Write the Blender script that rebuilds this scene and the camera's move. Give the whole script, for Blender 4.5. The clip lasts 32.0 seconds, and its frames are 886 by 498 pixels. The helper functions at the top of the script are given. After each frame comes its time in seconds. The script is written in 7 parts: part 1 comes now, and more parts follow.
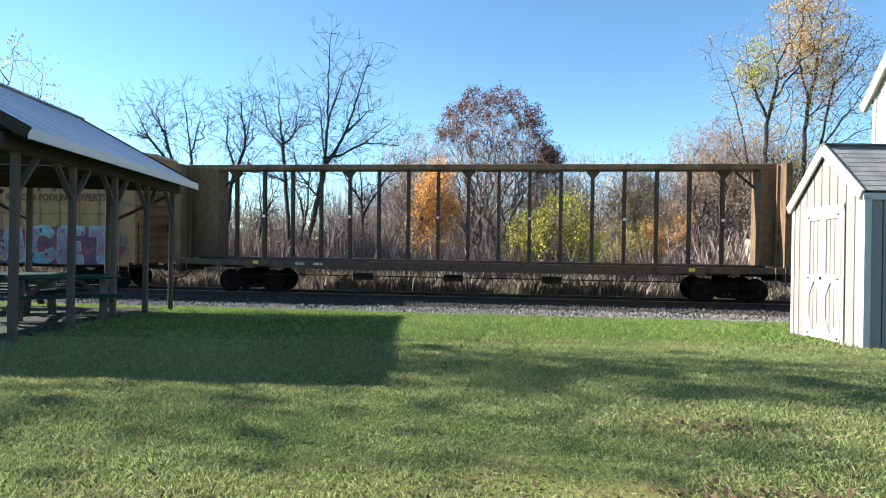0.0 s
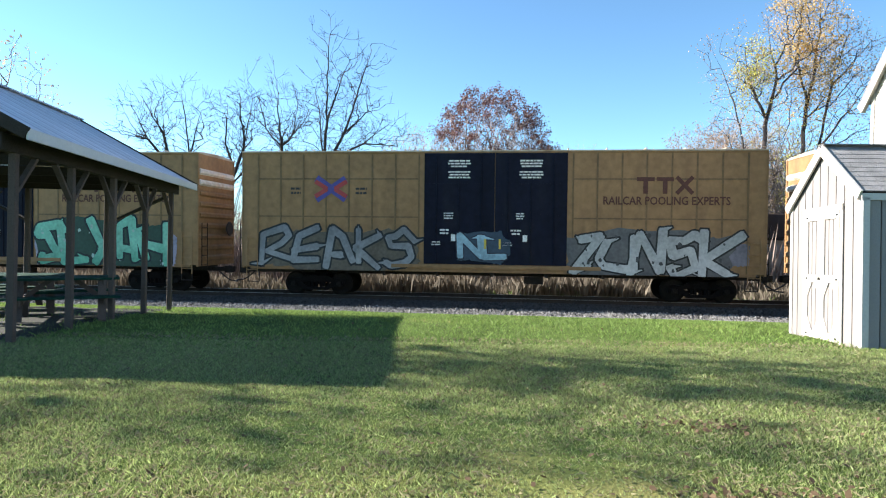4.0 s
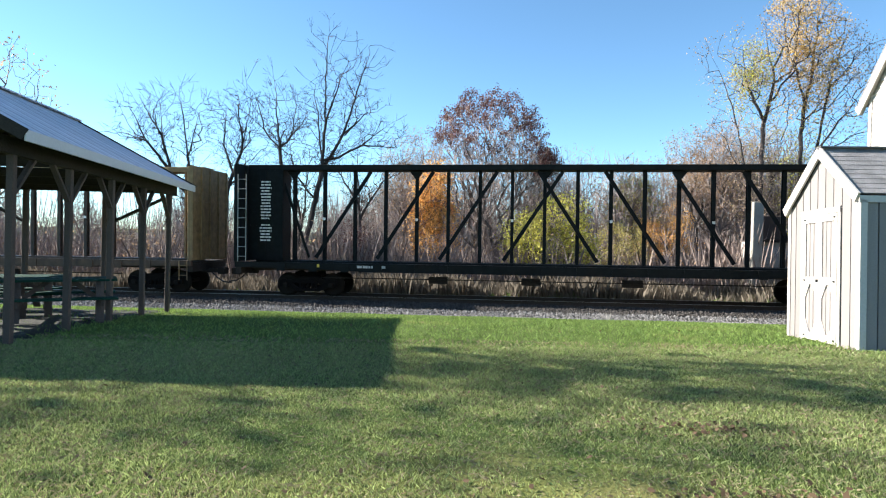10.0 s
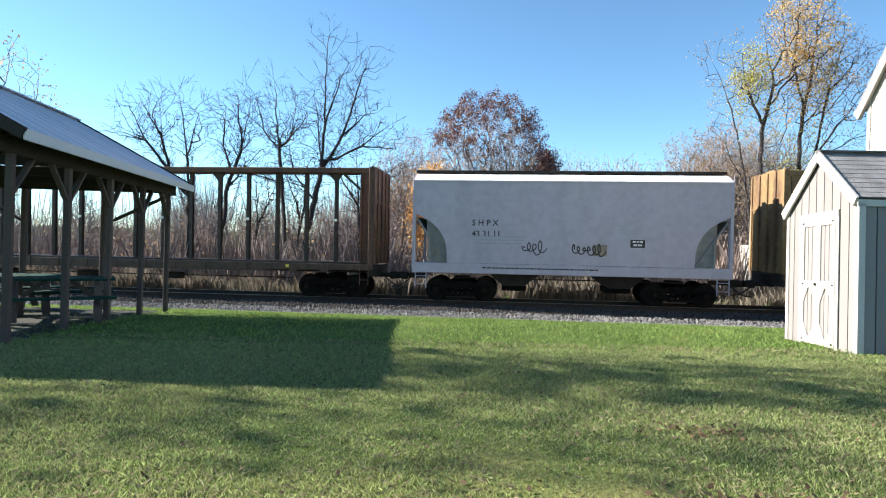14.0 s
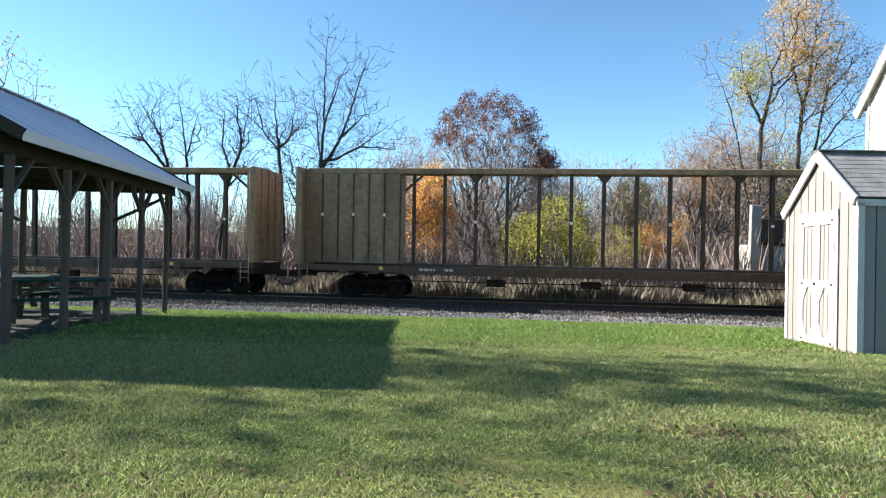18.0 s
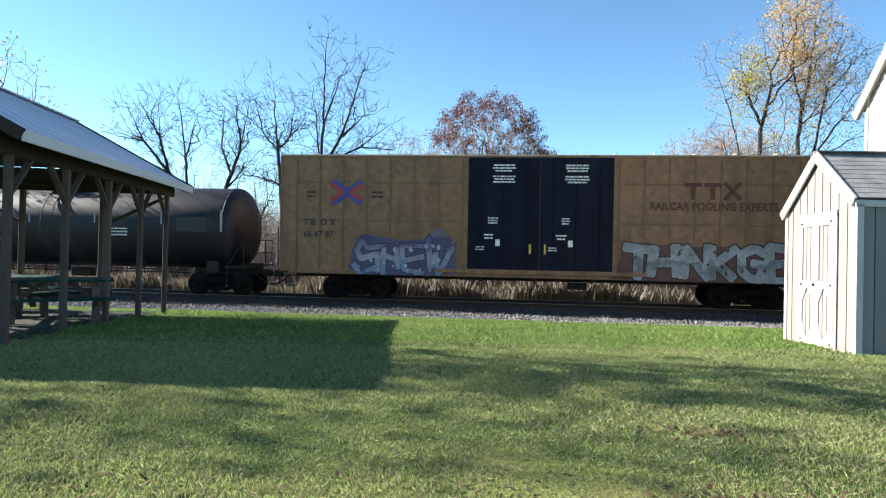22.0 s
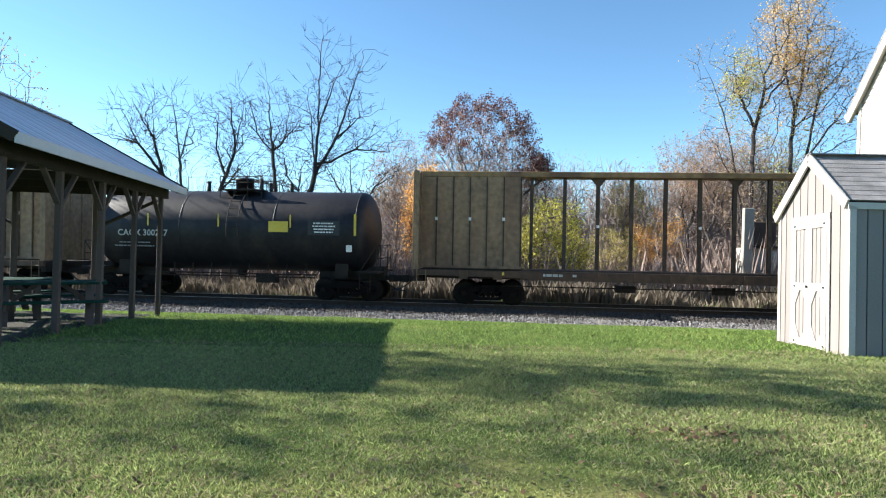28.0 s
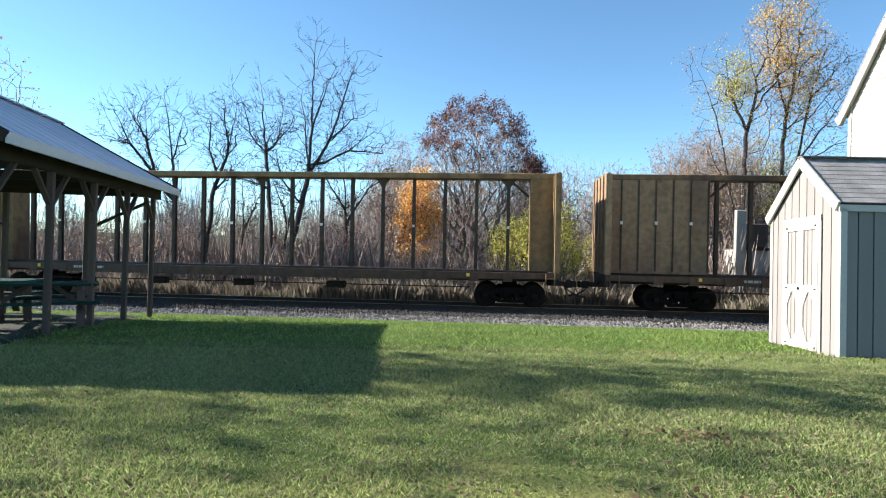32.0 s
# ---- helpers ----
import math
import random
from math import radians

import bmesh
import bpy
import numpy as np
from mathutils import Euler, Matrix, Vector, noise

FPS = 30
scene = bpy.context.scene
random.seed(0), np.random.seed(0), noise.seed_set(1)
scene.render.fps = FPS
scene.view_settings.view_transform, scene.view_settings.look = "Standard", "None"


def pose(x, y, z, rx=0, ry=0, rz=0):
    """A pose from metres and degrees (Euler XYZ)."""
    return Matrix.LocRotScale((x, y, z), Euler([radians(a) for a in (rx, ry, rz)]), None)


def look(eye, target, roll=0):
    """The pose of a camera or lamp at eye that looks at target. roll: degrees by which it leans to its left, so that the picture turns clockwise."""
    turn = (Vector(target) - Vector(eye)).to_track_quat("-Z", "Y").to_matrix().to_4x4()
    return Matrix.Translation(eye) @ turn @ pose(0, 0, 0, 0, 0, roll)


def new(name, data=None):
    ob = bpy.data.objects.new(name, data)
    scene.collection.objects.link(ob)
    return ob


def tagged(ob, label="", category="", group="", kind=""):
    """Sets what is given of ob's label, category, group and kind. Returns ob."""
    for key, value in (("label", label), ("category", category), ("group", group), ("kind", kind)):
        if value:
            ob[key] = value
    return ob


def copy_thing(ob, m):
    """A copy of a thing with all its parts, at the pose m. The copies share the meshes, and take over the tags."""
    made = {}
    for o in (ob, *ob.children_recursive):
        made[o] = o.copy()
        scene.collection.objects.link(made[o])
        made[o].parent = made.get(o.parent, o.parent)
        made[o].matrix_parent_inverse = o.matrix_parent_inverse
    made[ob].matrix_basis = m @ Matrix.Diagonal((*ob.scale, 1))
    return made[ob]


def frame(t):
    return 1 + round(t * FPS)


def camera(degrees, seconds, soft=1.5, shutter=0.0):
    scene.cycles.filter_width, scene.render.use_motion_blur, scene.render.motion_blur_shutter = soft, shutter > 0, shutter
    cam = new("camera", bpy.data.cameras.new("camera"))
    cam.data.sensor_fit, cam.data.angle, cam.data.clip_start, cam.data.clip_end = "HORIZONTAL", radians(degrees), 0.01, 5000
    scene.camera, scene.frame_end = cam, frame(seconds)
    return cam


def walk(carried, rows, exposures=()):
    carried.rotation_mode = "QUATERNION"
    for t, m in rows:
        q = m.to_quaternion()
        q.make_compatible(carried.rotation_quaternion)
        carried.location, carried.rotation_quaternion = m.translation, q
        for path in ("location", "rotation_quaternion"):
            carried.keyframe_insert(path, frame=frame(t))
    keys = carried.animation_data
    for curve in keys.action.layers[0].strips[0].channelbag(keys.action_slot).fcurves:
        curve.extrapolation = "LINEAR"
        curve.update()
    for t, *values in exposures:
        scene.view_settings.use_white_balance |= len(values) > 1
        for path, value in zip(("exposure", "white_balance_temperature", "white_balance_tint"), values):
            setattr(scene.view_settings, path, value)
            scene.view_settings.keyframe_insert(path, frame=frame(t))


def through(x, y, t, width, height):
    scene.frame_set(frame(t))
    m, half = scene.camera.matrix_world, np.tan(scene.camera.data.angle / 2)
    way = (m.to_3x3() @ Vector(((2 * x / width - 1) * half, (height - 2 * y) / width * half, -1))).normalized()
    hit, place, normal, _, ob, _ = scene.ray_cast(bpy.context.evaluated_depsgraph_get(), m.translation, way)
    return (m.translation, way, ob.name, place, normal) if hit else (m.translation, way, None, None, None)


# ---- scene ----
# The camera stands on the lawn, 2.3 m above the rails, and drifts a little on its mount.
# Rows: seconds, pan to the right, tilt up, lean (degrees).
HEADINGS = [
    (0, -0.00, -1.29, 1.29), (0.5, 0.01, -1.27, 1.32), (1, 0.02, -1.25, 1.27), (1.5, -0.04, -1.28, 1.15), (2, -0.09, -1.24, 1.20),
    (2.5, -0.05, -1.29, 1.11), (3, 0.06, -1.27, 0.97), (3.5, 0.14, -1.25, 1.20), (5.5, 0.07, -1.19, 1.30), (6, 0.07, -1.19, 1.22),
    (6.5, 0.12, -1.23, 1.18), (7, 0.17, -1.28, 1.10), (7.5, 0.14, -1.23, 1.10), (8, 0.14, -1.24, 1.15), (8.5, 0.27, -1.16, 1.46),
    (9, 0.29, -1.08, 1.45), (9.5, 0.29, -1.15, 1.44), (10, 0.25, -1.06, 1.31), (10.5, 0.20, -1.09, 1.29), (11, 0.21, -1.10, 1.25),
    (11.5, 0.19, -1.09, 1.22), (12, 0.24, -1.11, 1.19), (12.5, 0.23, -1.01, 1.24), (13, 0.32, -0.98, 1.52), (13.5, 0.39, -0.99, 1.59),
    (14, 0.36, -0.92, 1.65), (14.5, 0.34, -0.92, 1.56), (16.5, 0.32, -0.95, 1.29), (17, 0.31, -0.94, 1.39), (17.5, 0.37, -0.92, 1.58),
    (18, 0.41, -0.90, 1.55), (18.5, 0.37, -0.90, 1.56), (19, 0.33, -0.85, 1.51), (19.5, 0.34, -0.87, 1.39), (20, 0.33, -0.83, 1.36),
    (20.5, 0.35, -0.82, 1.34), (21, 0.40, -0.80, 1.27), (21.5, 0.44, -0.77, 1.37), (22, 0.47, -0.84, 1.59), (22.5, 0.43, -0.78, 1.61),
    (23, 0.46, -0.84, 1.42), (23.5, 0.65, -0.92, 1.46), (24, 0.76, -1.10, 1.23), (24.5, 0.86, -1.12, 1.23), (25, 0.93, -1.09, 1.38),
    (25.5, 0.94, -1.14, 1.01), (27.5, 0.97, -0.63, 1.54), (28, 0.94, -0.62, 1.59), (28.5, 0.93, -0.64, 1.43), (29, 0.93, -0.63, 1.33),
    (29.5, 1.03, -0.61, 1.36), (30, 1.24, -0.65, 1.43), (30.5, 1.34, -0.53, 1.43), (31, 1.34, -0.53, 1.68), (31.5, 1.44, -0.48, 1.73),
    (32, 1.53, -0.46, 1.66),
]
EYE = (0.0, 0.0, 2.3)
cam = camera(72.52, 32.0, soft=1.15)
walk(cam, [(t, pose(*EYE, 0, 0, -yaw) @ pose(0, 0, 0, 90 + tilt) @ pose(0, 0, 0, 0, 0, lean)) for t, yaw, tilt, lean in HEADINGS], exposures=[(t, stops + 0.62, 6050, 8.2) for t, stops in ((0, 1.18), (1, 1.28), (3, 1.34), (6, 1.32), (7, 1.36), (8, 1.42), (9, 1.36), (10, 1.22), (12, 1.14), (18, 1.14), (22, 1.2), (25, 1.26), (28, 1.15), (30, 1.12), (32, 1.1))])

# ---- light ----
SUN_WAY = Vector((-1.77, 0.43, 1.0)).normalized()
SUN_HEIGHT = math.asin(SUN_WAY.z)
SUN_TURN = math.atan2(SUN_WAY.x, SUN_WAY.y)
scene.view_settings.exposure = 1.84
world = bpy.data.worlds.new("sky")
scene.world = world
world.use_nodes = True
wn = world.node_tree
for n in list(wn.nodes):
    wn.nodes.remove(n)
sky = wn.nodes.new("ShaderNodeTexSky")
sky.sky_type = "NISHITA"
sky.sun_disc = False
sky.sun_elevation, sky.sun_rotation = SUN_HEIGHT, SUN_TURN
sky.altitude, sky.air_density, sky.dust_density, sky.ozone_density = 2600, 1.0, 0.0, 2.4
sky_bg = wn.nodes.new("ShaderNodeBackground")
sky_bg.inputs["Strength"].default_value = 0.0715
sky_out = wn.nodes.new("ShaderNodeOutputWorld")
sky_hue = wn.nodes.new("ShaderNodeMix")
sky_hue.data_type, sky_hue.blend_type = "RGBA", "MULTIPLY"
sky_hue.inputs[0].default_value = 1.0
sky_hue.inputs[7].default_value = (0.94, 1.07, 1.0, 1)
wn.links.new(sky.outputs[0], sky_hue.inputs[6])
wn.links.new(sky_hue.outputs[2], sky_bg.inputs[0])
wn.links.new(sky_bg.outputs[0], sky_out.inputs[0])
sun = new("sun", bpy.data.lights.new("sun", "SUN"))
sun.data.energy, sun.data.angle, sun.data.color = 5.0, radians(0.53), (1.0, 0.91, 0.77)
sun.matrix_world = look(SUN_WAY * 60, (0, 0, 0))


# ---- materials ----
def surface(name, base, rough=0.65, metal=0.0, vary=0.18, scale=1.2, grain=30.0, bump=0.15, tint=0.0, stain=None, stain_at=0.6, streak=1.0, island=0.0, spec=0.4):
    """Painted, wooden or stony surface with broad wear, fine grain and relief. tint: difference from object to object;
    island: from piece to piece of one mesh; stain: a second colour in patches; streak: stretches the wear upright."""
    m = bpy.data.materials.new(name)
    m.use_nodes = True
    nt = m.node_tree
    b = nt.nodes["Principled BSDF"]
    b.inputs["Roughness"].default_value, b.inputs["Metallic"].default_value = rough, metal
    b.inputs["Specular IOR Level"].default_value = spec
    tc = nt.nodes.new("ShaderNodeTexCoord")
    mp = nt.nodes.new("ShaderNodeMapping")
    mp.inputs["Scale"].default_value = (1, 1, 1 / streak)
    nt.links.new(tc.outputs["Object"], mp.inputs[0])
    n1 = nt.nodes.new("ShaderNodeTexNoise")
    n1.inputs["Scale"].default_value, n1.inputs["Detail"].default_value = scale, 6
    n2 = nt.nodes.new("ShaderNodeTexNoise")
    n2.inputs["Scale"].default_value, n2.inputs["Detail"].default_value = grain, 4
    nt.links.new(mp.outputs[0], n1.inputs[0])
    nt.links.new(tc.outputs["Object"], n2.inputs[0])
    col = nt.nodes.new("ShaderNodeRGB")
    col.outputs[0].default_value = (*base, 1)
    out = col.outputs[0]
    if stain:
        ramp = nt.nodes.new("ShaderNodeMapRange")
        ramp.inputs["From Min"].default_value, ramp.inputs["From Max"].default_value = stain_at - 0.06, stain_at + 0.1
        nt.links.new(n1.outputs[0], ramp.inputs[0])
        mx = nt.nodes.new("ShaderNodeMix")
        mx.data_type = "RGBA"
        nt.links.new(ramp.outputs[0], mx.inputs[0])
        nt.links.new(out, mx.inputs[6])
        mx.inputs[7].default_value = (*stain, 1)
        out = mx.outputs[2]
    ad = nt.nodes.new("ShaderNodeMath")
    ad.operation = "ADD"
    nt.links.new(n1.outputs[0], ad.inputs[0])
    nt.links.new(n2.outputs[0], ad.inputs[1])
    mr = nt.nodes.new("ShaderNodeMapRange")
    mr.inputs["From Min"].default_value, mr.inputs["From Max"].default_value = 0.65, 1.35
    mr.inputs["To Min"].default_value, mr.inputs["To Max"].default_value = 1 - vary * 1.6, 1 + vary * 1.6
    nt.links.new(ad.outputs[0], mr.inputs[0])
    val = mr.outputs[0]
    for amount, node, socket in ((tint, "ShaderNodeObjectInfo", "Random"), (island, "ShaderNodeNewGeometry", "Random Per Island")):
        if amount:
            info = nt.nodes.new(node)
            m2 = nt.nodes.new("ShaderNodeMapRange")
            m2.inputs["To Min"].default_value, m2.inputs["To Max"].default_value = 1 - amount, 1 + amount
            nt.links.new(info.outputs[socket], m2.inputs[0])
            mu = nt.nodes.new("ShaderNodeMath")
            mu.operation = "MULTIPLY"
            nt.links.new(val, mu.inputs[0])
            nt.links.new(m2.outputs[0], mu.inputs[1])
            val = mu.outputs[0]
    hs = nt.nodes.new("ShaderNodeHueSaturation")
    nt.links.new(out, hs.inputs["Color"])
    nt.links.new(val, hs.inputs["Value"])
    nt.links.new(hs.outputs[0], b.inputs["Base Color"])
    if bump:
        bp = nt.nodes.new("ShaderNodeBump")
        bp.inputs["Strength"].default_value, bp.inputs["Distance"].default_value = bump, 0.02
        nt.links.new(n2.outputs[0], bp.inputs["Height"])
        nt.links.new(bp.outputs[0], b.inputs["Normal"])
    return m


def leafy(name, base, rough=0.7, spread=0.35, through=0.35):
    """Leaves: coloured from piece to piece, letting some light through."""
    m = surface(name, base, rough=rough, vary=0.1, scale=0.35, bump=0, island=spread, tint=0.08, spec=0.25)
    nt = m.node_tree
    b = nt.nodes["Principled BSDF"]
    hs = [n for n in nt.nodes if n.type == "HUE_SAT"][0]
    tr = nt.nodes.new("ShaderNodeBsdfTranslucent")
    nt.links.new(hs.outputs[0], tr.inputs[0])
    mix = nt.nodes.new("ShaderNodeMixShader")
    mix.inputs[0].default_value = through
    nt.links.new(b.outputs[0], mix.inputs[1])
    nt.links.new(tr.outputs[0], mix.inputs[2])
    nt.links.new(mix.outputs[0], nt.nodes["Material Output"].inputs[0])
    return m


# ---- mesh tools ----
def box(bm, x0, x1, y0, y1, z0, z1):
    v = [bm.verts.new((x, y, z)) for x in (x0, x1) for y in (y0, y1) for z in (z0, z1)]
    for f in ((0, 1, 3, 2), (4, 6, 7, 5), (0, 4, 5, 1), (2, 3, 7, 6), (0, 2, 6, 4), (1, 5, 7, 3)):
        bm.faces.new([v[i] for i in f])
    return v


def boxes(*dims):
    bm = bmesh.new()
    for d in dims:
        box(bm, *d)
    return bm


def bevelled(bm, width=0.01, segments=1):
    bmesh.ops.bevel(bm, geom=list(bm.edges), offset=width, segments=segments, affect="EDGES", profile=0.5)
    return bm


def bar(bm, a, b, w, h=None, up=(0, 0, 1)):
    """A straight square timber or rod from a to b, w wide and h high."""
    h = h or w
    a, b = Vector(a), Vector(b)
    d = (b - a).normalized()
    side = d.cross(Vector(up))
    if side.length < 1e-4:
        side = d.cross(Vector((1, 0, 0)))
    side.normalize()
    top = side.cross(d).normalized()
    v = [bm.verts.new(p + side * sx * w / 2 + top * sz * h / 2) for p in (a, b) for sx in (-1, 1) for sz in (-1, 1)]
    for f in ((0, 1, 3, 2), (4, 6, 7, 5), (0, 4, 5, 1), (2, 3, 7, 6), (0, 2, 6, 4), (1, 5, 7, 3)):
        bm.faces.new([v[i] for i in f])


def tube(bm, a, b, ra, rb=None, n=8, caps=True):
    rb = ra if rb is None else rb
    a, b = Vector(a), Vector(b)
    d = (b - a).normalized()
    s = d.orthogonal().normalized()
    t = d.cross(s)
    rings = []
    for p, r in ((a, ra), (b, rb)):
        rings.append([bm.verts.new(p + (s * math.cos(2 * math.pi * i / n) + t * math.sin(2 * math.pi * i / n)) * r) for i in range(n)])
    for i in range(n):
        f = bm.faces.new((rings[0][i], rings[0][(i + 1) % n], rings[1][(i + 1) % n], rings[1][i]))
        f.smooth = n > 6
    if caps:
        bm.faces.new(rings[0][::-1])
        bm.faces.new(rings[1])


def lathe(bm, profile, axis="x", n=24, smooth=True):
    """Turn a profile of (place along the axis, radius) about the axis."""
    rings = []
    for p, r in profile:
        ring = []
        for i in range(n):
            c, s = math.cos(2 * math.pi * i / n) * r, math.sin(2 * math.pi * i / n) * r
            ring.append(bm.verts.new({"x": (p, c, s), "y": (c, p, s), "z": (c, s, p)}[axis]))
        rings.append(ring)
    for a, b in zip(rings, rings[1:]):
        for i in range(n):
            f = bm.faces.new((a[i], a[(i + 1) % n], b[(i + 1) % n], b[i]))
            f.smooth = smooth
    for ring in (rings[0], rings[-1]):
        bm.faces.new(ring)


def prism(bm, outline, y0, y1):
    """A slab whose outline lies in the x-z plane, from y0 to y1."""
    a = [bm.verts.new((x, y0, z)) for x, z in outline]
    b = [bm.verts.new((x, y1, z)) for x, z in outline]
    n = len(a)
    bm.faces.new(a)
    bm.faces.new(b[::-1])
    for i in range(n):
        bm.faces.new((a[i], b[i], b[(i + 1) % n], a[(i + 1) % n]))


def mesh_of(name, bm, material):
    bmesh.ops.recalc_face_normals(bm, faces=bm.faces)
    me = bpy.data.meshes.new(name)
    bm.to_mesh(me)
    bm.free()
    me.materials.append(material)
    return me


def part(name, bm, material, parent, label="", at=None):
    """One mesh object under a thing or under a part."""
    me = bm if isinstance(bm, bpy.types.Mesh) else mesh_of(name, bm, material)
    ob = new(name, me)
    ob.parent = parent
    if at is not None:
        ob.matrix_basis = at
    return tagged(ob, label)


def thing(name, m, label, category, group="", kind=""):
    ob = new(name)
    ob.matrix_basis = m
    return tagged(ob, label, category, group, kind)


def single(name, bm, material, label, category, group="", kind="", m=None):
    ob = new(name, mesh_of(name, bm, material))
    if m is not None:
        ob.matrix_basis = m
    return tagged(ob, label, category, group, kind)


def lettering(name, words, size, parent, material, at, label="", squeeze=1.0):
    """Painted words, standing upright on a wall that faces -y, from their left lower corner."""
    cu = bpy.data.curves.new(name, "FONT")
    cu.body, cu.size, cu.extrude, cu.resolution_u, cu.offset = words, size, 0.001, 2, size * 0.018
    ob = bpy.data.objects.new(name, cu)
    me = bpy.data.meshes.new_from_object(ob)
    bpy.data.objects.remove(ob)
    me.transform(Matrix.Diagonal((squeeze, 1, 1, 1)))
    me.materials.clear()
    me.materials.append(material)
    return part(name, me, None, parent, label, at=pose(*at, 90, 0, 0))


# ---- the lie of the land ----
TRACK_SKEW, GRADE, TRACK_Y = -0.11676, 0.01042, 23.55
LAWN = [(-400, 1.1), (0, 1.1), (4, 1.05), (6.5, 0.98), (8.2, 0.93), (10, 0.84), (11.7, 0.71), (14, 0.44), (16.5, 0.12), (19.4, -0.24), (20.2, -0.42), (28, -0.55), (34, -0.8), (60, -0.6), (900, 6.0)]


def ground_z(x, y):
    v = y - TRACK_SKEW * x
    z = np.interp(v, [p[0] for p in LAWN], [p[1] for p in LAWN]) + 0.0112 * np.clip(x, -40, 40)
    return z if isinstance(z, np.ndarray) else float(z)


def wave(x, y, k=1.0, seed=0.0):
    """A smooth uneven surface between about -1 and 1, for numbers or arrays."""
    x, y = x * k + seed * 3.7, y * k - seed * 1.9
    return (np.sin(1.3 * x + 0.7 * y) * np.cos(0.9 * y - 0.5 * x) + 0.6 * np.sin(2.9 * x - 1.7 * y + 1.1) * np.cos(2.3 * y + 0.8 * x) + 0.35 * np.sin(6.1 * x + 4.3 * y)) / 1.6


def on_track(s, across=0.0, up=0.0):
    """The pose at s metres along the track: x along it, y away from the lawn."""
    c = 1 / math.hypot(1, TRACK_SKEW)
    return pose(s * c - across * TRACK_SKEW * c, TRACK_Y + TRACK_SKEW * s * c + across * c, GRADE * s + up, 0, -math.degrees(math.atan(GRADE)), math.degrees(math.atan(TRACK_SKEW)))


def train_at(t):
    """How far the train has run at t seconds, in metres, counted from 16 s."""
    d = t - 16
    return 11.1427 * d + 0.00432 * d * d - 0.00007 * d ** 3

# ---- surfaces ----
lawn_soil = surface("lawn_ground", (0.07, 0.10, 0.022), rough=0.95, vary=0.35, scale=0.45, grain=45, bump=0.6, stain=(0.135, 0.125, 0.045), stain_at=0.6, spec=0.1)
grass_blade = leafy("grass_blade", (0.248, 0.288, 0.11), rough=0.42, spread=0.6, through=0.4)
far_blade = leafy("lush_grass_blade", (0.15, 0.215, 0.055), spread=0.5, through=0.4)
dry_blade = leafy("dry_grass", (0.26, 0.22, 0.135), spread=0.4, through=0.3)
fallen_leaf = leafy("fallen_leaf", (0.11, 0.07, 0.04), spread=0.5, through=0.2)
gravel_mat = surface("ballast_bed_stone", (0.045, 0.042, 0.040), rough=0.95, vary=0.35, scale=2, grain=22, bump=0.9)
stone_mat = surface("ballast_stone", (0.172, 0.163, 0.16), rough=0.9, vary=0.2, scale=3, grain=40, bump=0.3, island=0.55)
rail_mat = surface("rusty_rail", (0.045, 0.03, 0.022), rough=0.6, metal=0.4, vary=0.25, scale=2)
rail_top = surface("polished_rail_head", (0.45, 0.43, 0.41), rough=0.28, metal=0.9, vary=0.1)
tie_mat = surface("creosoted_tie", (0.055, 0.045, 0.038), rough=0.95, vary=0.3, scale=3, tint=0.25)
white_paint = surface("white_paint", (0.47, 0.43, 0.395), rough=0.5, vary=0.07, scale=1.5, bump=0.08)
cream_siding = surface("cream_grey_siding", (0.228, 0.205, 0.197), rough=0.7, vary=0.10, scale=1.2, grain=60, bump=0.25, tint=0.07, streak=5, spec=0.12)
shingle_mat = surface("asphalt_shingle", (0.20, 0.19, 0.19), rough=0.95, vary=0.28, scale=4, grain=90, bump=0.6, tint=0.07, island=0.08)
metal_roof = surface("galvanised_roof", (0.47, 0.46, 0.51), rough=0.45, metal=0.25, vary=0.08, scale=0.8, bump=0.04, tint=0.04)
gutter_white = surface("white_metal_edge", (0.52, 0.51, 0.52), rough=0.45, vary=0.05, bump=0.03)
old_timber = surface("weathered_timber", (0.075, 0.053, 0.043), rough=0.85, vary=0.28, scale=2.5, grain=70, bump=0.5, tint=0.12, streak=6)
# timber under the roofs: the shade there is put into this darker colour
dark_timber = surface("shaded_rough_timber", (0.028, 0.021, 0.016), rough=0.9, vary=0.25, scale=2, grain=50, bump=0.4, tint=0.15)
green_paint = surface("green_table_paint", (0.009, 0.036, 0.024), spec=0.15, rough=0.85, vary=0.22, scale=5, grain=60, bump=0.2, tint=0.1, stain=(0.11, 0.10, 0.08), stain_at=0.66)
# pavilion floor: near black, the roof's shade is put into the colour
shaded_dirt_mat = surface("shade_darkened_dirt", (0.012, 0.011, 0.006), rough=0.95, vary=0.3, scale=1.5, grain=40, bump=0.7)
iron_mat = surface("black_iron", (0.03, 0.03, 0.032), rough=0.5, metal=0.4)
concrete_mat = surface("pale_concrete", (0.30, 0.275, 0.24), rough=0.9, vary=0.15, scale=2, bump=0.3)
plaster_mat = surface("flaking_white_plaster", (0.39, 0.37, 0.345), rough=0.9, vary=0.3, scale=5, bump=0.5, stain=(0.25, 0.2, 0.16), stain_at=0.58)
bark_dark = surface("dark_bark", (0.04, 0.032, 0.030), rough=0.95, vary=0.35, scale=3, grain=30, bump=0.6, tint=0.25, streak=4)
bark_grey = surface("grey_bark", (0.12, 0.098, 0.086), rough=0.95, vary=0.3, scale=3, grain=30, bump=0.6, tint=0.25, streak=4)
twig_mat = surface("bare_twig", (0.04, 0.031, 0.026), rough=0.9, vary=0.15, bump=0, tint=0.25, island=0.3)
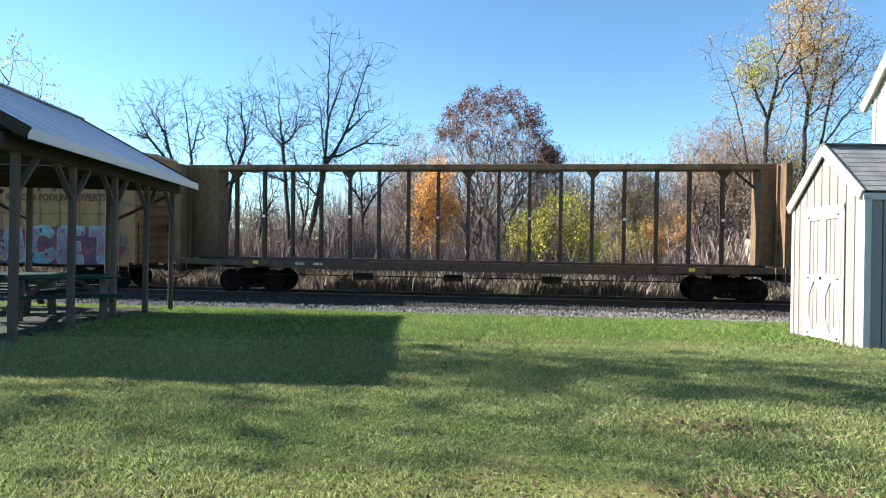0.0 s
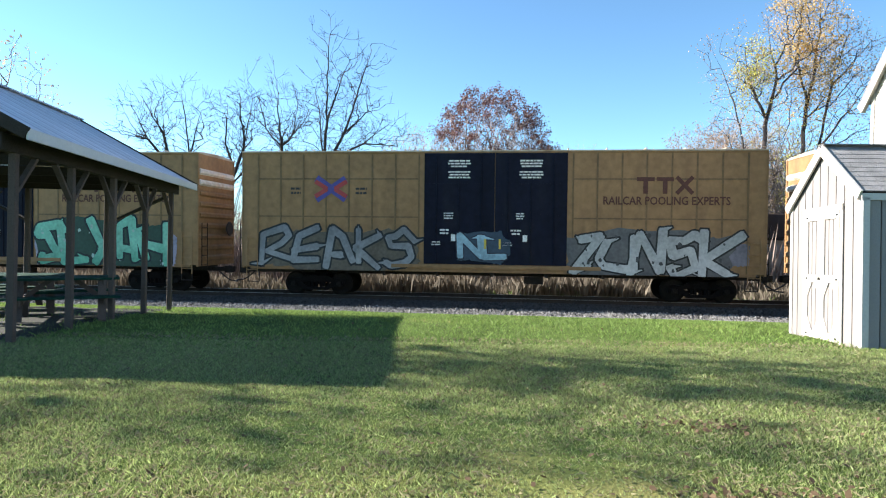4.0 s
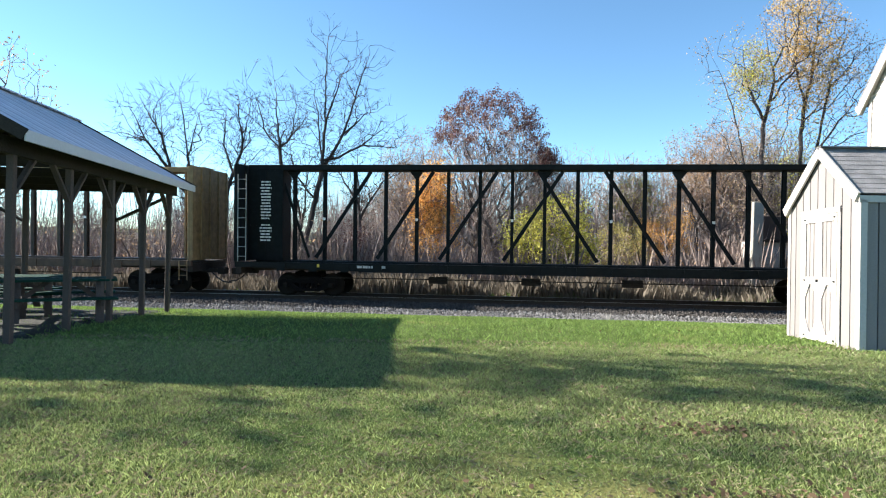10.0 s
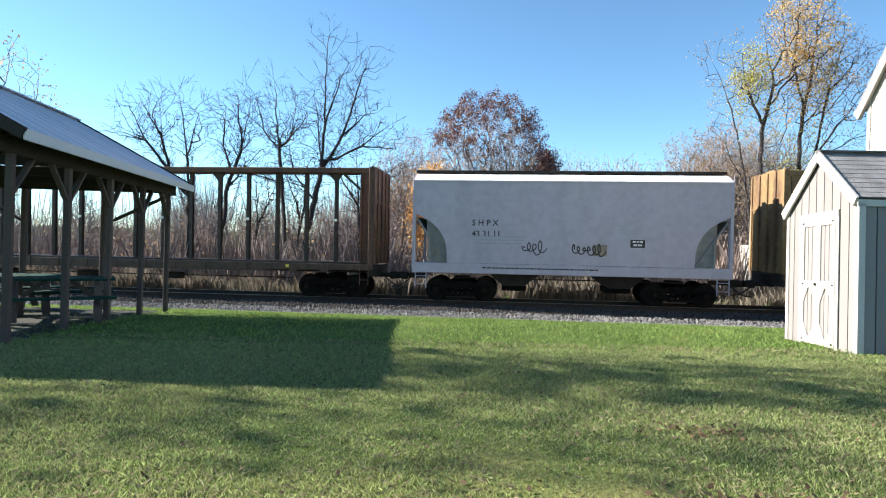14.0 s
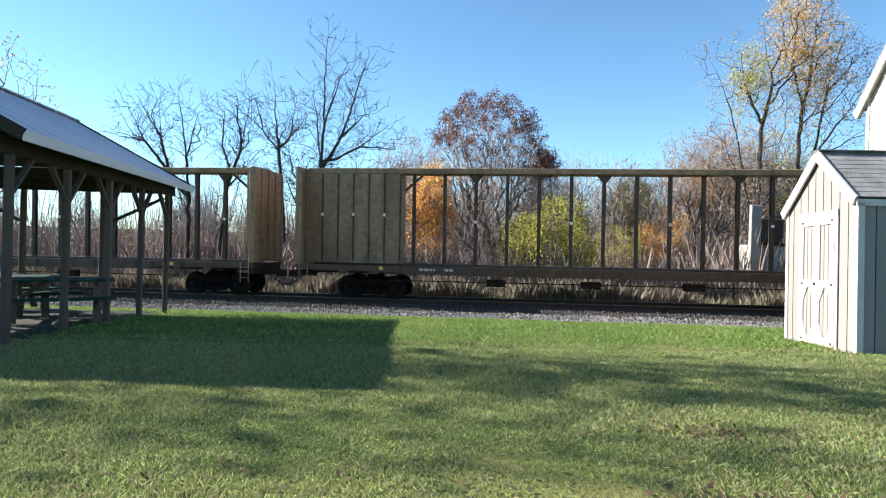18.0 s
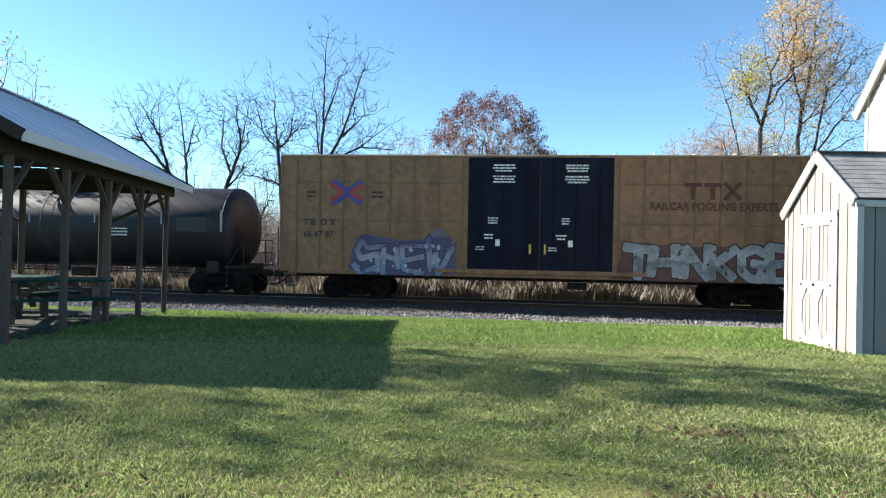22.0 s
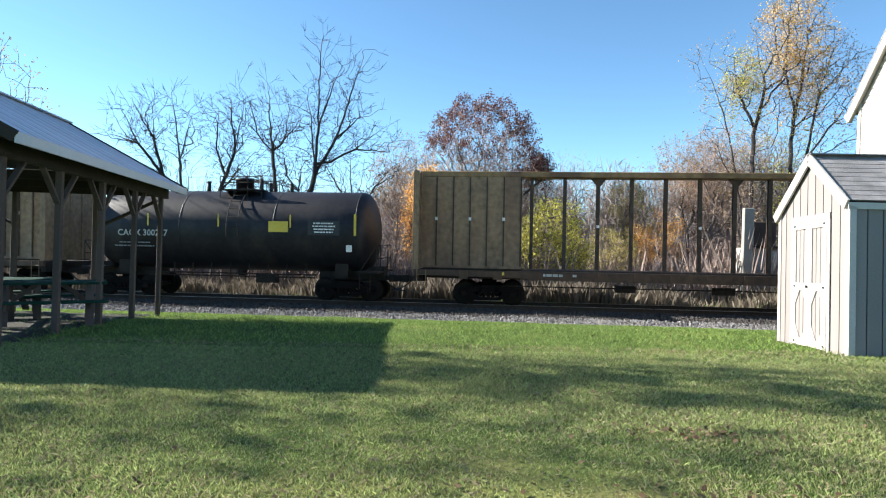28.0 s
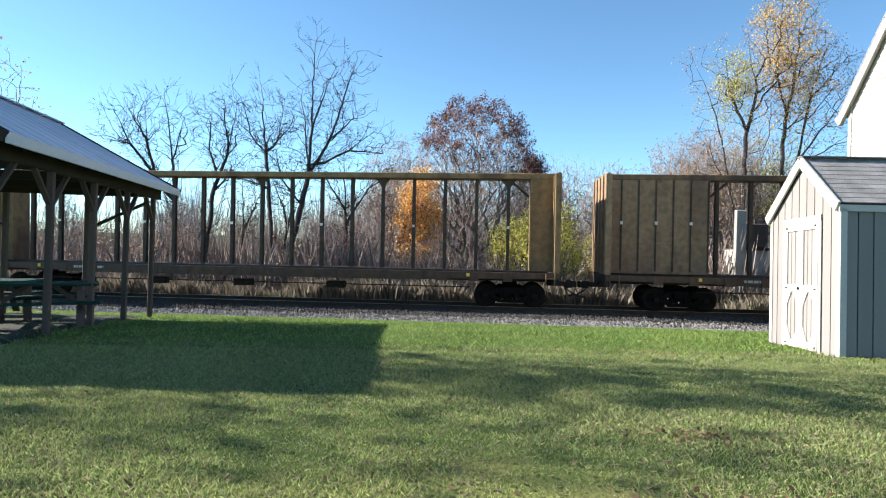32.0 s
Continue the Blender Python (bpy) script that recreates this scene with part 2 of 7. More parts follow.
# woodland bark and twigs: haze put in as a paler colour
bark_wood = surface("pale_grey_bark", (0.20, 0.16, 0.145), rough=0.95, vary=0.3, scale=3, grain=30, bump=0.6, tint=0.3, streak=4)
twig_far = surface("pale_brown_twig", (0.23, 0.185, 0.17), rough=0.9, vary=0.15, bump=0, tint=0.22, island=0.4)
twig_pale = surface("pale_bare_twig", (0.29, 0.22, 0.185), rough=0.9, vary=0.15, bump=0, tint=0.22, island=0.35)

# ---- ground and track ----
xs = np.concatenate([np.linspace(-900, -60, 12), np.linspace(-50, 50, 101), np.linspace(60, 900, 12)])
vs = np.concatenate([np.linspace(-300, -12, 8), np.linspace(-10, 45, 111), np.linspace(50, 900, 14)])
bm = bmesh.new()
grid = [[bm.verts.new((x, v + TRACK_SKEW * x, ground_z(x, v + TRACK_SKEW * x) + 0.025 * noise.noise((x * 0.4, v * 0.4, 0)))) for x in xs] for v in vs]
for r0, r1 in zip(grid, grid[1:]):
    for i in range(len(xs) - 1):
        f = bm.faces.new((r0[i], r0[i + 1], r1[i + 1], r1[i]))
        f.smooth = True
single("ground", bm, lawn_soil, "mown green lawn sloping gently down to the railway", "ground", kind="structure")

BED = [(-4.25, -0.62), (-3.7, -0.34), (-3.0, -0.27), (-1.7, -0.16), (1.7, -0.16), (3.2, -0.35), (5.2, -1.2)]


def bed_z(s, a):
    return float(np.interp(a, [p[0] for p in BED], [p[1] for p in BED])) + 0.03 * noise.noise((s * 0.9, a, 3))


bm = bmesh.new()
rows_ = []
for s in np.linspace(-150, 150, 301):
    m = on_track(s)
    rows_.append([bm.verts.new(m @ Vector((0, a, bed_z(s, a)))) for a in (-4.25, -3.7, -3.3, -3.0, -2.4, -1.7, -0.8, 0.8, 1.7, 3.2, 5.2)])
for a, b in zip(rows_, rows_[1:]):
    for i in range(len(a) - 1):
        bm.faces.new((a[i], b[i], b[i + 1], a[i + 1]))
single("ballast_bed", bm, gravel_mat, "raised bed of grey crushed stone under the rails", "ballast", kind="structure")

track = thing("railway_track", on_track(0), "single railway track on dark wooden ties and grey ballast", "railway track", kind="structure")
for a in (-0.755, 0.755):
    r = part("rail", boxes((-150, 150, -0.010, 0.010, -0.145, -0.045), (-150, 150, -0.07, 0.07, -0.17, -0.145), (-150, 150, -0.034, 0.034, -0.045, -0.004)), rail_mat, track, "rusty steel rail", at=pose(0, a, 0))
    part("rail_head", boxes((-150, 150, -0.028, 0.028, -0.0045, 0.0)), rail_top, r, "bright worn running surface")
tie_mesh = mesh_of("tie", boxes((-0.115, 0.115, -1.3, 1.3, -0.34, -0.165)), tie_mat)
for i in range(-70, 71):
    part("tie", tie_mesh, None, track, at=pose(i * 0.51 + 0.02 * math.sin(i * 7.1), 0.03 * math.sin(i * 3.3), 0, 0, 0, 0.6 * math.sin(i * 5.7)))


def scatter_mesh(name, verts, faces, material, label, category, kind="stuff"):
    me = bpy.data.meshes.new(name)
    me.from_pydata(verts, [], faces)
    me.materials.append(material)
    return tagged(new(name, me), label, category, kind=kind)


# loose ballast stones on the lawn side
rng = np.random.default_rng(4)
OCT = np.array([(1, 0, 0), (0, 1, 0), (-1, 0, 0), (0, -1, 0), (0, 0, 1), (0, 0, -1)], float)
OCT_F = np.array([(0, 1, 4), (1, 2, 4), (2, 3, 4), (3, 0, 4), (1, 0, 5), (2, 1, 5), (3, 2, 5), (0, 3, 5)])


def rough_lumps(n, size, g):
    """n angular stones about the origin, as an array of six corners each."""
    q = OCT[None] * g.uniform(0.6, 1.25, (n, 6, 1)) * size[:, None, None]
    a, b = g.uniform(0, 6.3, (2, n))
    ca, sa, cb, sb = np.cos(a), np.sin(a), np.cos(b), np.sin(b)
    x, y, z = q[..., 0], q[..., 1], q[..., 2]
    x, y = x * ca[:, None] - y * sa[:, None], x * sa[:, None] + y * ca[:, None]
    y, z = y * cb[:, None] - z * sb[:, None], y * sb[:, None] + z * cb[:, None]
    return np.stack([x, y, z], -1)


N = 36000
s_ = rng.uniform(-19, 19, N)
a_ = np.where(np.arange(N) < 31000, -1.0 - 4.05 * rng.random(N) ** 0.8, rng.uniform(-1.0, 3.4, N))
keep = ~((a_ < -4.45) & (rng.random(N) < (-a_ - 4.45) * 1.5))
s_, a_ = s_[keep], a_[keep]
c = 1 / math.hypot(1, TRACK_SKEW)
px_, py_ = (s_ - a_ * TRACK_SKEW) * c, TRACK_Y + (TRACK_SKEW * s_ + a_) * c
pz_ = np.maximum(np.interp(a_, [p[0] for p in BED], [p[1] for p in BED]) + GRADE * s_, ground_z(px_, py_))
sz_ = rng.uniform(0.022, 0.05, len(s_)) * np.where(rng.random(len(s_)) < 0.12, 1.3, 1)
q = rough_lumps(len(s_), sz_, rng) + np.stack([px_, py_, pz_ + sz_ * 0.45], -1)[:, None]
# dark ballast by the rails, with the train's shadow put into its colour
dark_stone_mat = surface("shade_dark_stone", (0.055, 0.048, 0.044), rough=0.9, vary=0.2, scale=3, grain=40, bump=0.3, island=0.5)
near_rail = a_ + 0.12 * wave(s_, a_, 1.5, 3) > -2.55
for name_, pick, mat_, words_ in (("ballast_stones", ~near_rail, stone_mat, "loose grey angular ballast stones beside the lawn"), ("oily_ballast_stones", near_rail, dark_stone_mat, "dark ballast stones along the rails, train shadow put into their colour")):
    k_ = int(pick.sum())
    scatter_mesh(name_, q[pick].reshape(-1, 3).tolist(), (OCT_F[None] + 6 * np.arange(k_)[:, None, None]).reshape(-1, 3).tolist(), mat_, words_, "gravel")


def blade_set(x, y, z, f, height, width, lean, g, bend=0.35):
    """Blades at the places given, f times the usual size: each is two triangles that bend over."""
    n = len(x)
    h, w = height * g.uniform(0.55, 1.25, n) * f, width * g.uniform(0.7, 1.3, n) * np.maximum(1, f)
    t, lx, ly = g.uniform(0, 6.283, n), g.normal(0, lean, n), g.normal(0, lean, n)
    dx, dy = np.cos(t) * w / 2, np.sin(t) * w / 2
    v = np.stack([np.stack([x - dx, y - dy, z], -1), np.stack([x + dx, y + dy, z], -1), np.stack([x + lx * h * bend + dx * 0.7, y + ly * h * bend + dy * 0.7, z + h * 0.6], -1), np.stack([x + lx * h, y + ly * h, z + h], -1)], 1)
    k = 4 * np.arange(n)[:, None, None]
    return v.reshape(-1, 3).tolist(), (np.array([[(0, 1, 2), (0, 2, 3)]]) + k).reshape(-1, 3).tolist()


def lawn_blades(name, n, near, far, power, height, width, lean, material, label, seed):
    g = np.random.default_rng(seed)
    y = near + (far - near) * g.random(n) ** power
    x = (g.random(n) * 2 - 1) * (0.80 * y + 0.6)
    thick = wave(x, y, 0.8, 2) + 0.5 * wave(x, y, 2.4, 5)
    out = (y - TRACK_SKEW * x > 18.75 + 0.15 * thick) | ((x < -5.6 - 0.094 * (y - 12)) & (y > 6.4) & (y < 13.2) & (g.random(n) < 0.6)) | ((x > 5.35) & (y > 7.5) & (y < 9.4)) | ((thick < -0.5) & (g.random(n) < 0.12))
    x, y, thick = x[~out], y[~out], thick[~out]
    v, f = blade_set(x, y, ground_z(x, y) - 0.006, np.maximum(0.78, 0.88 + 0.28 * thick), height, width, lean, g)
    scatter_mesh(name, v, f, material, label, "grass")


lawn_blades("lawn_grass", 300000, 2.1, 7.5, 0.74, 0.04, 0.0046, 0.4, grass_blade, "short mown green grass with a few dry stems", 11)
lawn_blades("lawn_grass_beyond", 130000, 6.8, 19.8, 0.75, 0.06, 0.009, 0.5, far_blade, "short mown green grass reaching the ballast", 12)
lawn_blades("dry_lawn_stems", 52000, 2.2, 8.0, 1.0, 0.04, 0.004, 0.9, dry_blade, "dry straw-coloured stems in the lawn", 13)

# the rest of the mown lawn, beside and behind
g = np.random.default_rng(19)
x_, y_ = g.uniform(-16, 16, 90000), g.uniform(-9, 17, 90000)
out = (np.abs(x_) < 0.80 * y_ + 0.6) & (y_ > 2.2) | ((x_ < -4.6) & (y_ > 6.0) & (y_ < 13.4)) | ((x_ > 5.35) & (y_ > 7.4) & (y_ < 10.5)) | ((x_ > 11) & (y_ > 8.7))
x_, y_ = x_[~out], y_[~out]
v, f = blade_set(x_, y_, ground_z(x_, y_) - 0.012, 0.9 + 0.25 * wave(x_, y_, 0.8, 2), 0.06, 0.012, 0.6, g)
scatter_mesh("lawn_grass_around", v, f, far_blade, "short mown green grass round the yard", "grass")


def brush_blades(name, n, a0, a1, power, height, width, lean, material, label, category, seed, bend=0.25, gaps=-0.3, spread=(-42, 44), far_gap=False):
    """Upright growth beyond the rails, a0 to a1 metres from the track's middle."""
    g = np.random.default_rng(seed)
    s, a = g.uniform(*spread, n), a0 + (a1 - a0) * g.random(n) ** power
    s = s * (1 + np.maximum(a - 10, 0) * 0.02)
    x, y = (s - a * TRACK_SKEW) * c, TRACK_Y + (TRACK_SKEW * s + a) * c
    k = wave(s, a, 0.33, seed)
    ok = ~((k < gaps) & (g.random(n) < 0.7)) & ~(far_gap & ((np.abs(x / y + 0.27) < 0.09) | (x / y < -0.43)) & (g.random(n) < 0.8))
    x, y, k = x[ok], y[ok], k[ok]
    v, f = blade_set(x, y, ground_z(x, y) - 0.03, 0.85 + 0.4 * k, height, width, lean, g, bend)
    scatter_mesh(name, v, f, material, label, category)


reed_blade = leafy("dry_reed", (0.145, 0.12, 0.092), spread=0.4, through=0.25)
brush_blades("dry_reeds", 75000, 3.9, 16, 1.3, 1.05, 0.012, 0.2, reed_blade, "tall dry tan grass and reeds behind the track", "tall grass", 14)
green_weed = leafy("green_weed", (0.10, 0.15, 0.035), spread=0.5)
brush_blades("green_weeds", 16000, 4.2, 12, 1.0, 0.45, 0.05, 0.5, green_weed, "low green weeds among dry reeds", "weeds", 15, gaps=0.1)
brush_mat = surface("brown_brush", (0.215, 0.165, 0.145), rough=0.95, vary=0.1, bump=0, island=0.45)
# far stems paler and greyer than the brush: distance haze put into the colour
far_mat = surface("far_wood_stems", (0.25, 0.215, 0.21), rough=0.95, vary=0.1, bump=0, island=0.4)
brush_blades("brown_brush", 46000, 7, 24, 1.0, 2.9, 0.015, 0.16, brush_mat, "dense thicket of brown bare stems behind the track", "thicket", 16, bend=0.5)
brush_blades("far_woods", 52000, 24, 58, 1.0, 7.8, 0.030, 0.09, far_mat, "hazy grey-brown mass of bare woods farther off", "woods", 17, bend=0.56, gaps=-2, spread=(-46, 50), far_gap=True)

# fallen leaves on the lawn
N = 620
y_ = 2.3 + 8 * rng.random(N) ** 1.9
x_ = rng.uniform(-1, 1, N) * (0.8 * y_ + 0.4)
# litter lies thicker on two worn spots
for k, (px, py, wx, wy, n) in enumerate(((1.72, 3.95, 0.28, 0.10, 150), (1.5, 2.8, 0.30, 0.10, 170))):
    x_, y_ = np.concatenate([x_, rng.normal(px, wx, n)]), np.concatenate([y_, rng.normal(py, wy, n)])
N = len(x_)
r_ = rng.uniform(0.008, 0.018, N)
ang = rng.uniform(0, 6.3, N)[:, None] + np.arange(5)[None] * 1.2566
rr = r_[:, None] * rng.uniform(0.75, 1.2, (N, 5)) * np.where(np.arange(5) == 0, 1.35, 1.0)
tip = rng.normal(0, 0.4, (2, N))
zz = (ground_z(x_, y_) + rng.uniform(0.012, 0.04, N))[:, None] + (np.cos(ang) * tip[0][:, None] + np.sin(ang) * tip[1][:, None]) * rr
v = np.stack([x_[:, None] + np.cos(ang) * rr, y_[:, None] + np.sin(ang) * rr, zz], -1).reshape(-1, 3)
scatter_mesh("fallen_leaves", v.tolist(), (5 * np.arange(N)[:, None] + np.arange(5)[None]).tolist(), fallen_leaf, "scattered brown fallen leaves on the lawn", "fallen leaves")

# ---- picnic pavilion ----
PAV_TURN = math.degrees(math.atan(0.094))
PAV_SITE = pose(-4.391 - 0.094 * 7.146, 7.146, 0, 0, 0, PAV_TURN)
# the frame leans down a little towards the rails
PAV = PAV_SITE @ pose(0, 0, 3.3) @ pose(0, 0, 0, -1.2) @ pose(0, 0, -3.3)
SPAN, BAY, EAVE, RIDGE_Z, EAVE_Z = 4.03, 1.312, 0.375, 4.66, 3.38
pav = thing("picnic_pavilion", PAV, "open timber picnic pavilion with ribbed metal gable roof", "pavilion")


def pav_ground(x, y):
    p = PAV_SITE @ Vector((x, y, 0))
    return ground_z(p.x, p.y)


Y0, Y1 = -0.42, 5.66
mid = -SPAN / 2
for side in (0, -SPAN):
    for i in range(5):
        y = i * BAY
        bm = boxes((side - 0.042, side + 0.042, y - 0.042, y + 0.042, pav_ground(side, y) - 0.15, 3.18))
        post = part("post", bevelled(bm, 0.008), old_timber, pav)
        for dy in (-1, 1):
            if 0 <= i + dy <= 4:
                b2 = bmesh.new()
                bar(b2, (side, y + dy * 0.04, 2.72), (side, y + dy * 0.44, 3.16), 0.04, 0.07, up=(1, 0, 0))
                part("knee_brace", b2, old_timber, post)
        inward = 1
        if side and i in (0, 2, 4):
            b2 = bmesh.new()
            bar(b2, (side + inward * 0.05, y, 2.45), (side + inward * 0.75, y, 3.12), 0.05, 0.10, up=(0, 1, 0))
            part("cross_brace", b2, dark_timber, post)
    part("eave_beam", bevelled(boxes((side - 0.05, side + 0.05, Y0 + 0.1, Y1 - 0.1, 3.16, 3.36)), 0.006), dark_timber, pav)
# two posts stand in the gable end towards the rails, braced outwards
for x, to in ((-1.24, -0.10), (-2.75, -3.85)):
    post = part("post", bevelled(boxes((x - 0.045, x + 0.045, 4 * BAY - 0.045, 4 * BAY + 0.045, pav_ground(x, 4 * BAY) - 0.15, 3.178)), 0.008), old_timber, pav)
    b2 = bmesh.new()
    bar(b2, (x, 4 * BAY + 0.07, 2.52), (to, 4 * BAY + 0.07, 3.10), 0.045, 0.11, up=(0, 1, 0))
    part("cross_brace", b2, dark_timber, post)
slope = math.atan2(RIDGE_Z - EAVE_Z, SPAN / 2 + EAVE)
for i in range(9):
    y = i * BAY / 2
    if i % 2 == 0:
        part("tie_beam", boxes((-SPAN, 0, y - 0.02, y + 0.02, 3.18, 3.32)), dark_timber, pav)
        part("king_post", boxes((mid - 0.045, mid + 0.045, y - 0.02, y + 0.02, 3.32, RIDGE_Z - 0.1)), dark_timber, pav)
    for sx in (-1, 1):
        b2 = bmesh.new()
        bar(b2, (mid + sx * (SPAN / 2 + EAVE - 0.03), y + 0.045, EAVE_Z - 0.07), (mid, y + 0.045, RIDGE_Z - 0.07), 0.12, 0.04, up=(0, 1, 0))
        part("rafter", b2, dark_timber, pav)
# roof sheets with ribs
for sx in (-1, 1):
    n, run = 11, SPAN / 2 + EAVE
    for k in range(n):
        bm = bmesh.new()
        ya, yb = Y0 + (Y1 - Y0) * k / n, Y0 + (Y1 - Y0) * (k + 1) / n
        prof_y = [(ya, 0.0), (ya + 0.02, 0.013), (ya + 0.05, 0.013), (ya + 0.07, 0.0), ((ya + yb) / 2 - 0.02, 0.0), ((ya + yb) / 2, 0.008), ((ya + yb) / 2 + 0.02, 0.0), (yb, 0.0)]
        top = [[bm.verts.new((mid + sx * d, y, RIDGE_Z - (RIDGE_Z - EAVE_Z) * d / run + h + u)) for y, h in prof_y] for d, u in ((0.0, 0), (run, 0))]
        low = [[bm.verts.new((v.co.x, v.co.y, v.co.z - 0.012)) for v in r] for r in top]
        for r in (top, low):
            for i in range(len(prof_y) - 1):
                bm.faces.new((r[0][i], r[0][i + 1], r[1][i + 1], r[1][i]))
        for i in range(len(prof_y) - 1):
            bm.faces.new((top[1][i], top[1][i + 1], low[1][i + 1], low[1][i]))
        part("roof_sheet", bm, metal_roof, pav, "ribbed galvanised metal sheet")
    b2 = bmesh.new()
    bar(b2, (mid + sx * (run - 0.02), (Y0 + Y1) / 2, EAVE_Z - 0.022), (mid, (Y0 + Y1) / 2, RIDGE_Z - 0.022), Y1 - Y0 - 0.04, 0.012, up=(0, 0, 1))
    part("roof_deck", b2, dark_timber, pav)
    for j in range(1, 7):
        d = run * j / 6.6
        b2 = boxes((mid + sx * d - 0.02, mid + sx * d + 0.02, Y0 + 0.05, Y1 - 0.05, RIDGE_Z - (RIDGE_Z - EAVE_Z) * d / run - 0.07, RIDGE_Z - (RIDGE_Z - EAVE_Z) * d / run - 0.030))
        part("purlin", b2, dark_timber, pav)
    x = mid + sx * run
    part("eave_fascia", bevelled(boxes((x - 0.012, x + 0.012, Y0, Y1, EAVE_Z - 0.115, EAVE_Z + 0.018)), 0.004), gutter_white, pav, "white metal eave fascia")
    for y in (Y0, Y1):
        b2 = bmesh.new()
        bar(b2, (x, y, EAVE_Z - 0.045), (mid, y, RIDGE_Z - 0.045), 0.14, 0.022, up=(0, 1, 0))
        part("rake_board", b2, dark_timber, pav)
part("ridge_cap", boxes((mid - 0.10, mid + 0.10, Y0, Y1, RIDGE_Z + 0.004, RIDGE_Z + 0.026)), metal_roof, pav)
# ground sheet below the roof, coloured as dark as its shade
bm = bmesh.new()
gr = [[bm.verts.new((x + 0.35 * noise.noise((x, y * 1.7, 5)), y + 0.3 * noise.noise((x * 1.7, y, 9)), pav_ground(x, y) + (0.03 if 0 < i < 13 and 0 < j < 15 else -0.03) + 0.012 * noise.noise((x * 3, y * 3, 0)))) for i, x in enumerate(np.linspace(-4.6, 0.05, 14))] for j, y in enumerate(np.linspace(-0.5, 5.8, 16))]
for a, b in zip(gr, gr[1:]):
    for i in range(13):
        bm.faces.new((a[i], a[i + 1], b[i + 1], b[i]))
single("pavilion_floor", bm, shaded_dirt_mat, "dirt floor under the pavilion roof, shade put into its dark colour", "floor", kind="structure", m=PAV_SITE)


def picnic_table(m, k=0.88):
    """A table, k times the usual size."""
    t = thing("picnic_table", m, "green painted wooden picnic table with fixed benches", "picnic table", "tables under the pavilion")

    def sized(*d):
        return boxes([v * k for v in d])

    for i in range(5):
        y = -0.34 + i * 0.155
        part("top_board", bevelled(sized(-0.9, 0.9, y, y + 0.14, 0.71, 0.75), 0.005), green_paint, t)
    for sy in (-1, 1):
        for j in (0, 1):
            y = sy * (0.60 + j * 0.15)
            part("bench_board", bevelled(sized(-0.9, 0.9, y - 0.07, y + 0.07, 0.42, 0.455), 0.005), green_paint, t)
    for x in (-0.62, 0.62):
        for sy in (-1, 1):
            b2 = bmesh.new()
            bar(b2, (x * k, sy * 0.22 * k, 0.71 * k), (x * k, sy * 0.66 * k, 0.0), 0.04 * k, 0.13 * k, up=(1, 0, 0))
            part("leg", b2, old_timber, t)
        part("bench_bearer", sized(x + 0.02, x + 0.06, -0.75, 0.75, 0.31, 0.42), old_timber, t)
        part("top_bearer", sized(x + 0.02, x + 0.06, -0.34, 0.34, 0.61, 0.71), old_timber, t)
        b2 = bmesh.new()
        bar(b2, (x * k, 0, 0.35 * k), (x * 0.3 * k, 0, 0.70 * k), 0.04 * k, 0.08 * k)
        part("centre_brace", b2, old_timber, t)
    return t


def set_table(x, y, turn):
    return pose(x, y, ground_z(x, y) + 0.03, 0, 0, turn)


table = picnic_table(set_table(-6.02, 9.6, 30))
copy_thing(table, set_table(-7.45, 10.5, 34))
copy_thing(table, set_table(-8.6, 11.6, 8))

# ---- garden shed ----
# it has sunk a little on the side towards the rails
SHED = pose(5.292, 7.55, 0.95, 0, 0, -4.96) @ pose(0, 0, 0, -2.2) @ pose(0, 0, -0.95)
W, DEEP, WALL_TOP, PEAK = 1.82, 2.9, 2.93, 3.66
shed = thing("garden_shed", SHED, "small cream-grey garden shed with white trim and shingle roof", "shed")


def gable_top(y):
    return WALL_TOP + (PEAK - WALL_TOP) * (1 - abs(y - W / 2) / (W / 2)) - 0.05


FOOT = 0.93
bm = bmesh.new()
outline = [(0, FOOT), (W, FOOT), (W, WALL_TOP), (W / 2, PEAK - 0.04), (0, WALL_TOP)]
a = [bm.verts.new((0.03, y, z)) for y, z in outline]
b = [bm.verts.new((0.06, y, z)) for y, z in outline]
bm.faces.new(a), bm.faces.new(b[::-1])
for i in range(5):
    bm.faces.new((a[i], b[i], b[(i + 1) % 5], a[(i + 1) % 5]))
front = part("front_wall", bm, cream_siding, shed)
DOOR0, DOOR1, DOOR_LOW, DOOR_TOP = 0.49, 1.36, 1.00, 2.78
n = 9
for i in range(n):
    ya, yb = W * i / n + 0.009, W * (i + 1) / n - 0.009
    low = FOOT
    if ya > DOOR0 - 0.1 and yb < DOOR1 + 0.1:
        low = DOOR_TOP + 0.09
    bm = bmesh.new()
    pts = [(ya, low), (yb, low), (yb, gable_top(yb)), (ya, gable_top(ya))]
    if ya < W / 2 < yb:
        pts.insert(3, (W / 2, gable_top(W / 2)))
    a = [bm.verts.new((0.0, y, z)) for y, z in pts]
    b = [bm.verts.new((0.029, y, z)) for y, z in pts]
    bm.faces.new(a), bm.faces.new(b[::-1])
    for k in range(len(pts)):
        bm.faces.new((a[k], b[k], b[(k + 1) % len(pts)], a[(k + 1) % len(pts)]))
    part("siding_board", bm, cream_siding, front)
side = part("side_wall", boxes((0.06, DEEP, 0.05, 0.08, FOOT, WALL_TOP)), cream_siding, shed)
n = 15
for i in range(n):
    part("siding_board", boxes((0.03 + (DEEP - 0.03) * i / n + 0.008, 0.03 + (DEEP - 0.03) * (i + 1) / n - 0.008, 0.0, 0.049, FOOT, WALL_TOP)), cream_siding, side)
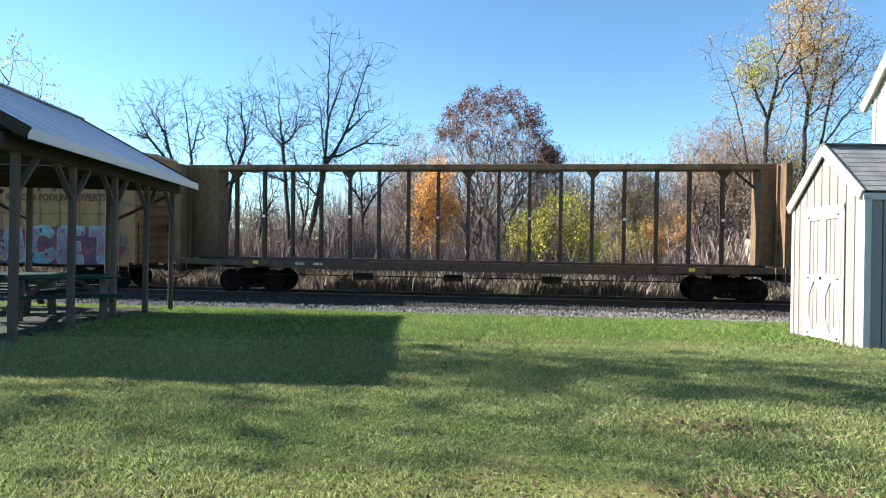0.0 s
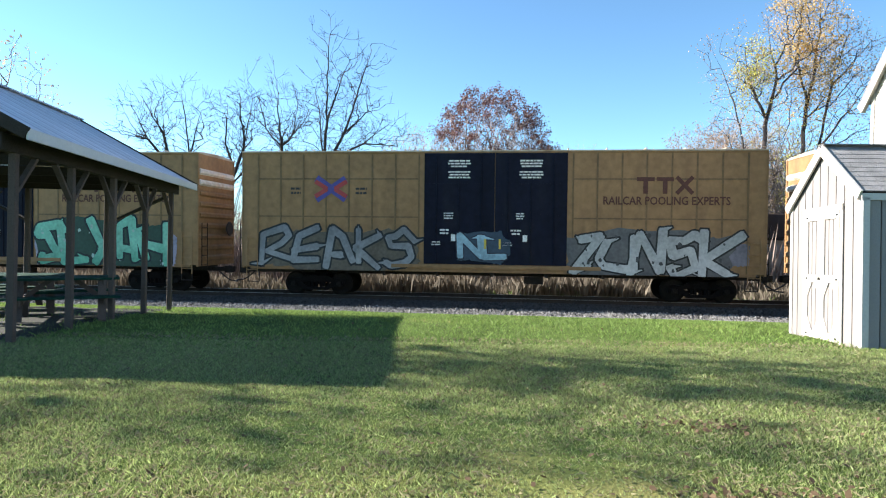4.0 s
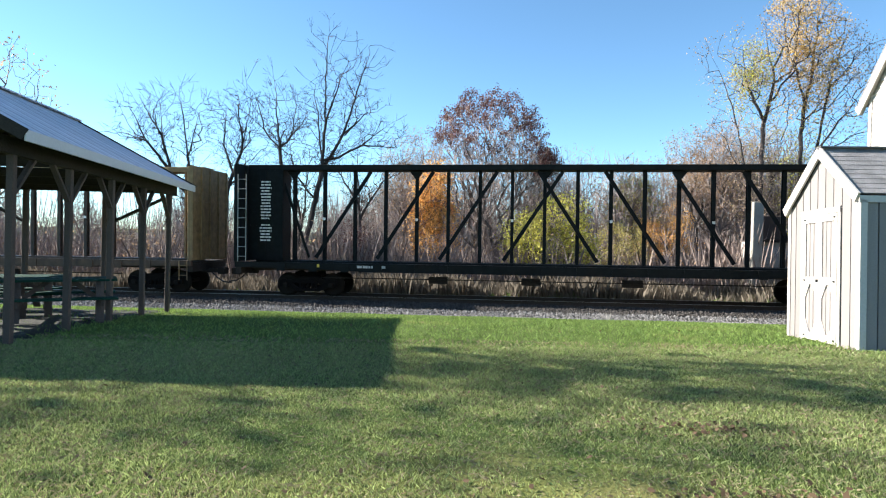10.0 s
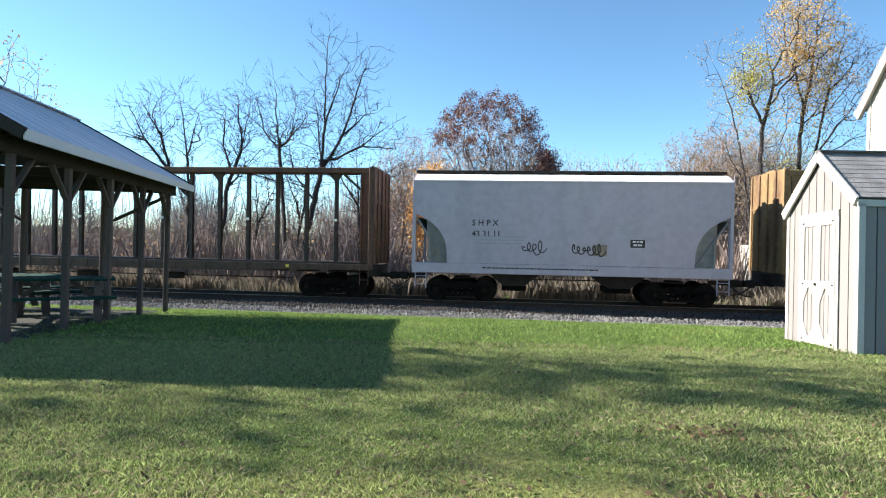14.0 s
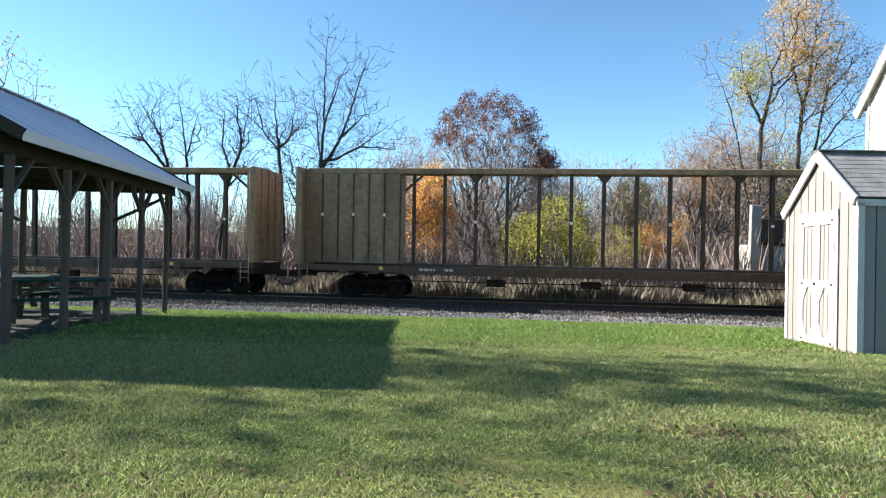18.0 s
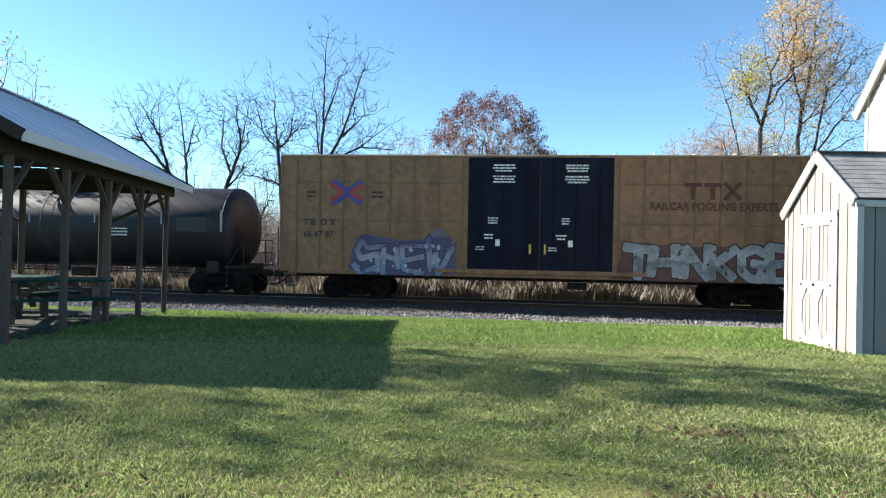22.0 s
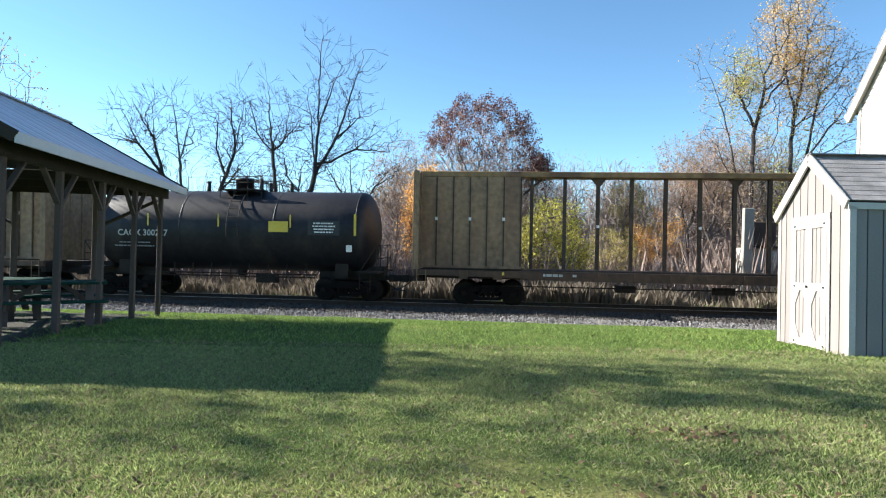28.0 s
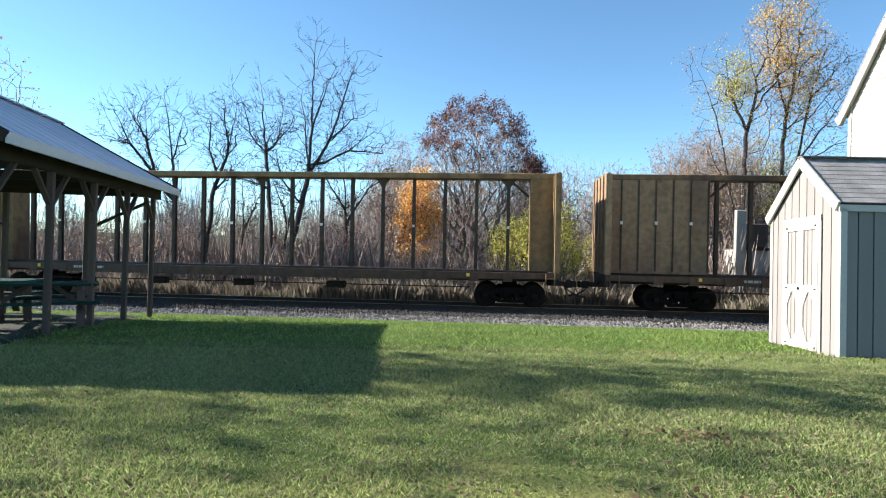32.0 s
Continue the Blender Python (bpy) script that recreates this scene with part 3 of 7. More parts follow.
part("back_wall", boxes((DEEP - 0.03, DEEP, 0.06, W, FOOT, WALL_TOP)), cream_siding, shed)
part("far_wall", boxes((0.06, DEEP - 0.03, W - 0.06, W, FOOT, WALL_TOP)), cream_siding, shed)
for y in (-0.012, W - 0.06):
    part("corner_trim", bevelled(boxes((-0.016, -0.001, y, y + 0.075, FOOT, WALL_TOP + 0.02)), 0.003), white_paint, shed, "white corner board")
part("corner_trim", bevelled(boxes((-0.016, 0.07, -0.03, -0.013, FOOT, WALL_TOP - 0.02)), 0.003), white_paint, shed, "white corner board")
part("skirt", boxes((0.0, DEEP, 0.01, W - 0.01, FOOT - 0.25, FOOT)), dark_timber, shed)
for k, (ya, yb) in enumerate(((DOOR0, (DOOR0 + DOOR1) / 2 - 0.004), ((DOOR0 + DOOR1) / 2 + 0.004, DOOR1))):
    leaf = part("door_leaf", boxes((0.002, 0.026, ya, yb, DOOR_LOW, DOOR_TOP)), cream_siding, shed, "double door leaf with white trim")
    for j in range(1, 4):
        yy = ya + (yb - ya) * j / 4
        part("groove_strip", boxes((-0.004, 0.0015, yy - 0.045, yy + 0.035, DOOR_LOW + 0.08, DOOR_TOP - 0.08)), cream_siding, leaf)
    for dims in ((ya, ya + 0.065, DOOR_LOW, DOOR_TOP), (yb - 0.065, yb, DOOR_LOW, DOOR_TOP)):
        part("stile", bevelled(boxes((-0.020, -0.001, *dims)), 0.003), white_paint, leaf)
    for z in (DOOR_LOW, DOOR_LOW + 0.80, DOOR_TOP - 0.10):
        part("door_rail", bevelled(boxes((-0.019, -0.002, ya + 0.066, yb - 0.066, z, z + 0.10)), 0.003), white_paint, leaf)
    # curved corner brackets in the lower panel
    for za, zb in ((DOOR_LOW + 0.10, DOOR_LOW + 0.30), (DOOR_LOW + 0.80, DOOR_LOW + 0.60)):
        for yc, d in ((ya + 0.066, 1), (yb - 0.066, -1)):
            b2 = bmesh.new()
            arc = [(yc, za), (yc + d * 0.115, za), (yc, zb)]
            a = [b2.verts.new((-0.018, y, z)) for y, z in arc]
            b = [b2.verts.new((-0.005, y, z)) for y, z in arc]
            b2.faces.new(a), b2.faces.new(b[::-1])
            for q in range(3):
                b2.faces.new((a[q], b[q], b[(q + 1) % 3], a[(q + 1) % 3]))
            part("bracket", b2, white_paint, leaf)
    for z in (DOOR_LOW + 0.05, DOOR_LOW + 0.85, DOOR_TOP - 0.05):
        yh = ya if k == 0 else yb - 0.10
        part("hinge", boxes((-0.027, -0.0205, yh + 0.03, yh + 0.075, z - 0.012, z + 0.012)), iron_mat, leaf, "black iron hinge")
part("door_head_trim", bevelled(boxes((-0.022, 0.0, DOOR0 - 0.07, DOOR1 + 0.07, DOOR_TOP + 0.005, DOOR_TOP + 0.085)), 0.003), white_paint, shed)
for y in (DOOR0 - 0.075, DOOR1 + 0.008):
    part("door_jamb_trim", bevelled(boxes((-0.017, 0.0, y, y + 0.065, DOOR_LOW - 0.03, DOOR_TOP + 0.004)), 0.003), white_paint, shed)
part("handle", bevelled(boxes((-0.05, -0.0205, (DOOR0 + DOOR1) / 2 + 0.02, (DOOR0 + DOOR1) / 2 + 0.04, DOOR_LOW + 0.83, DOOR_LOW + 0.87)), 0.004), iron_mat, shed, "black iron door handle")
pitch = math.atan2(PEAK - WALL_TOP, W / 2)
for sy in (-1, 1):
    b2 = bmesh.new()
    drop = 0.01 if sy < 0 else 0.07
    e = (W / 2 + sy * (W / 2 + drop), WALL_TOP - drop * math.tan(pitch))
    bar(b2, (-0.045, e[0], e[1] + 0.01), (-0.045, W / 2, PEAK + 0.015), 0.135, 0.03, up=(1, 0, 0))
    part("rake_trim", b2, white_paint, shed, "white rake board")
    b2 = bmesh.new()
    bar(b2, (DEEP / 2, e[0], e[1] + 0.04), (DEEP / 2, W / 2, PEAK + 0.045), DEEP + 0.08, 0.03, up=(0, 0, 1))
    deck = part("roof_deck", b2, dark_timber, shed)
    if sy < 0:
        part("eave_trim", boxes((-0.03, DEEP, e[0] - 0.02, e[0], e[1] - 0.05, e[1] + 0.035)), white_paint, shed)
    courses = 10
    for c in range(courses):
        f0, f1 = c / courses, (c + 1.12) / courses
        for s in range(-1, 9):
            x0 = -0.055 + (DEEP + 0.11) * (s + (0.5 if c % 2 else 0)) / 9
            x1 = min(x0 + (DEEP + 0.11) / 9 - 0.004, DEEP + 0.055)
            x0 = max(x0, -0.055)
            if x1 - x0 < 0.05:
                continue
            pa = Vector((0, e[0] + (W / 2 - e[0]) * f0, e[1] + (PEAK - e[1]) * f0 + 0.067))
            pb = Vector((0, e[0] + (W / 2 - e[0]) * min(f1, 1), e[1] + (PEAK - e[1]) * min(f1, 1) + 0.060))
            b2 = bmesh.new()
            bar(b2, ((x0 + x1) / 2, pa.y, pa.z), ((x0 + x1) / 2, pb.y, pb.z), x1 - x0, 0.009, up=(0, 0, 1))
            part("shingle", b2, shingle_mat, deck)
part("ridge_shingles", boxes((-0.055, DEEP + 0.06, W / 2 - 0.07, W / 2 + 0.07, PEAK + 0.072, PEAK + 0.088)), shingle_mat, shed)

# ---- white house beyond the shed ----
HOUSE = pose(11.3, 16.0, 0, 0, 0, -3.0)
house = thing("house", HOUSE, "tall white clapboard house with white gable trim", "house")
HW, HD, HE, HP = 7.0, 9.0, 6.35, 10.6
bm = bmesh.new()
outline = [(0, 0.2), (-HW, 0.2), (-HW, HE), (-HW / 2, HP), (0, HE)]
a = [bm.verts.new((0.03, y, z)) for y, z in outline]
b = [bm.verts.new((HD, y, z)) for y, z in outline]
bm.faces.new(a), bm.faces.new(b[::-1])
for i in range(5):
    bm.faces.new((a[i], b[i], b[(i + 1) % 5], a[(i + 1) % 5]))
hw = part("wall", bm, white_paint, house)
z = 0.3
while z < HP - 0.3:
    inset = 0 if z < HE - 0.15 else (z + 0.15 - HE) / (HP - HE) * HW / 2
    b2 = bmesh.new()
    prism_pts = [(0.028, z), (0.0, z), (0.018, z + 0.145), (0.028, z + 0.145)]
    va = [b2.verts.new((x, -inset - 0.03, zz)) for x, zz in prism_pts]
    vb = [b2.verts.new((x, -HW + inset + 0.03, zz)) for x, zz in prism_pts]
    b2.faces.new(va), b2.faces.new(vb[::-1])
    for q in range(4):
        b2.faces.new((va[q], vb[q], vb[(q + 1) % 4], va[(q + 1) % 4]))
    part("clapboard", b2, white_paint, hw)
    z += 0.15
for y in (0.0, -HW):
    part("corner_board", boxes((-0.02, 0.05, y - 0.06, y + 0.06, 0.2, HE)), white_paint, house)
for sy in (-1, 1):
    yo = -HW / 2 + sy * (HW / 2 + 0.35)
    zo = HE - 0.35 * (HP - HE) / (HW / 2)
    b2 = bmesh.new()
    bar(b2, (-0.13, yo, zo + 0.02), (-0.13, -HW / 2, HP + 0.02), 0.26, 0.03, up=(1, 0, 0))
    part("rake_board", b2, white_paint, house)
    b2 = bmesh.new()
    bar(b2, (HD / 2, yo, zo + 0.17), (HD / 2, -HW / 2, HP + 0.17), HD + 0.30, 0.05, up=(0, 0, 1))
    part("roof", b2, shingle_mat, house, "grey shingle roof slope")
    b2 = bmesh.new()
    bar(b2, (-0.06, yo, zo - 0.06), (-0.06, -HW / 2, HP - 0.06), 0.13, 0.02, up=(0, 0, 1))
    part("soffit", b2, white_paint, house)

# ---- old trackside hut behind the rails ----
hut_at = Vector((15.55, 29.4, 0))
hut = thing("trackside_hut", pose(hut_at.x, hut_at.y, ground_z(hut_at.x, hut_at.y) - 0.05, 0, 0, -8), "derelict white plaster hut with tall concrete chimney", "hut")
part("wall", bevelled(boxes((-0.3, 1.5, 0, 1.6, 0, 3.0)), 0.03), plaster_mat, hut)
part("chimney", bevelled(boxes((-0.42, 0.06, -0.30, -0.002, 0, 4.95)), 0.03), concrete_mat, hut, "tall pale concrete chimney")
part("roof", boxes((0.08, 1.7, -0.15, 1.8, 3.0, 3.12)), dark_timber, hut)
part("tank_box", bevelled(boxes((0.10, 1.2, 0.0, 0.9, 3.13, 4.3)), 0.03), old_timber, hut, "dark brown box on the roof")

# ---- trees and undergrowth ----
def limbs_mesh(name, segs, material, thin=0.0):
    """Tapered round limbs, with fewer sides on the thinner ones."""
    vv, ff, base = [], [], 0
    for n, want in ((7, (0,)), (5, (1,)), (3, (2, 3, 4, 5))):
        sel = [s for s in segs if s[4] in want]
        if not sel:
            continue
        p, q = np.array([s[0] for s in sel]), np.array([s[1] for s in sel])
        ra, rb = np.maximum(thin, np.array([s[2] for s in sel])), np.maximum(thin, np.array([s[3] for s in sel]))
        d = q - p
        d /= np.linalg.norm(d, axis=1)[:, None] + 1e-9
        s_ = np.cross(d, np.where(np.abs(d[:, 2:]) > 0.9, np.array((0.3, 0.9, 0.31)), np.array((0.0, 0, 1))))
        s_ /= np.linalg.norm(s_, axis=1)[:, None] + 1e-9
        t_ = np.cross(d, s_)
        w = 2 * math.pi * np.arange(n) / n
        ring = s_[:, None] * np.cos(w)[None, :, None] + t_[:, None] * np.sin(w)[None, :, None]
        v = np.concatenate([p[:, None] + ring * ra[:, None, None], q[:, None] + ring * rb[:, None, None]], 1).reshape(-1, 3)
        i = np.arange(n)
        f = np.stack([i, (i + 1) % n, n + (i + 1) % n, n + i], -1)[None] + (base + 2 * n * np.arange(len(sel)))[:, None, None]
        vv += v.tolist()
        ff += f.reshape(-1, 4).tolist()
        base = len(vv)
    me = bpy.data.meshes.new(name)
    me.from_pydata(vv, [], ff)
    me.materials.append(material)
    return me


def leaves_mesh(name, tips, per, size, scatter, material, seed, keep=None):
    g = np.random.default_rng(seed)
    p = np.array([t[0] for t in tips if not keep or keep(t[0])]).repeat(per, 0)
    n = len(p)
    cc = p + g.normal(0, scatter, (n, 3))
    u, w = g.normal(0, 1, (2, n, 3))
    u /= np.linalg.norm(u, axis=1)[:, None]
    w -= u * np.sum(u * w, 1)[:, None]
    w /= np.linalg.norm(w, axis=1)[:, None] + 1e-9
    s = (size * g.uniform(0.6, 1.35, n))[:, None]
    v = np.stack([cc - u * s, cc + w * s * 0.55, cc + u * s, cc - w * s * 0.55], 1).reshape(-1, 3)
    me = bpy.data.meshes.new(name)
    me.from_pydata(v.tolist(), [], (4 * np.arange(n)[:, None] + np.arange(4)[None]).tolist())
    me.materials.append(material)
    return me


def tree(name, x, y, label, segs, tips, bark, twigs, leaf=None, per=0, size=0.1, scatter=0.3, seed=1, keep=None, thin=0.012, turn=0, category="tree", group="", split=1):
    t = thing(name, pose(x, y, ground_z(x, y), 0, 0, turn), label, category, group)
    part("trunk", limbs_mesh("trunk", [s for s in segs if s[4] <= split], bark, thin), None, t)
    part("crown", limbs_mesh("crown", [s for s in segs if s[4] > split], twigs, thin * 0.75), None, t)
    if leaf:
        part("leaves", leaves_mesh("leaves", tips, per, size, scatter, leaf, seed, keep), None, t)
    return t


leaf_red = leafy("russet_oak_leaf", (0.155, 0.075, 0.066), spread=0.5)
leaf_orange = leafy("orange_leaf", (0.70, 0.41, 0.14), spread=0.35, through=0.55)
leaf_yellow = leafy("yellow_leaf", (0.55, 0.37, 0.14), spread=0.5, through=0.5)
leaf_lime = leafy("yellow_green_leaf", (0.50, 0.46, 0.10), spread=0.4, through=0.5)
leaf_olive = leafy("olive_leaf", (0.36, 0.31, 0.11), spread=0.45)
leaf_tan = leafy("pale_dry_leaf", (0.40, 0.30, 0.22), spread=0.4, through=0.4)
leaf_brown = leafy("brown_leaf", (0.30, 0.20, 0.12), spread=0.5)


def at(px_u, y):
    """A spot y metres out whose bearing has the slope px_u."""
    return px_u * y, y


def branch_out(seed, stems, crown, n, direct=0.3, tip=0.008, power=0.42, twigs=2, twig=0.45, fat=1.0):
    """A natural tree: the crown's points join the nearest limb, and limbs thicken with what they carry.
    Returns (from, to, radius, radius, level) for every piece, and the crown's tips."""
    g = np.random.default_rng(seed)
    pts, parent = [], []
    for stem in stems:
        # a limb that starts in the air grows from the nearest stem
        last = int(np.argmin(np.linalg.norm(np.array(pts) - np.array(stem[0]), axis=1))) if stem[0][2] > 0.5 else 0 if pts else -1
        for k in range(len(stem) - 1):
            p0, p1 = np.array(stem[k], float), np.array(stem[k + 1], float)
            m = max(1, int(np.linalg.norm(p1 - p0) / 0.7))
            for j in range(0 if k == 0 and last < 0 else 1, m + 1):
                pts.append(p0 + (p1 - p0) * j / m + (g.normal(0, 0.03, 3) if 0 < j < m else 0))
                parent.append(last)
                last = len(pts) - 1
    new_pts = np.array([crown(g) for _ in range(n)])
    d_root = [0.0] * len(pts)
    for i, q in enumerate(parent):
        d_root[i] = 0 if q < 0 else d_root[q] + float(np.linalg.norm(pts[i] - pts[q]))
    base = np.array(pts)
    gap = np.linalg.norm(new_pts[:, None] - base[None], axis=2)
    low = np.maximum(0, base[None, :, 2] - new_pts[:, None, 2])
    cost = gap + direct * np.array(d_root)[None] + 1.2 * low
    best, link = cost.min(1), cost.argmin(1)
    left = np.ones(n, bool)
    for _ in range(n):
        i = int(np.argmin(np.where(left, best, 1e9)))
        left[i] = False
        q = int(link[i])
        pts.append(new_pts[i])
        parent.append(q)
        d_root.append(d_root[q] + float(np.linalg.norm(new_pts[i] - pts[q])))
        c2 = np.linalg.norm(new_pts - new_pts[i], axis=1) + direct * d_root[-1] + 1.2 * np.maximum(0, new_pts[i, 2] - new_pts[:, 2])
        up = c2 < best
        best[up], link[up] = c2[up], len(pts) - 1
    carry = np.ones(len(pts))
    kids = np.zeros(len(pts), int)
    for i in range(len(pts) - 1, -1, -1):
        if parent[i] >= 0:
            carry[parent[i]] += carry[i]
            kids[parent[i]] += 1
    rad = tip * carry ** power * fat
    segs, tips = [], []

    def add(p, q, r0, r1):
        segs.append((p, q, r0, r1, 0 if r0 > 0.055 else 1 if r0 > 0.03 else 2))

    for i, q in enumerate(parent):
        if q < 0:
            continue
        p0, p1, r1 = pts[q], pts[i], rad[i]
        r0 = min(rad[q], r1 * 1.25)
        mid = (p0 + p1) / 2 + g.normal(0, 0.035, 3) * np.linalg.norm(p1 - p0)
        add(p0, mid, r0, (r0 + r1) / 2)
        add(mid, p1, (r0 + r1) / 2, r1)
        if kids[i] == 0:
            d = p1 - p0
            d = d / (np.linalg.norm(d) + 1e-6)
            for _ in range(twigs):
                e = d + g.normal(0, 0.45, 3)
                e[2] += 0.15
                e = p1 + e / np.linalg.norm(e) * twig * g.uniform(0.4, 1.2)
                add(p1, e, r1 * 0.7, r1 * 0.5)
                tips.append((e, 2))
            tips.append((p1, 2))
    return segs, tips


def egg(cx, cy, cz, rx, ry, rz, power=0.45):
    """Draws points within an egg-shaped crown, more of them near its outside for a small power."""
    def draw(g):
        d = g.normal(0, 1, 3)
        d = d / np.linalg.norm(d) * g.random() ** power
        return np.array((cx + rx * d[0], cy + ry * d[1], cz + rz * d[2]))
    return draw


def sprays(limbs, r=0.75, low=0.2):
    """Draws points close round the limbs, wider towards their ends."""
    size = np.cumsum([np.linalg.norm(np.array(b, float) - np.array(a, float)) for limb in limbs for a, b in zip(limb, limb[1:])])
    runs = [(np.array(a, float), np.array(b, float), i, len(limb) - 1) for limb in limbs for i, (a, b) in enumerate(zip(limb, limb[1:]))]

    def draw(g):
        a, b, i, n = runs[int(np.searchsorted(size, g.random() * size[-1]))]
        t = g.random()
        f = (i + t) / n
        d = g.normal(0, 1, 3) * r * (low + (1 - low) * f)
        d[2] = abs(d[2]) * 0.7 - 0.1
        return a + (b - a) * t + d
    return draw


def crowns(*parts):
    """Several crowns in one tree, each with its share."""
    w = np.cumsum([p[0] for p in parts])
    return lambda g: parts[int(np.searchsorted(w, g.random() * w[-1]))][1](g)


BARE = "bare dark-limbed deciduous tree behind the railway"
# tall bare trees: stems and limbs as they fork, with fine spray along them
for u, y, seed, stems, n in (
    (-0.416, 34, 21, [[(0, 0, -0.1), (0.05, 0, 3), (0, 0, 5.9), (-0.3, 0.2, 8.2), (-0.8, 0.3, 11.2)], [(0, 0, 4.9), (-1.0, -0.2, 6.6), (-2.3, -0.3, 8.2), (-3.3, -0.2, 10.0)], [(-0.15, 0.1, 7.4), (0.5, 0, 9.9)], [(-1.0, -0.2, 6.6), (-1.6, 0, 8.6), (-1.8, 0, 10.6)], [(-2.3, -0.3, 8.2), (-3.9, 0.2, 8.7)], [(-1.6, 0, 8.6), (-2.7, 0, 10.4)]], 430),
    (-0.355, 34, 37, [[(-0.1, 0, -0.1), (-0.2, 0, 3), (0.1, 0, 5.8), (0.8, 0.1, 7.9), (1.3, 0, 10.7)], [(0.4, 0, 6.7), (-0.3, 0.3, 8.1), (-0.25, 0.4, 10.4)], [(0.7, 0, 7.5), (1.9, -0.2, 9.2)], [(0.1, 0, 5.8), (1.0, 0.2, 6.9), (1.6, 0.3, 7.7)], [(0.8, 0.1, 8.0), (0.5, 0.2, 10.9)]], 330),
    (-0.262, 35, 23, [[(0.5, 0, -0.1), (0.2, 0, 3), (0, 0, 6.0), (-0.25, 0.1, 8.2), (-0.6, 0, 12.0)], [(-0.15, 0, 7.9), (0.5, 0.1, 9.2), (0.7, 0.2, 11.3)], [(-0.25, 0.1, 8.2), (-1.1, -0.2, 9.2), (-1.5, -0.2, 10.8)], [(0, 0, 6.2), (-1.6, 0, 6.6), (-2.4, 0, 7.0)], [(0.2, 0.1, 8.6), (1.2, 0, 9.9)]], 320),
    (-0.217, 34, 25, [[(-0.8, 0, -0.1), (-0.2, 0, 3), (0.6, 0, 6.6), (0.8, 0, 9.5), (0.7, 0.1, 12.0), (0.85, 0.1, 14.3)], [(0.65, 0, 6.8), (1.7, 0.2, 8.8), (2.4, 0.1, 10.8), (3.2, 0, 13.4)], [(0.9, 0, 7.2), (2.9, -0.2, 8.2), (4.8, -0.2, 8.1)], [(0.6, 0, 7.6), (0.1, 0.2, 10.9)], [(1.7, 0.2, 8.8), (3.6, 0, 10.6)], [(0.3, 0, 5.2), (-0.9, 0, 6.6), (-1.3, 0, 8.6)], [(0.8, 0, 9.5), (1.7, 0, 12.2)], [(2.9, -0.2, 8.2), (4.2, 0, 9.3)]], 560),
    (-0.142, 36, 33, [[(0, 0, -0.1), (0.3, 0, 3.0), (0.2, 0, 5.0), (0.0, 0, 8.6)], [(0.25, 0, 4.4), (1.6, 0, 6.4), (2.6, 0, 7.6)], [(0.25, 0, 4.8), (-1.2, 0, 7.2)]], 300),
    (-0.230, 38, 39, [[(0, 0, -0.1), (-0.2, 0, 3.0), (0.2, 0, 5.0), (0.4, 0, 8.4)], [(0.1, 0, 4.2), (-1.2, 0, 7.4)]], 240),
    (-0.31, 39, 31, [[(0, 0, -0.1), (0.2, 0, 2.5), (0.3, 0, 4.0), (0.2, 0, 7.4)], [(0.2, 0, 3.4), (1.4, 0, 6.2)]], 230),
):
    sg, tp = branch_out(seed, stems, sprays(stems[:1] + stems[1:] * 2, 0.7), int(n * 1.5), direct=0.25, tip=0.008, twigs=4, twig=0.62, power=0.44)
    tree("bare_tree", *at(u, y), BARE, sg, tp, bark_dark, twig_mat, thin=0.009, group="tall bare trees", seed=seed)
# russet oak: a wide dome on many upright limbs
oak = crowns((2.4, egg(0.1, 0, 7.6, 4.0, 3.4, 5.0, 0.3)), (0.9, egg(-1.8, 0, 7.4, 2.5, 2.4, 3.0)), (1.0, egg(1.9, 0, 7.4, 2.6, 2.4, 3.0)), (0.3, egg(3.7, 0, 7.9, 0.8, 0.9, 0.9)))
sg, tp = branch_out(45, [[(0, 0, -0.1), (0.1, 0, 1.6)], [(0.2, 0, -0.1), (0.6, 0, 2.4)], [(-0.2, 0, -0.1), (-0.6, 0.3, 2.4)]], oak, 2300, direct=0.5, tip=0.009, twigs=3, twig=0.6, power=0.42)
tree("oak_tree", *at(0.072, 40), "broad oak with russet leaves on its outer crown", sg, tp, bark_grey, twig_pale, leaf_red, 22, 0.058, 0.13, 3, keep=lambda p: ((p[0] - 0.4) / 3.7) ** 2 + (p[1] / 3.2) ** 2 + ((p[2] - 7.4) / 4.6) ** 2 > 0.78 and p[2] > 8.2 - 0.35 * p[0], thin=0.018)
# orange maple beside it
sg, tp = branch_out(52, [[(0, 0, -0.1), (0, 0, 3.0)]], egg(0.2, 0, 4.0, 1.15, 1.1, 3.6, 0.45), 200, direct=0.4, tip=0.008, twig=0.35)
tree("maple_tree", *at(-0.018, 37), "slim young maple in bright orange leaf", sg, tp, bark_grey, twig_mat, leaf_orange, 44, 0.075, 0.26, 4)
# yellow-green bush
bush = crowns((2, egg(-0.6, 0, 2.6, 1.6, 1.4, 1.7)), (1.3, egg(0.8, 0, 3.2, 1.5, 1.3, 2.0)), (0.6, egg(1.7, 0, 1.8, 1.1, 1.1, 1.2)))
sg, tp = branch_out(63, [[(0, 0, -0.1), (0, 0, 0.5)], [(0.4, 0, -0.1), (0.5, 0, 0.6)], [(-0.4, 0, -0.1), (-0.6, 0, 0.6)]], bush, 330, direct=0.4, tip=0.006, twig=0.35)
tree("shrub", *at(0.176, 31.5), "dense rounded shrub in yellow-green leaf", sg, tp, bark_grey, twig_mat, leaf_lime, 24, 0.07, 0.24, 5, category="shrub")
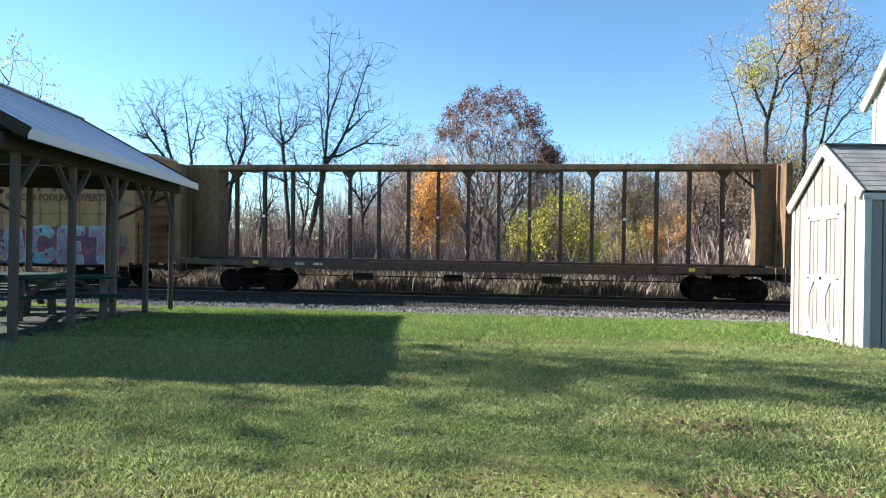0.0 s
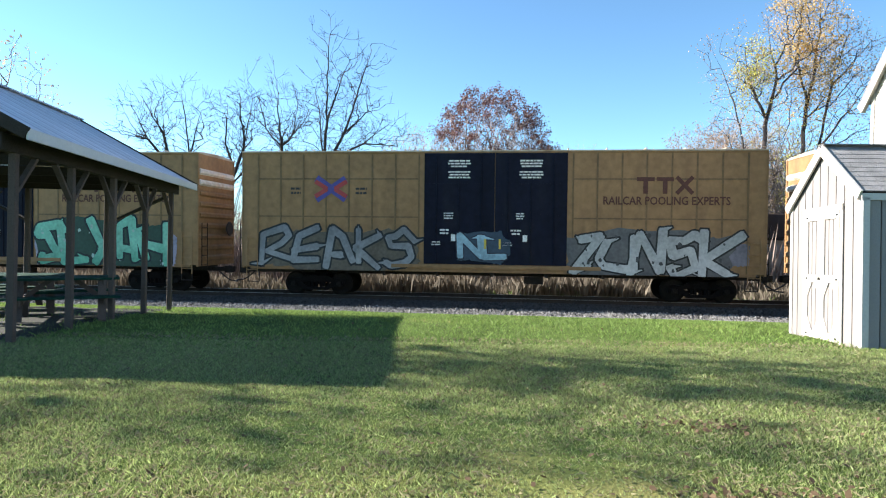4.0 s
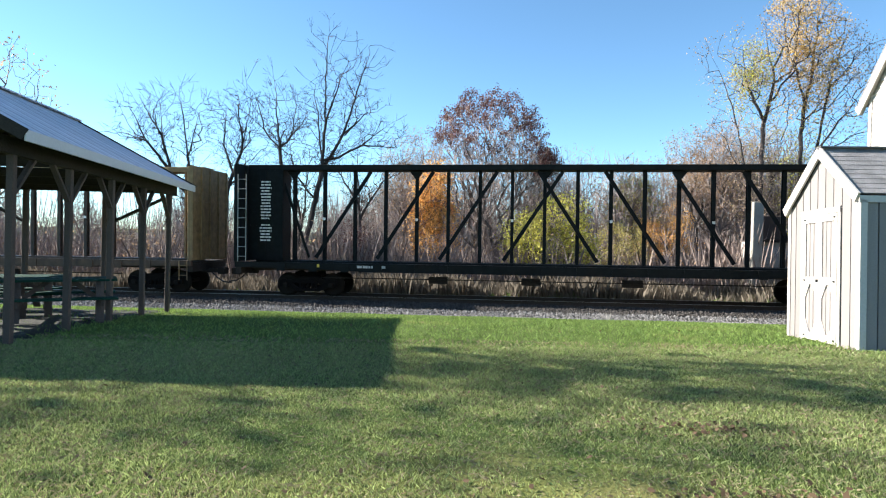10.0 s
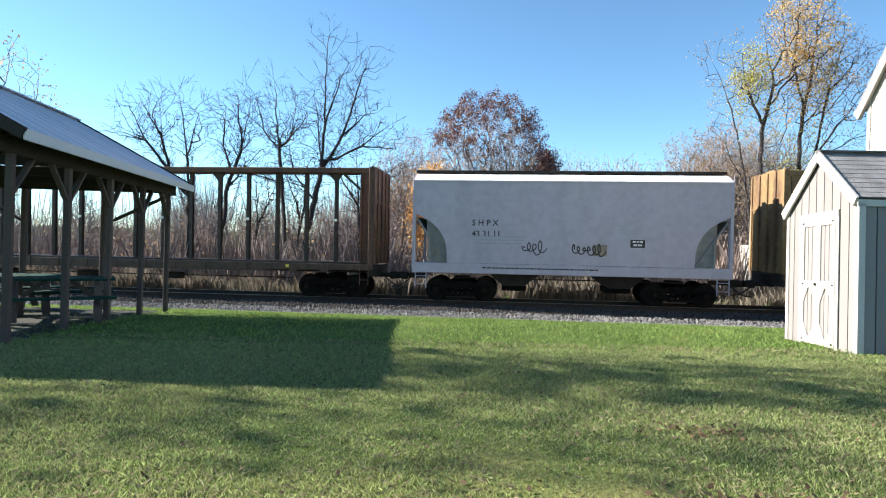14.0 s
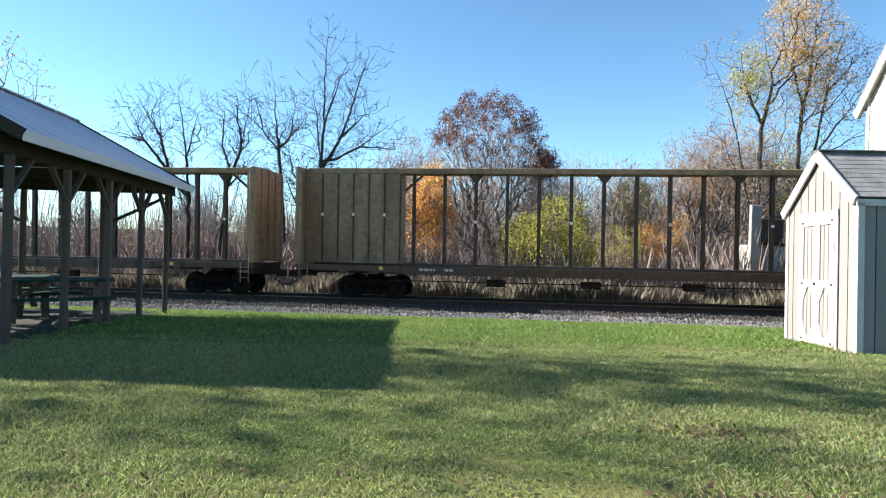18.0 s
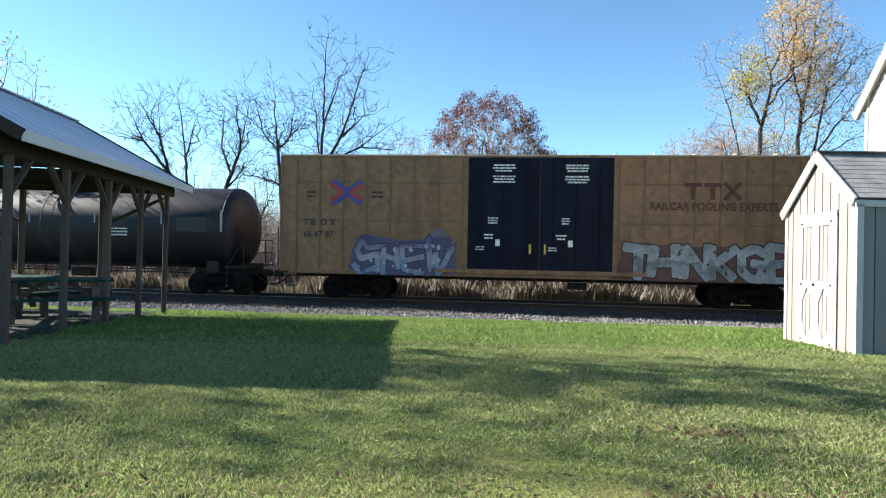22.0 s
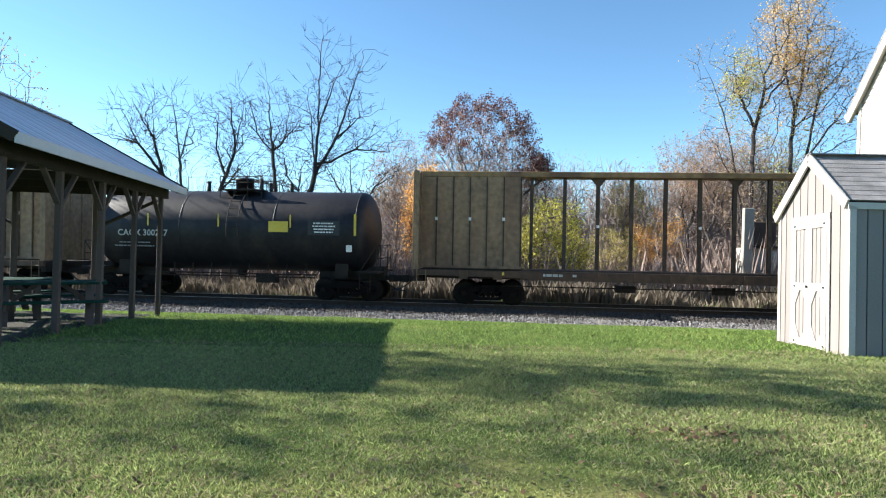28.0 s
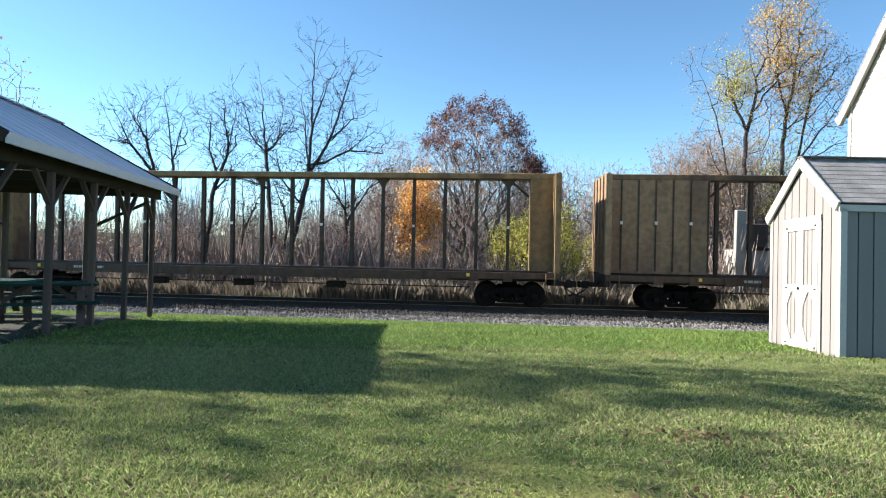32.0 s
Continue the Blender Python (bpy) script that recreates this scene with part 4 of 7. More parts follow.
# olive and orange saplings
for u, y, seed, crown, n, leaf, per, words in (
    (0.325, 37, 74, egg(0, 0, 4.3, 1.7, 1.5, 2.6), 170, leaf_olive, 20, "small tree with thin olive-green leaves"),
    (0.372, 35, 75, egg(0, 0, 2.9, 1.5, 1.4, 2.0), 130, leaf_orange, 16, "small tree with sparse orange-brown leaves"),
    (0.30, 34, 77, egg(0, 0, 2.2, 1.5, 1.4, 1.6), 130, leaf_olive, 14, "small tree with thin olive-green leaves"),
    (-0.15, 33, 76, egg(0, 0, 2.2, 1.4, 1.3, 1.7), 110, leaf_red, 7, "low sapling with a few reddish leaves"),
    (-0.056, 42, 78, egg(0, 0, 7.2, 2.4, 2.0, 3.2), 420, leaf_brown, 4, "thin-leaved grey tree beyond the railway"),
    (0.412, 38, 79, crowns((1, egg(0, 0, 7.0, 2.2, 1.8, 3.0)), (1, egg(1.5, 0, 6.6, 2.2, 1.8, 3.0))), 620, leaf_brown, 6, "bushy tree with thin dry brown leaves"),
    (0.225, 50, 81, egg(0, 0, 7.6, 2.6, 2.2, 3.0), 420, leaf_brown, 1, "hazy bare tree in the farther woodland"),
    (0.30, 50, 82, egg(0, 0, 7.0, 2.4, 2.2, 2.8), 400, leaf_brown, 1, "hazy bare tree in the farther woodland"),
    (0.47, 36, 80, egg(0, 0, 6.6, 2.6, 1.8, 3.6), 520, leaf_brown, 4, "bushy tree with thin dry brown leaves"),
    (0.535, 37, 83, egg(0, 0, 6.8, 2.6, 1.8, 3.8), 520, leaf_olive, 4, "bushy tree with a few olive leaves"),
):
    sg, tp = branch_out(seed, [[(0, 0, -0.1), (0.1, 0, 1.0)]], crown, n, direct=0.45, tip=0.008, twig=0.45)
    tree("sapling", *at(u, y), words, sg, tp, bark_grey, twig_pale, leaf, per * 3, 0.042, 0.16, seed, thin=0.010)
# large yellow cottonwood with several stems
stems = [[(-1.6, 0, -0.1), (-2.5, 0, 6.3), (-3.3, 0, 9.75), (-4.0, 0.2, 11.8), (-4.6, 0.2, 13.0)], [(-2.4, 0, 5.8), (-3.7, -0.2, 8.2), (-4.5, -0.2, 8.9)], [(-1.5, 0.3, -0.1), (-1.65, 0.3, 6.3), (-1.6, 0.2, 9.2), (-1.25, 0, 11.2), (-1.7, 0, 13.4)], [(-1.6, 0.2, 9.2), (-2.6, 0, 11.0), (-2.9, 0, 12.8)], [(0.1, 0, -0.1), (0.2, 0, 7.4), (0.3, 0, 9.75), (-0.2, 0, 12.4), (0, 0, 16.0)], [(0.3, 0, 9.5), (0.9, 0.3, 12), (1.1, 0.2, 15.6)], [(0, 0, 11.2), (-0.9, -0.2, 13.6), (-1.0, -0.2, 15.4)], [(0.6, 0, -0.1), (1.0, 0, 7.7), (1.75, 0, 11.8), (2.4, 0, 13.8)], [(1.0, 0, 7.7), (3.0, 0.2, 10.3), (4.1, 0.2, 11.6)], [(1.6, 0, 10.9), (3.3, 0, 13.0)], [(1.0, 0, 7.4), (2.8, -0.2, 8.6), (4.2, -0.2, 9.0)]]
cotton = crowns((1.0, sprays(stems, 0.75)), (0.55, egg(0.3, 0, 13.0, 1.9, 1.5, 4.2, 0.6)), (0.2, egg(-2.5, 0, 11.4, 0.9, 0.9, 1.6)), (0.25, egg(2.4, 0, 11.6, 1.5, 1.3, 2.6)))
sg, tp = branch_out(91, stems, cotton, 1300, direct=0.22, tip=0.0075, twig=0.5, power=0.44)
ct = tree("cottonwood_tree", *at(0.585, 31), "tall many-stemmed tree with sparse yellow leaves", sg, tp, bark_dark, twig_mat, leaf_yellow, 20, 0.05, 0.2, 9, keep=lambda p: -1.5 < p[0] < 1.9 and p[2] > 9.0, thin=0.009)
part("green_leaves", leaves_mesh("green_leaves", tp, 13, 0.048, 0.2, leaf_lime, 13, keep=lambda p: -3.5 < p[0] <= -1.5 and 9.4 < p[2] < 13.4 or -0.6 < p[0] < 0.8 and p[2] < 9.0), None, ct, "yellow-green leaves on the lower limbs")
part("dry_leaves", leaves_mesh("dry_leaves", tp, 9, 0.044, 0.2, leaf_tan, 12, keep=lambda p: p[0] >= 1.6 or p[0] < -1.2), None, ct, "paler dry leaves on the outer limbs")
# pale leafy tree beyond the pavilion
sg, tp = branch_out(95, [[(0, 0, -0.1), (0, 0, 4)]], egg(0, 0, 7.6, 3.0, 2.6, 4.4), 330, direct=0.4, tip=0.009)
tree("poplar_tree", *at(-0.755, 27), "pale thin-leaved tree rising beyond the pavilion roof", sg, tp, bark_grey, twig_pale, leaf_tan, 2, 0.08, 0.35, 10)

# woodland behind: five kinds, set out in rows
kinds = []
for k, (h, w, n) in enumerate(((9.5, 2.2, 420), (8.6, 2.6, 440), (10.2, 2.0, 420), (7.6, 2.4, 400), (9.0, 2.0, 400))):
    sg, tp = branch_out(200 + k, [[(0, 0, -0.1), (0.2, 0, h * 0.25), (0, 0.1, h * 0.45)]] + ([[(0.3, 0, -0.1), (0.9, 0, h * 0.35)]] if k % 2 else []), egg(0, 0, h * 0.66, w, w, h * 0.36, 0.5), n, direct=0.5, tip=0.011, twigs=2, twig=0.7)
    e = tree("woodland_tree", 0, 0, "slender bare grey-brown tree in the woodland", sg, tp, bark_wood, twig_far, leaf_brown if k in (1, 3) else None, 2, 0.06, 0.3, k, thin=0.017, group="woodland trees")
    kinds.append(e)
g = np.random.default_rng(77)
spots = []
for row, (y, n) in enumerate(((38, 13), (43, 17), (49, 20), (57, 22))):
    for i in range(n):
        u = -0.92 + 1.84 * (i + g.uniform(0.1, 0.9)) / n
        spots.append((u * y, y + g.uniform(-2.5, 2.5), u))
spots += [(0.205 * 60, 60.0, 0.205), (0.245 * 62, 62.0, 0.245), (0.28 * 60, 60.0, 0.28), (0.32 * 63, 63.0, 0.32), (-0.06 * 52, 52.0, -0.06), (0.50 * 44, 44.0, 0.50), (0.45 * 46, 46.0, 0.45), (0.55 * 47, 47.0, 0.55)]
for i, (x, y, u) in enumerate(spots):
    f = g.uniform(0.72, 1.0) * (0.68 if u < -0.1 else 1.0) * (1.18 if u > 0.42 else 1) * (0.8 + y / 170)
    m = pose(x, y, ground_z(x, y) - 0.1, 0, 0, g.uniform(0, 360)) @ Matrix.Diagonal((f, f, f, 1))
    if i < 5:
        kinds[i].matrix_basis = m
    else:
        c = copy_thing(kinds[i % 5], m)
        c.scale = (f, f, f)

# tangled undergrowth in front of the wood
segs = []
g = np.random.default_rng(8)
for k in range(230):
    s, a = g.uniform(-30, 34), 6.5 + 13 * g.random()
    p = on_track(s, a).translation
    base = np.array((p.x, p.y, ground_z(p.x, p.y)))
    hh = g.uniform(1.6, 4.2)
    for _ in range(4):
        d = np.array((g.normal(0, 0.32), g.normal(0, 0.32), 1.0))
        q = base
        for j in range(4):
            d = d + g.normal(0, 0.22, 3)
            d /= np.linalg.norm(d)
            e = q + d * hh / 4
            segs.append((q, e, 0.017 - 0.0025 * j, 0.015 - 0.0025 * j, 3))
            for _ in range(3):
                dd = d + g.normal(0, 0.75, 3)
                dd /= np.linalg.norm(dd)
                segs.append((e, e + dd * hh * g.uniform(0.12, 0.3), 0.009, 0.007, 3))
            q = e
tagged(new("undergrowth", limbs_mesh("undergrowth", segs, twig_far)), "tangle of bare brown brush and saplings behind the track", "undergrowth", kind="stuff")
tips = [(s[1], 3) for s in segs[::5] if s[1][2] < 3.2]
tagged(new("undergrowth_leaves", leaves_mesh("undergrowth_leaves", tips, 2, 0.085, 0.3, leaf_brown, 3)), "dull brown and reddish leaves left on low brush", "undergrowth leaves", kind="stuff")

# trees beside the lawn whose shadows lie across the grass
for x, y, h, wide, seed, per in ((-17.6, 8.0, 12.0, 0.65, 301, 1), (-17.2, 10.1, 13.0, 0.8, 303, 3), (-13.2, 10.1, 12.6, 0.55, 305, 1)):
    sg, tp = branch_out(seed, [[(0, 0, -0.1), (0, 0, h * 0.35)]], egg(0, 0, h * 0.76, wide, wide, h * 0.22, 0.33), 240, direct=0.4, tip=0.006, power=0.36)
    tree("shade_tree", x, y, "leafy tree at the side of the lawn", sg, tp, bark_dark, twig_mat, leaf_olive, per, 0.12, 0.45, seed, group="trees beside the lawn")

# dry weeds by the stones
for s, a in ((-2.05, -3.55), (5.9, -3.55)):
    p = on_track(s, a).translation
    w = thing("dry_weed", pose(p.x, p.y, ground_z(p.x, p.y) - 0.02), "pale dry weed stalk beside the ballast", "weed", "weeds beside the ballast")
    for k in range(7):
        b2 = bmesh.new()
        tube(b2, (0, 0, 0), (0.09 * math.sin(k * 2.3), 0.05 * math.cos(k * 2.3), 0.3 + 0.05 * math.sin(k)), 0.014, 0.006, 5)
        part("stalk", b2, plaster_mat, w)

# ---- rolling stock ----
# Each wagon stands on its own Empty, x along the track, rails at z = 0, the lawn on the side of -y.
def paint(name, base, stain=(0.10, 0.055, 0.03), at_=0.62, vary=0.2, rough=0.6, **k):
    return surface(name, base, rough=rough, vary=vary, scale=0.9, grain=5, bump=0.05, stain=stain, stain_at=at_, streak=3.5, tint=0.04, **k)


box_yellow = paint("boxcar_yellow", (0.268, 0.150, 0.064), (0.175, 0.098, 0.045), 0.6, 0.16)
box_brown = paint("grimed_boxcar_yellow", (0.235, 0.124, 0.064), (0.15, 0.08, 0.045), 0.56, 0.2)
# ribs and belt seams: a darker yellow than the side walls
rib_yellow = paint("darker_yellow_rib", (0.165, 0.10, 0.045), (0.11, 0.065, 0.032), 0.55, 0.2)
door_navy = paint("navy_door_paint", (0.0065, 0.0075, 0.018), (0.012, 0.012, 0.017), 0.64, 0.25, 0.7, spec=0.15)
maroon = paint("maroon_boxcar_paint", (0.033, 0.006, 0.016), (0.027, 0.007, 0.013), 0.6, 0.2, spec=0.15)
roof_grey = paint("dusty_wagon_roof", (0.42, 0.36, 0.28), (0.25, 0.17, 0.1), 0.58)
white_end = paint("bare_zinc_end_panel", (0.62, 0.60, 0.57), (0.45, 0.36, 0.25), 0.62)
sill_rust = paint("rusty_brown_sill", (0.075, 0.041, 0.024), (0.05, 0.028, 0.018), 0.5, 0.35)
hopper_grey = paint("pale_grey_hopper_paint", (0.42, 0.378, 0.44), (0.37, 0.325, 0.36), 0.63, 0.08)
roof_white = paint("white_hopper_roof", (0.78, 0.78, 0.77), (0.6, 0.58, 0.55), 0.66, 0.06)
hopper_dark = paint("hopper_slope_grey", (0.20, 0.20, 0.20), (0.2, 0.17, 0.14), 0.6)
tank_black = paint("sooty_tank_black", (0.013, 0.012, 0.016), (0.026, 0.022, 0.02), 0.63, 0.35, 0.5, spec=0.28)
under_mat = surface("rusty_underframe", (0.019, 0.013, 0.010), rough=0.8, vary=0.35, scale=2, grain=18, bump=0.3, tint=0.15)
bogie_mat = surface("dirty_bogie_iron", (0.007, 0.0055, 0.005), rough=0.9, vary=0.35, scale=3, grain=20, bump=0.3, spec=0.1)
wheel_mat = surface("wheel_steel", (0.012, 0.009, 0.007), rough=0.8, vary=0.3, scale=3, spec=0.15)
beam_tan = paint("weathered_yellow_beam", (0.175, 0.105, 0.055), (0.07, 0.042, 0.026), 0.52, 0.3)
beam_olive = paint("faded_olive_yellow_beam", (0.26, 0.172, 0.10), (0.15, 0.092, 0.056), 0.55, 0.28)
beam_brown = paint("rusty_brown_beam", (0.135, 0.062, 0.032), (0.065, 0.03, 0.02), 0.5, 0.3)
beam_gold = paint("golden_yellow_beam", (0.24, 0.15, 0.068), (0.10, 0.056, 0.03), 0.56, 0.25)
beam_green = paint("blackish_green_beam", (0.008, 0.0095, 0.010), (0.010, 0.008, 0.007), 0.62, 0.3, spec=0.12)
post_dirty = paint("grimy_post_steel", (0.065, 0.042, 0.029), (0.032, 0.02, 0.014), 0.5, 0.35)
letter_white = surface("white_lettering", (0.70, 0.69, 0.66), rough=0.6, vary=0.2, scale=6, bump=0)
letter_soft = surface("dulled_white_lettering", (0.40, 0.40, 0.39), rough=0.6, vary=0.2, scale=6, bump=0)
letter_dim = surface("grimed_lettering", (0.16, 0.16, 0.16), rough=0.7, vary=0.25, scale=6, bump=0)
letter_black = surface("black_lettering", (0.035, 0.03, 0.03), rough=0.6, vary=0.2, scale=6, bump=0)
letter_brown = surface("brown_lettering", (0.085, 0.028, 0.018), rough=0.6, vary=0.2, scale=6, bump=0)
mark_red = surface("red_emblem_paint", (0.34, 0.05, 0.05), rough=0.6, vary=0.15, bump=0)
mark_blue = surface("blue_emblem_paint", (0.075, 0.065, 0.24), rough=0.6, vary=0.15, bump=0)
notice_grey = surface("grey_white_paint", (0.30, 0.30, 0.29), rough=0.6, vary=0.2, bump=0)
stripe_yellow = surface("reflective_yellow", (0.62, 0.45, 0.06), rough=0.4, vary=0.15, bump=0)
SPRAY = {}


def spray(rgb):
    if rgb not in SPRAY:
        SPRAY[rgb] = surface("spray_paint", rgb, rough=0.55, vary=0.22, scale=1.6, grain=9, bump=0, island=0.12)
    return SPRAY[rgb]


# the running gear, shared by all wagons
WHEEL_R = 0.43
bm = bmesh.new()
for sy in (-1, 1):
    y = sy * 0.755
    prof = [(y + sy * 0.07, 0.12), (y + sy * 0.07, 0.345), (y + sy * 0.062, WHEEL_R - 0.012), (y - sy * 0.055, WHEEL_R), (y - sy * 0.06, WHEEL_R + 0.026), (y - sy * 0.075, WHEEL_R + 0.026), (y - sy * 0.08, 0.34), (y - sy * 0.02, 0.30), (y - sy * 0.03, 0.17), (y - sy * 0.09, 0.12)]
    lathe(bm, prof, "y", 20)
    tube(bm, (0, sy * 0.83, 0), (0, sy * 1.12, 0), 0.105, 0.095, 12)
    for k in range(3):
        w = k * 2.094
        tube(bm, (0.055 * math.cos(w), sy * 1.12, 0.055 * math.sin(w)), (0.055 * math.cos(w), sy * 1.14, 0.055 * math.sin(w)), 0.014, n=6)
tube(bm, (0, -0.8, 0), (0, 0.8, 0), 0.085, n=10)
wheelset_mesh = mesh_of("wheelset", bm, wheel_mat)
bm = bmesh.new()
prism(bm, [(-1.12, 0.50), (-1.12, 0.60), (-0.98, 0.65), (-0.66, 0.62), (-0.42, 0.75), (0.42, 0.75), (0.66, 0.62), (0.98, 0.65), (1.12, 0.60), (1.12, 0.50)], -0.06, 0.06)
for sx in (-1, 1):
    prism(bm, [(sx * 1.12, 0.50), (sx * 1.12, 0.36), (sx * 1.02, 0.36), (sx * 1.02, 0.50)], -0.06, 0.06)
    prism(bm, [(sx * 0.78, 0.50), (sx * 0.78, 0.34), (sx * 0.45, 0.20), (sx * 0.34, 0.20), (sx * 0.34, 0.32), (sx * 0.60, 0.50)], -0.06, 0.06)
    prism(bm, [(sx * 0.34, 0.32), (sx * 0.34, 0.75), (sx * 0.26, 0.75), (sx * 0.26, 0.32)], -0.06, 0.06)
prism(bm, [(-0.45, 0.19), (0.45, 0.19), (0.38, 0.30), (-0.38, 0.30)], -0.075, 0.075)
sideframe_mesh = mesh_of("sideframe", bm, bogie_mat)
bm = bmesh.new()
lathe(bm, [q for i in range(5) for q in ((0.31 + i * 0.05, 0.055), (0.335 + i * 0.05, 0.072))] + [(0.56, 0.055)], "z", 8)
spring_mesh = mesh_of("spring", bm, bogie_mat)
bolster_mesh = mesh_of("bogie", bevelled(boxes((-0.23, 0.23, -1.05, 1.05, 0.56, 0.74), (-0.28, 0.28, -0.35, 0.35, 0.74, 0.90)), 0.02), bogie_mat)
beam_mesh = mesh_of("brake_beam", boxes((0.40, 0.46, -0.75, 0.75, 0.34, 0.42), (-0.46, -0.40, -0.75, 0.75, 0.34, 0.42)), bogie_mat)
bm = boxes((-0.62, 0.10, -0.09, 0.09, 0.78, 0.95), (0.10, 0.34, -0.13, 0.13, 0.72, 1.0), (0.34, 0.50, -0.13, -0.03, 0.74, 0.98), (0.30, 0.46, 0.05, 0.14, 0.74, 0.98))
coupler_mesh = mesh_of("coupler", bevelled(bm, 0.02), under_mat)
bm = bmesh.new()
pts = [Vector((0.0, -0.35, 0.80)), Vector((0.22, -0.36, 0.60)), Vector((0.48, -0.36, 0.44)), Vector((0.80, -0.34, 0.40))]
for a, b in zip(pts, pts[1:]):
    tube(bm, a, b, 0.028, n=6)
hose_mesh = mesh_of("brake_hose", bm, iron_mat)

WAGONS, ROLLING = [], []


def wagon(name, left, right, label, category, bogie_in):
    """An empty wagon between the ends left and right (metres along the train) with its bogies and couplers."""
    w = thing(name, on_track((left + right) / 2 + train_at(0)), label, category, "wagons of the goods train")
    half_len = (right - left) / 2
    for sx in (-1, 1):
        bo = part("bogie", bolster_mesh, None, w, at=pose(sx * (half_len - bogie_in[sx > 0]), 0, 0))
        for sy in (-1, 1):
            part("sideframe", sideframe_mesh, None, bo, at=pose(0, sy * 1.0, 0))
            for x in (-0.17, 0.0, 0.17):
                part("spring", spring_mesh, None, bo, at=pose(x, sy * 1.0, 0))
        part("brake_beam", beam_mesh, None, bo)
        for ax in (-0.89, 0.89):
            ws = part("wheelset", wheelset_mesh, None, bo, "pair of steel wheels on an axle", at=pose(ax, 0, WHEEL_R))
            ROLLING.append((ws, ax, (left + right) / 2))
        turn = 0 if sx > 0 else 180
        c = part("coupler", coupler_mesh, None, w, "rusty knuckle coupler", at=pose(sx * (half_len + 0.30), 0, 0, 0, 0, turn))
        part("brake_hose", hose_mesh, None, c)
    WAGONS.append((w, (left + right) / 2))
    return w, half_len


def ladder(name, parent, x, y, z0, z1, width, material, rungs=None, along="x"):
    bm = bmesh.new()
    rungs = rungs or int((z1 - z0) / 0.33)
    for sx in (-1, 1):
        d = (sx * width / 2, 0) if along == "x" else (0, sx * width / 2)
        tube(bm, (x + d[0], y + d[1], z0), (x + d[0], y + d[1], z1), 0.017, n=6)
    for i in range(rungs):
        z = z0 + (z1 - z0) * (i + 0.5) / rungs
        d = (width / 2, 0) if along == "x" else (0, width / 2)
        tube(bm, (x - d[0], y - d[1], z), (x + d[0], y + d[1], z), 0.014, n=6)
    return part(name, bm, material, parent)


def stripes(name, parent, x, y, z, rows, width, gap, thick, material, seed=0):
    """Rows of small writing too fine to read: broken bars."""
    g = random.Random(seed)
    bm = bmesh.new()
    for r in range(rows):
        w0 = width * g.uniform(0.7, 1.0)
        px = x - w0 / 2
        while px < x + w0 / 2 - 0.02:
            ln = min(g.uniform(0.06, 0.2), x + w0 / 2 - px)
            box(bm, px, px + ln, y - 0.0015, y, z - r * gap - thick, z - r * gap)
            px += ln + 0.028
    return tagged(part(name, bm, material, parent), kind="stuff")


GLYPHS = {
    "A": "0,0 .34,1 .66,1 1,0|.2,.36 .8,.36", "C": "1,.82 .7,1 .25,1 0,.75 0,.25 .25,0 .7,0 1,.18", "E": "1,1 0,1 0,0 1,0|0,.5 .8,.5",
    "G": "1,.82 .7,1 .25,1 0,.75 0,.25 .25,0 .75,0 1,.2 1,.48 .55,.48", "H": "0,0 0,1|1,0 1,1|0,.5 1,.5", "I": ".5,0 .5,1", "K": "0,0 0,1|1,1 .1,.5 1,0",
    "L": "0,1 0,0 1,0", "N": "0,0 0,1 1,0 1,1", "O": ".3,0 0,.25 0,.75 .3,1 .7,1 1,.75 1,.25 .7,0 .3,0", "R": "0,0 0,1 .8,1 1,.75 .8,.5 .1,.5 1,0",
    "S": "1,.84 .7,1 .2,1 0,.78 .2,.55 .8,.45 1,.22 .8,0 .25,0 0,.16", "T": "0,1 1,1|.5,1 .5,0", "U": "0,1 0,.22 .25,0 .75,0 1,.22 1,1", "W": "0,1 .25,0 .5,.7 .75,0 1,1",
    "Y": "0,1 .5,.48 1,1|.5,.48 .5,0", "Z": "0,1 1,1 0,0 1,0",
}


def fading(stops, mottle=0.35):
    """Spray paint that goes from colour to colour with height; stops: (metres over the rails, colour)."""
    m = surface("faded_spray_paint", (0.5, 0.5, 0.5), rough=0.55, vary=0.2, scale=1.6, grain=9, bump=0)
    nt = m.node_tree
    hs = [n for n in nt.nodes if n.type == "HUE_SAT"][0]
    tc = [n for n in nt.nodes if n.type == "TEX_COORD"][0]
    cloud = nt.nodes.new("ShaderNodeTexNoise")
    cloud.inputs["Scale"].default_value, cloud.inputs["Detail"].default_value = 2.2, 3
    nt.links.new(tc.outputs["Object"], cloud.inputs[0])
    sep = nt.nodes.new("ShaderNodeSeparateXYZ")
    nt.links.new(tc.outputs["Object"], sep.inputs[0])
    add = nt.nodes.new("ShaderNodeMath")
    add.operation = "MULTIPLY_ADD"
    add.inputs[1].default_value = mottle * 2
    nt.links.new(cloud.outputs[0], add.inputs[0])
    nt.links.new(sep.outputs[2], add.inputs[2])
    low, high = stops[0][0], stops[-1][0]
    mr = nt.nodes.new("ShaderNodeMapRange")
    mr.inputs["From Min"].default_value, mr.inputs["From Max"].default_value = low + mottle, high + mottle
    nt.links.new(add.outputs[0], mr.inputs[0])
    ramp = nt.nodes.new("ShaderNodeValToRGB")
    el = ramp.color_ramp.elements
    while len(el) < len(stops):
        el.new(0.5)
    for e, (z, rgb) in zip(el, stops):
        e.position, e.color = (z - low) / (high - low), (*rgb, 1)
    nt.links.new(mr.outputs[0], ramp.inputs[0])
    nt.links.new(ramp.outputs[0], hs.inputs["Color"])
    return m


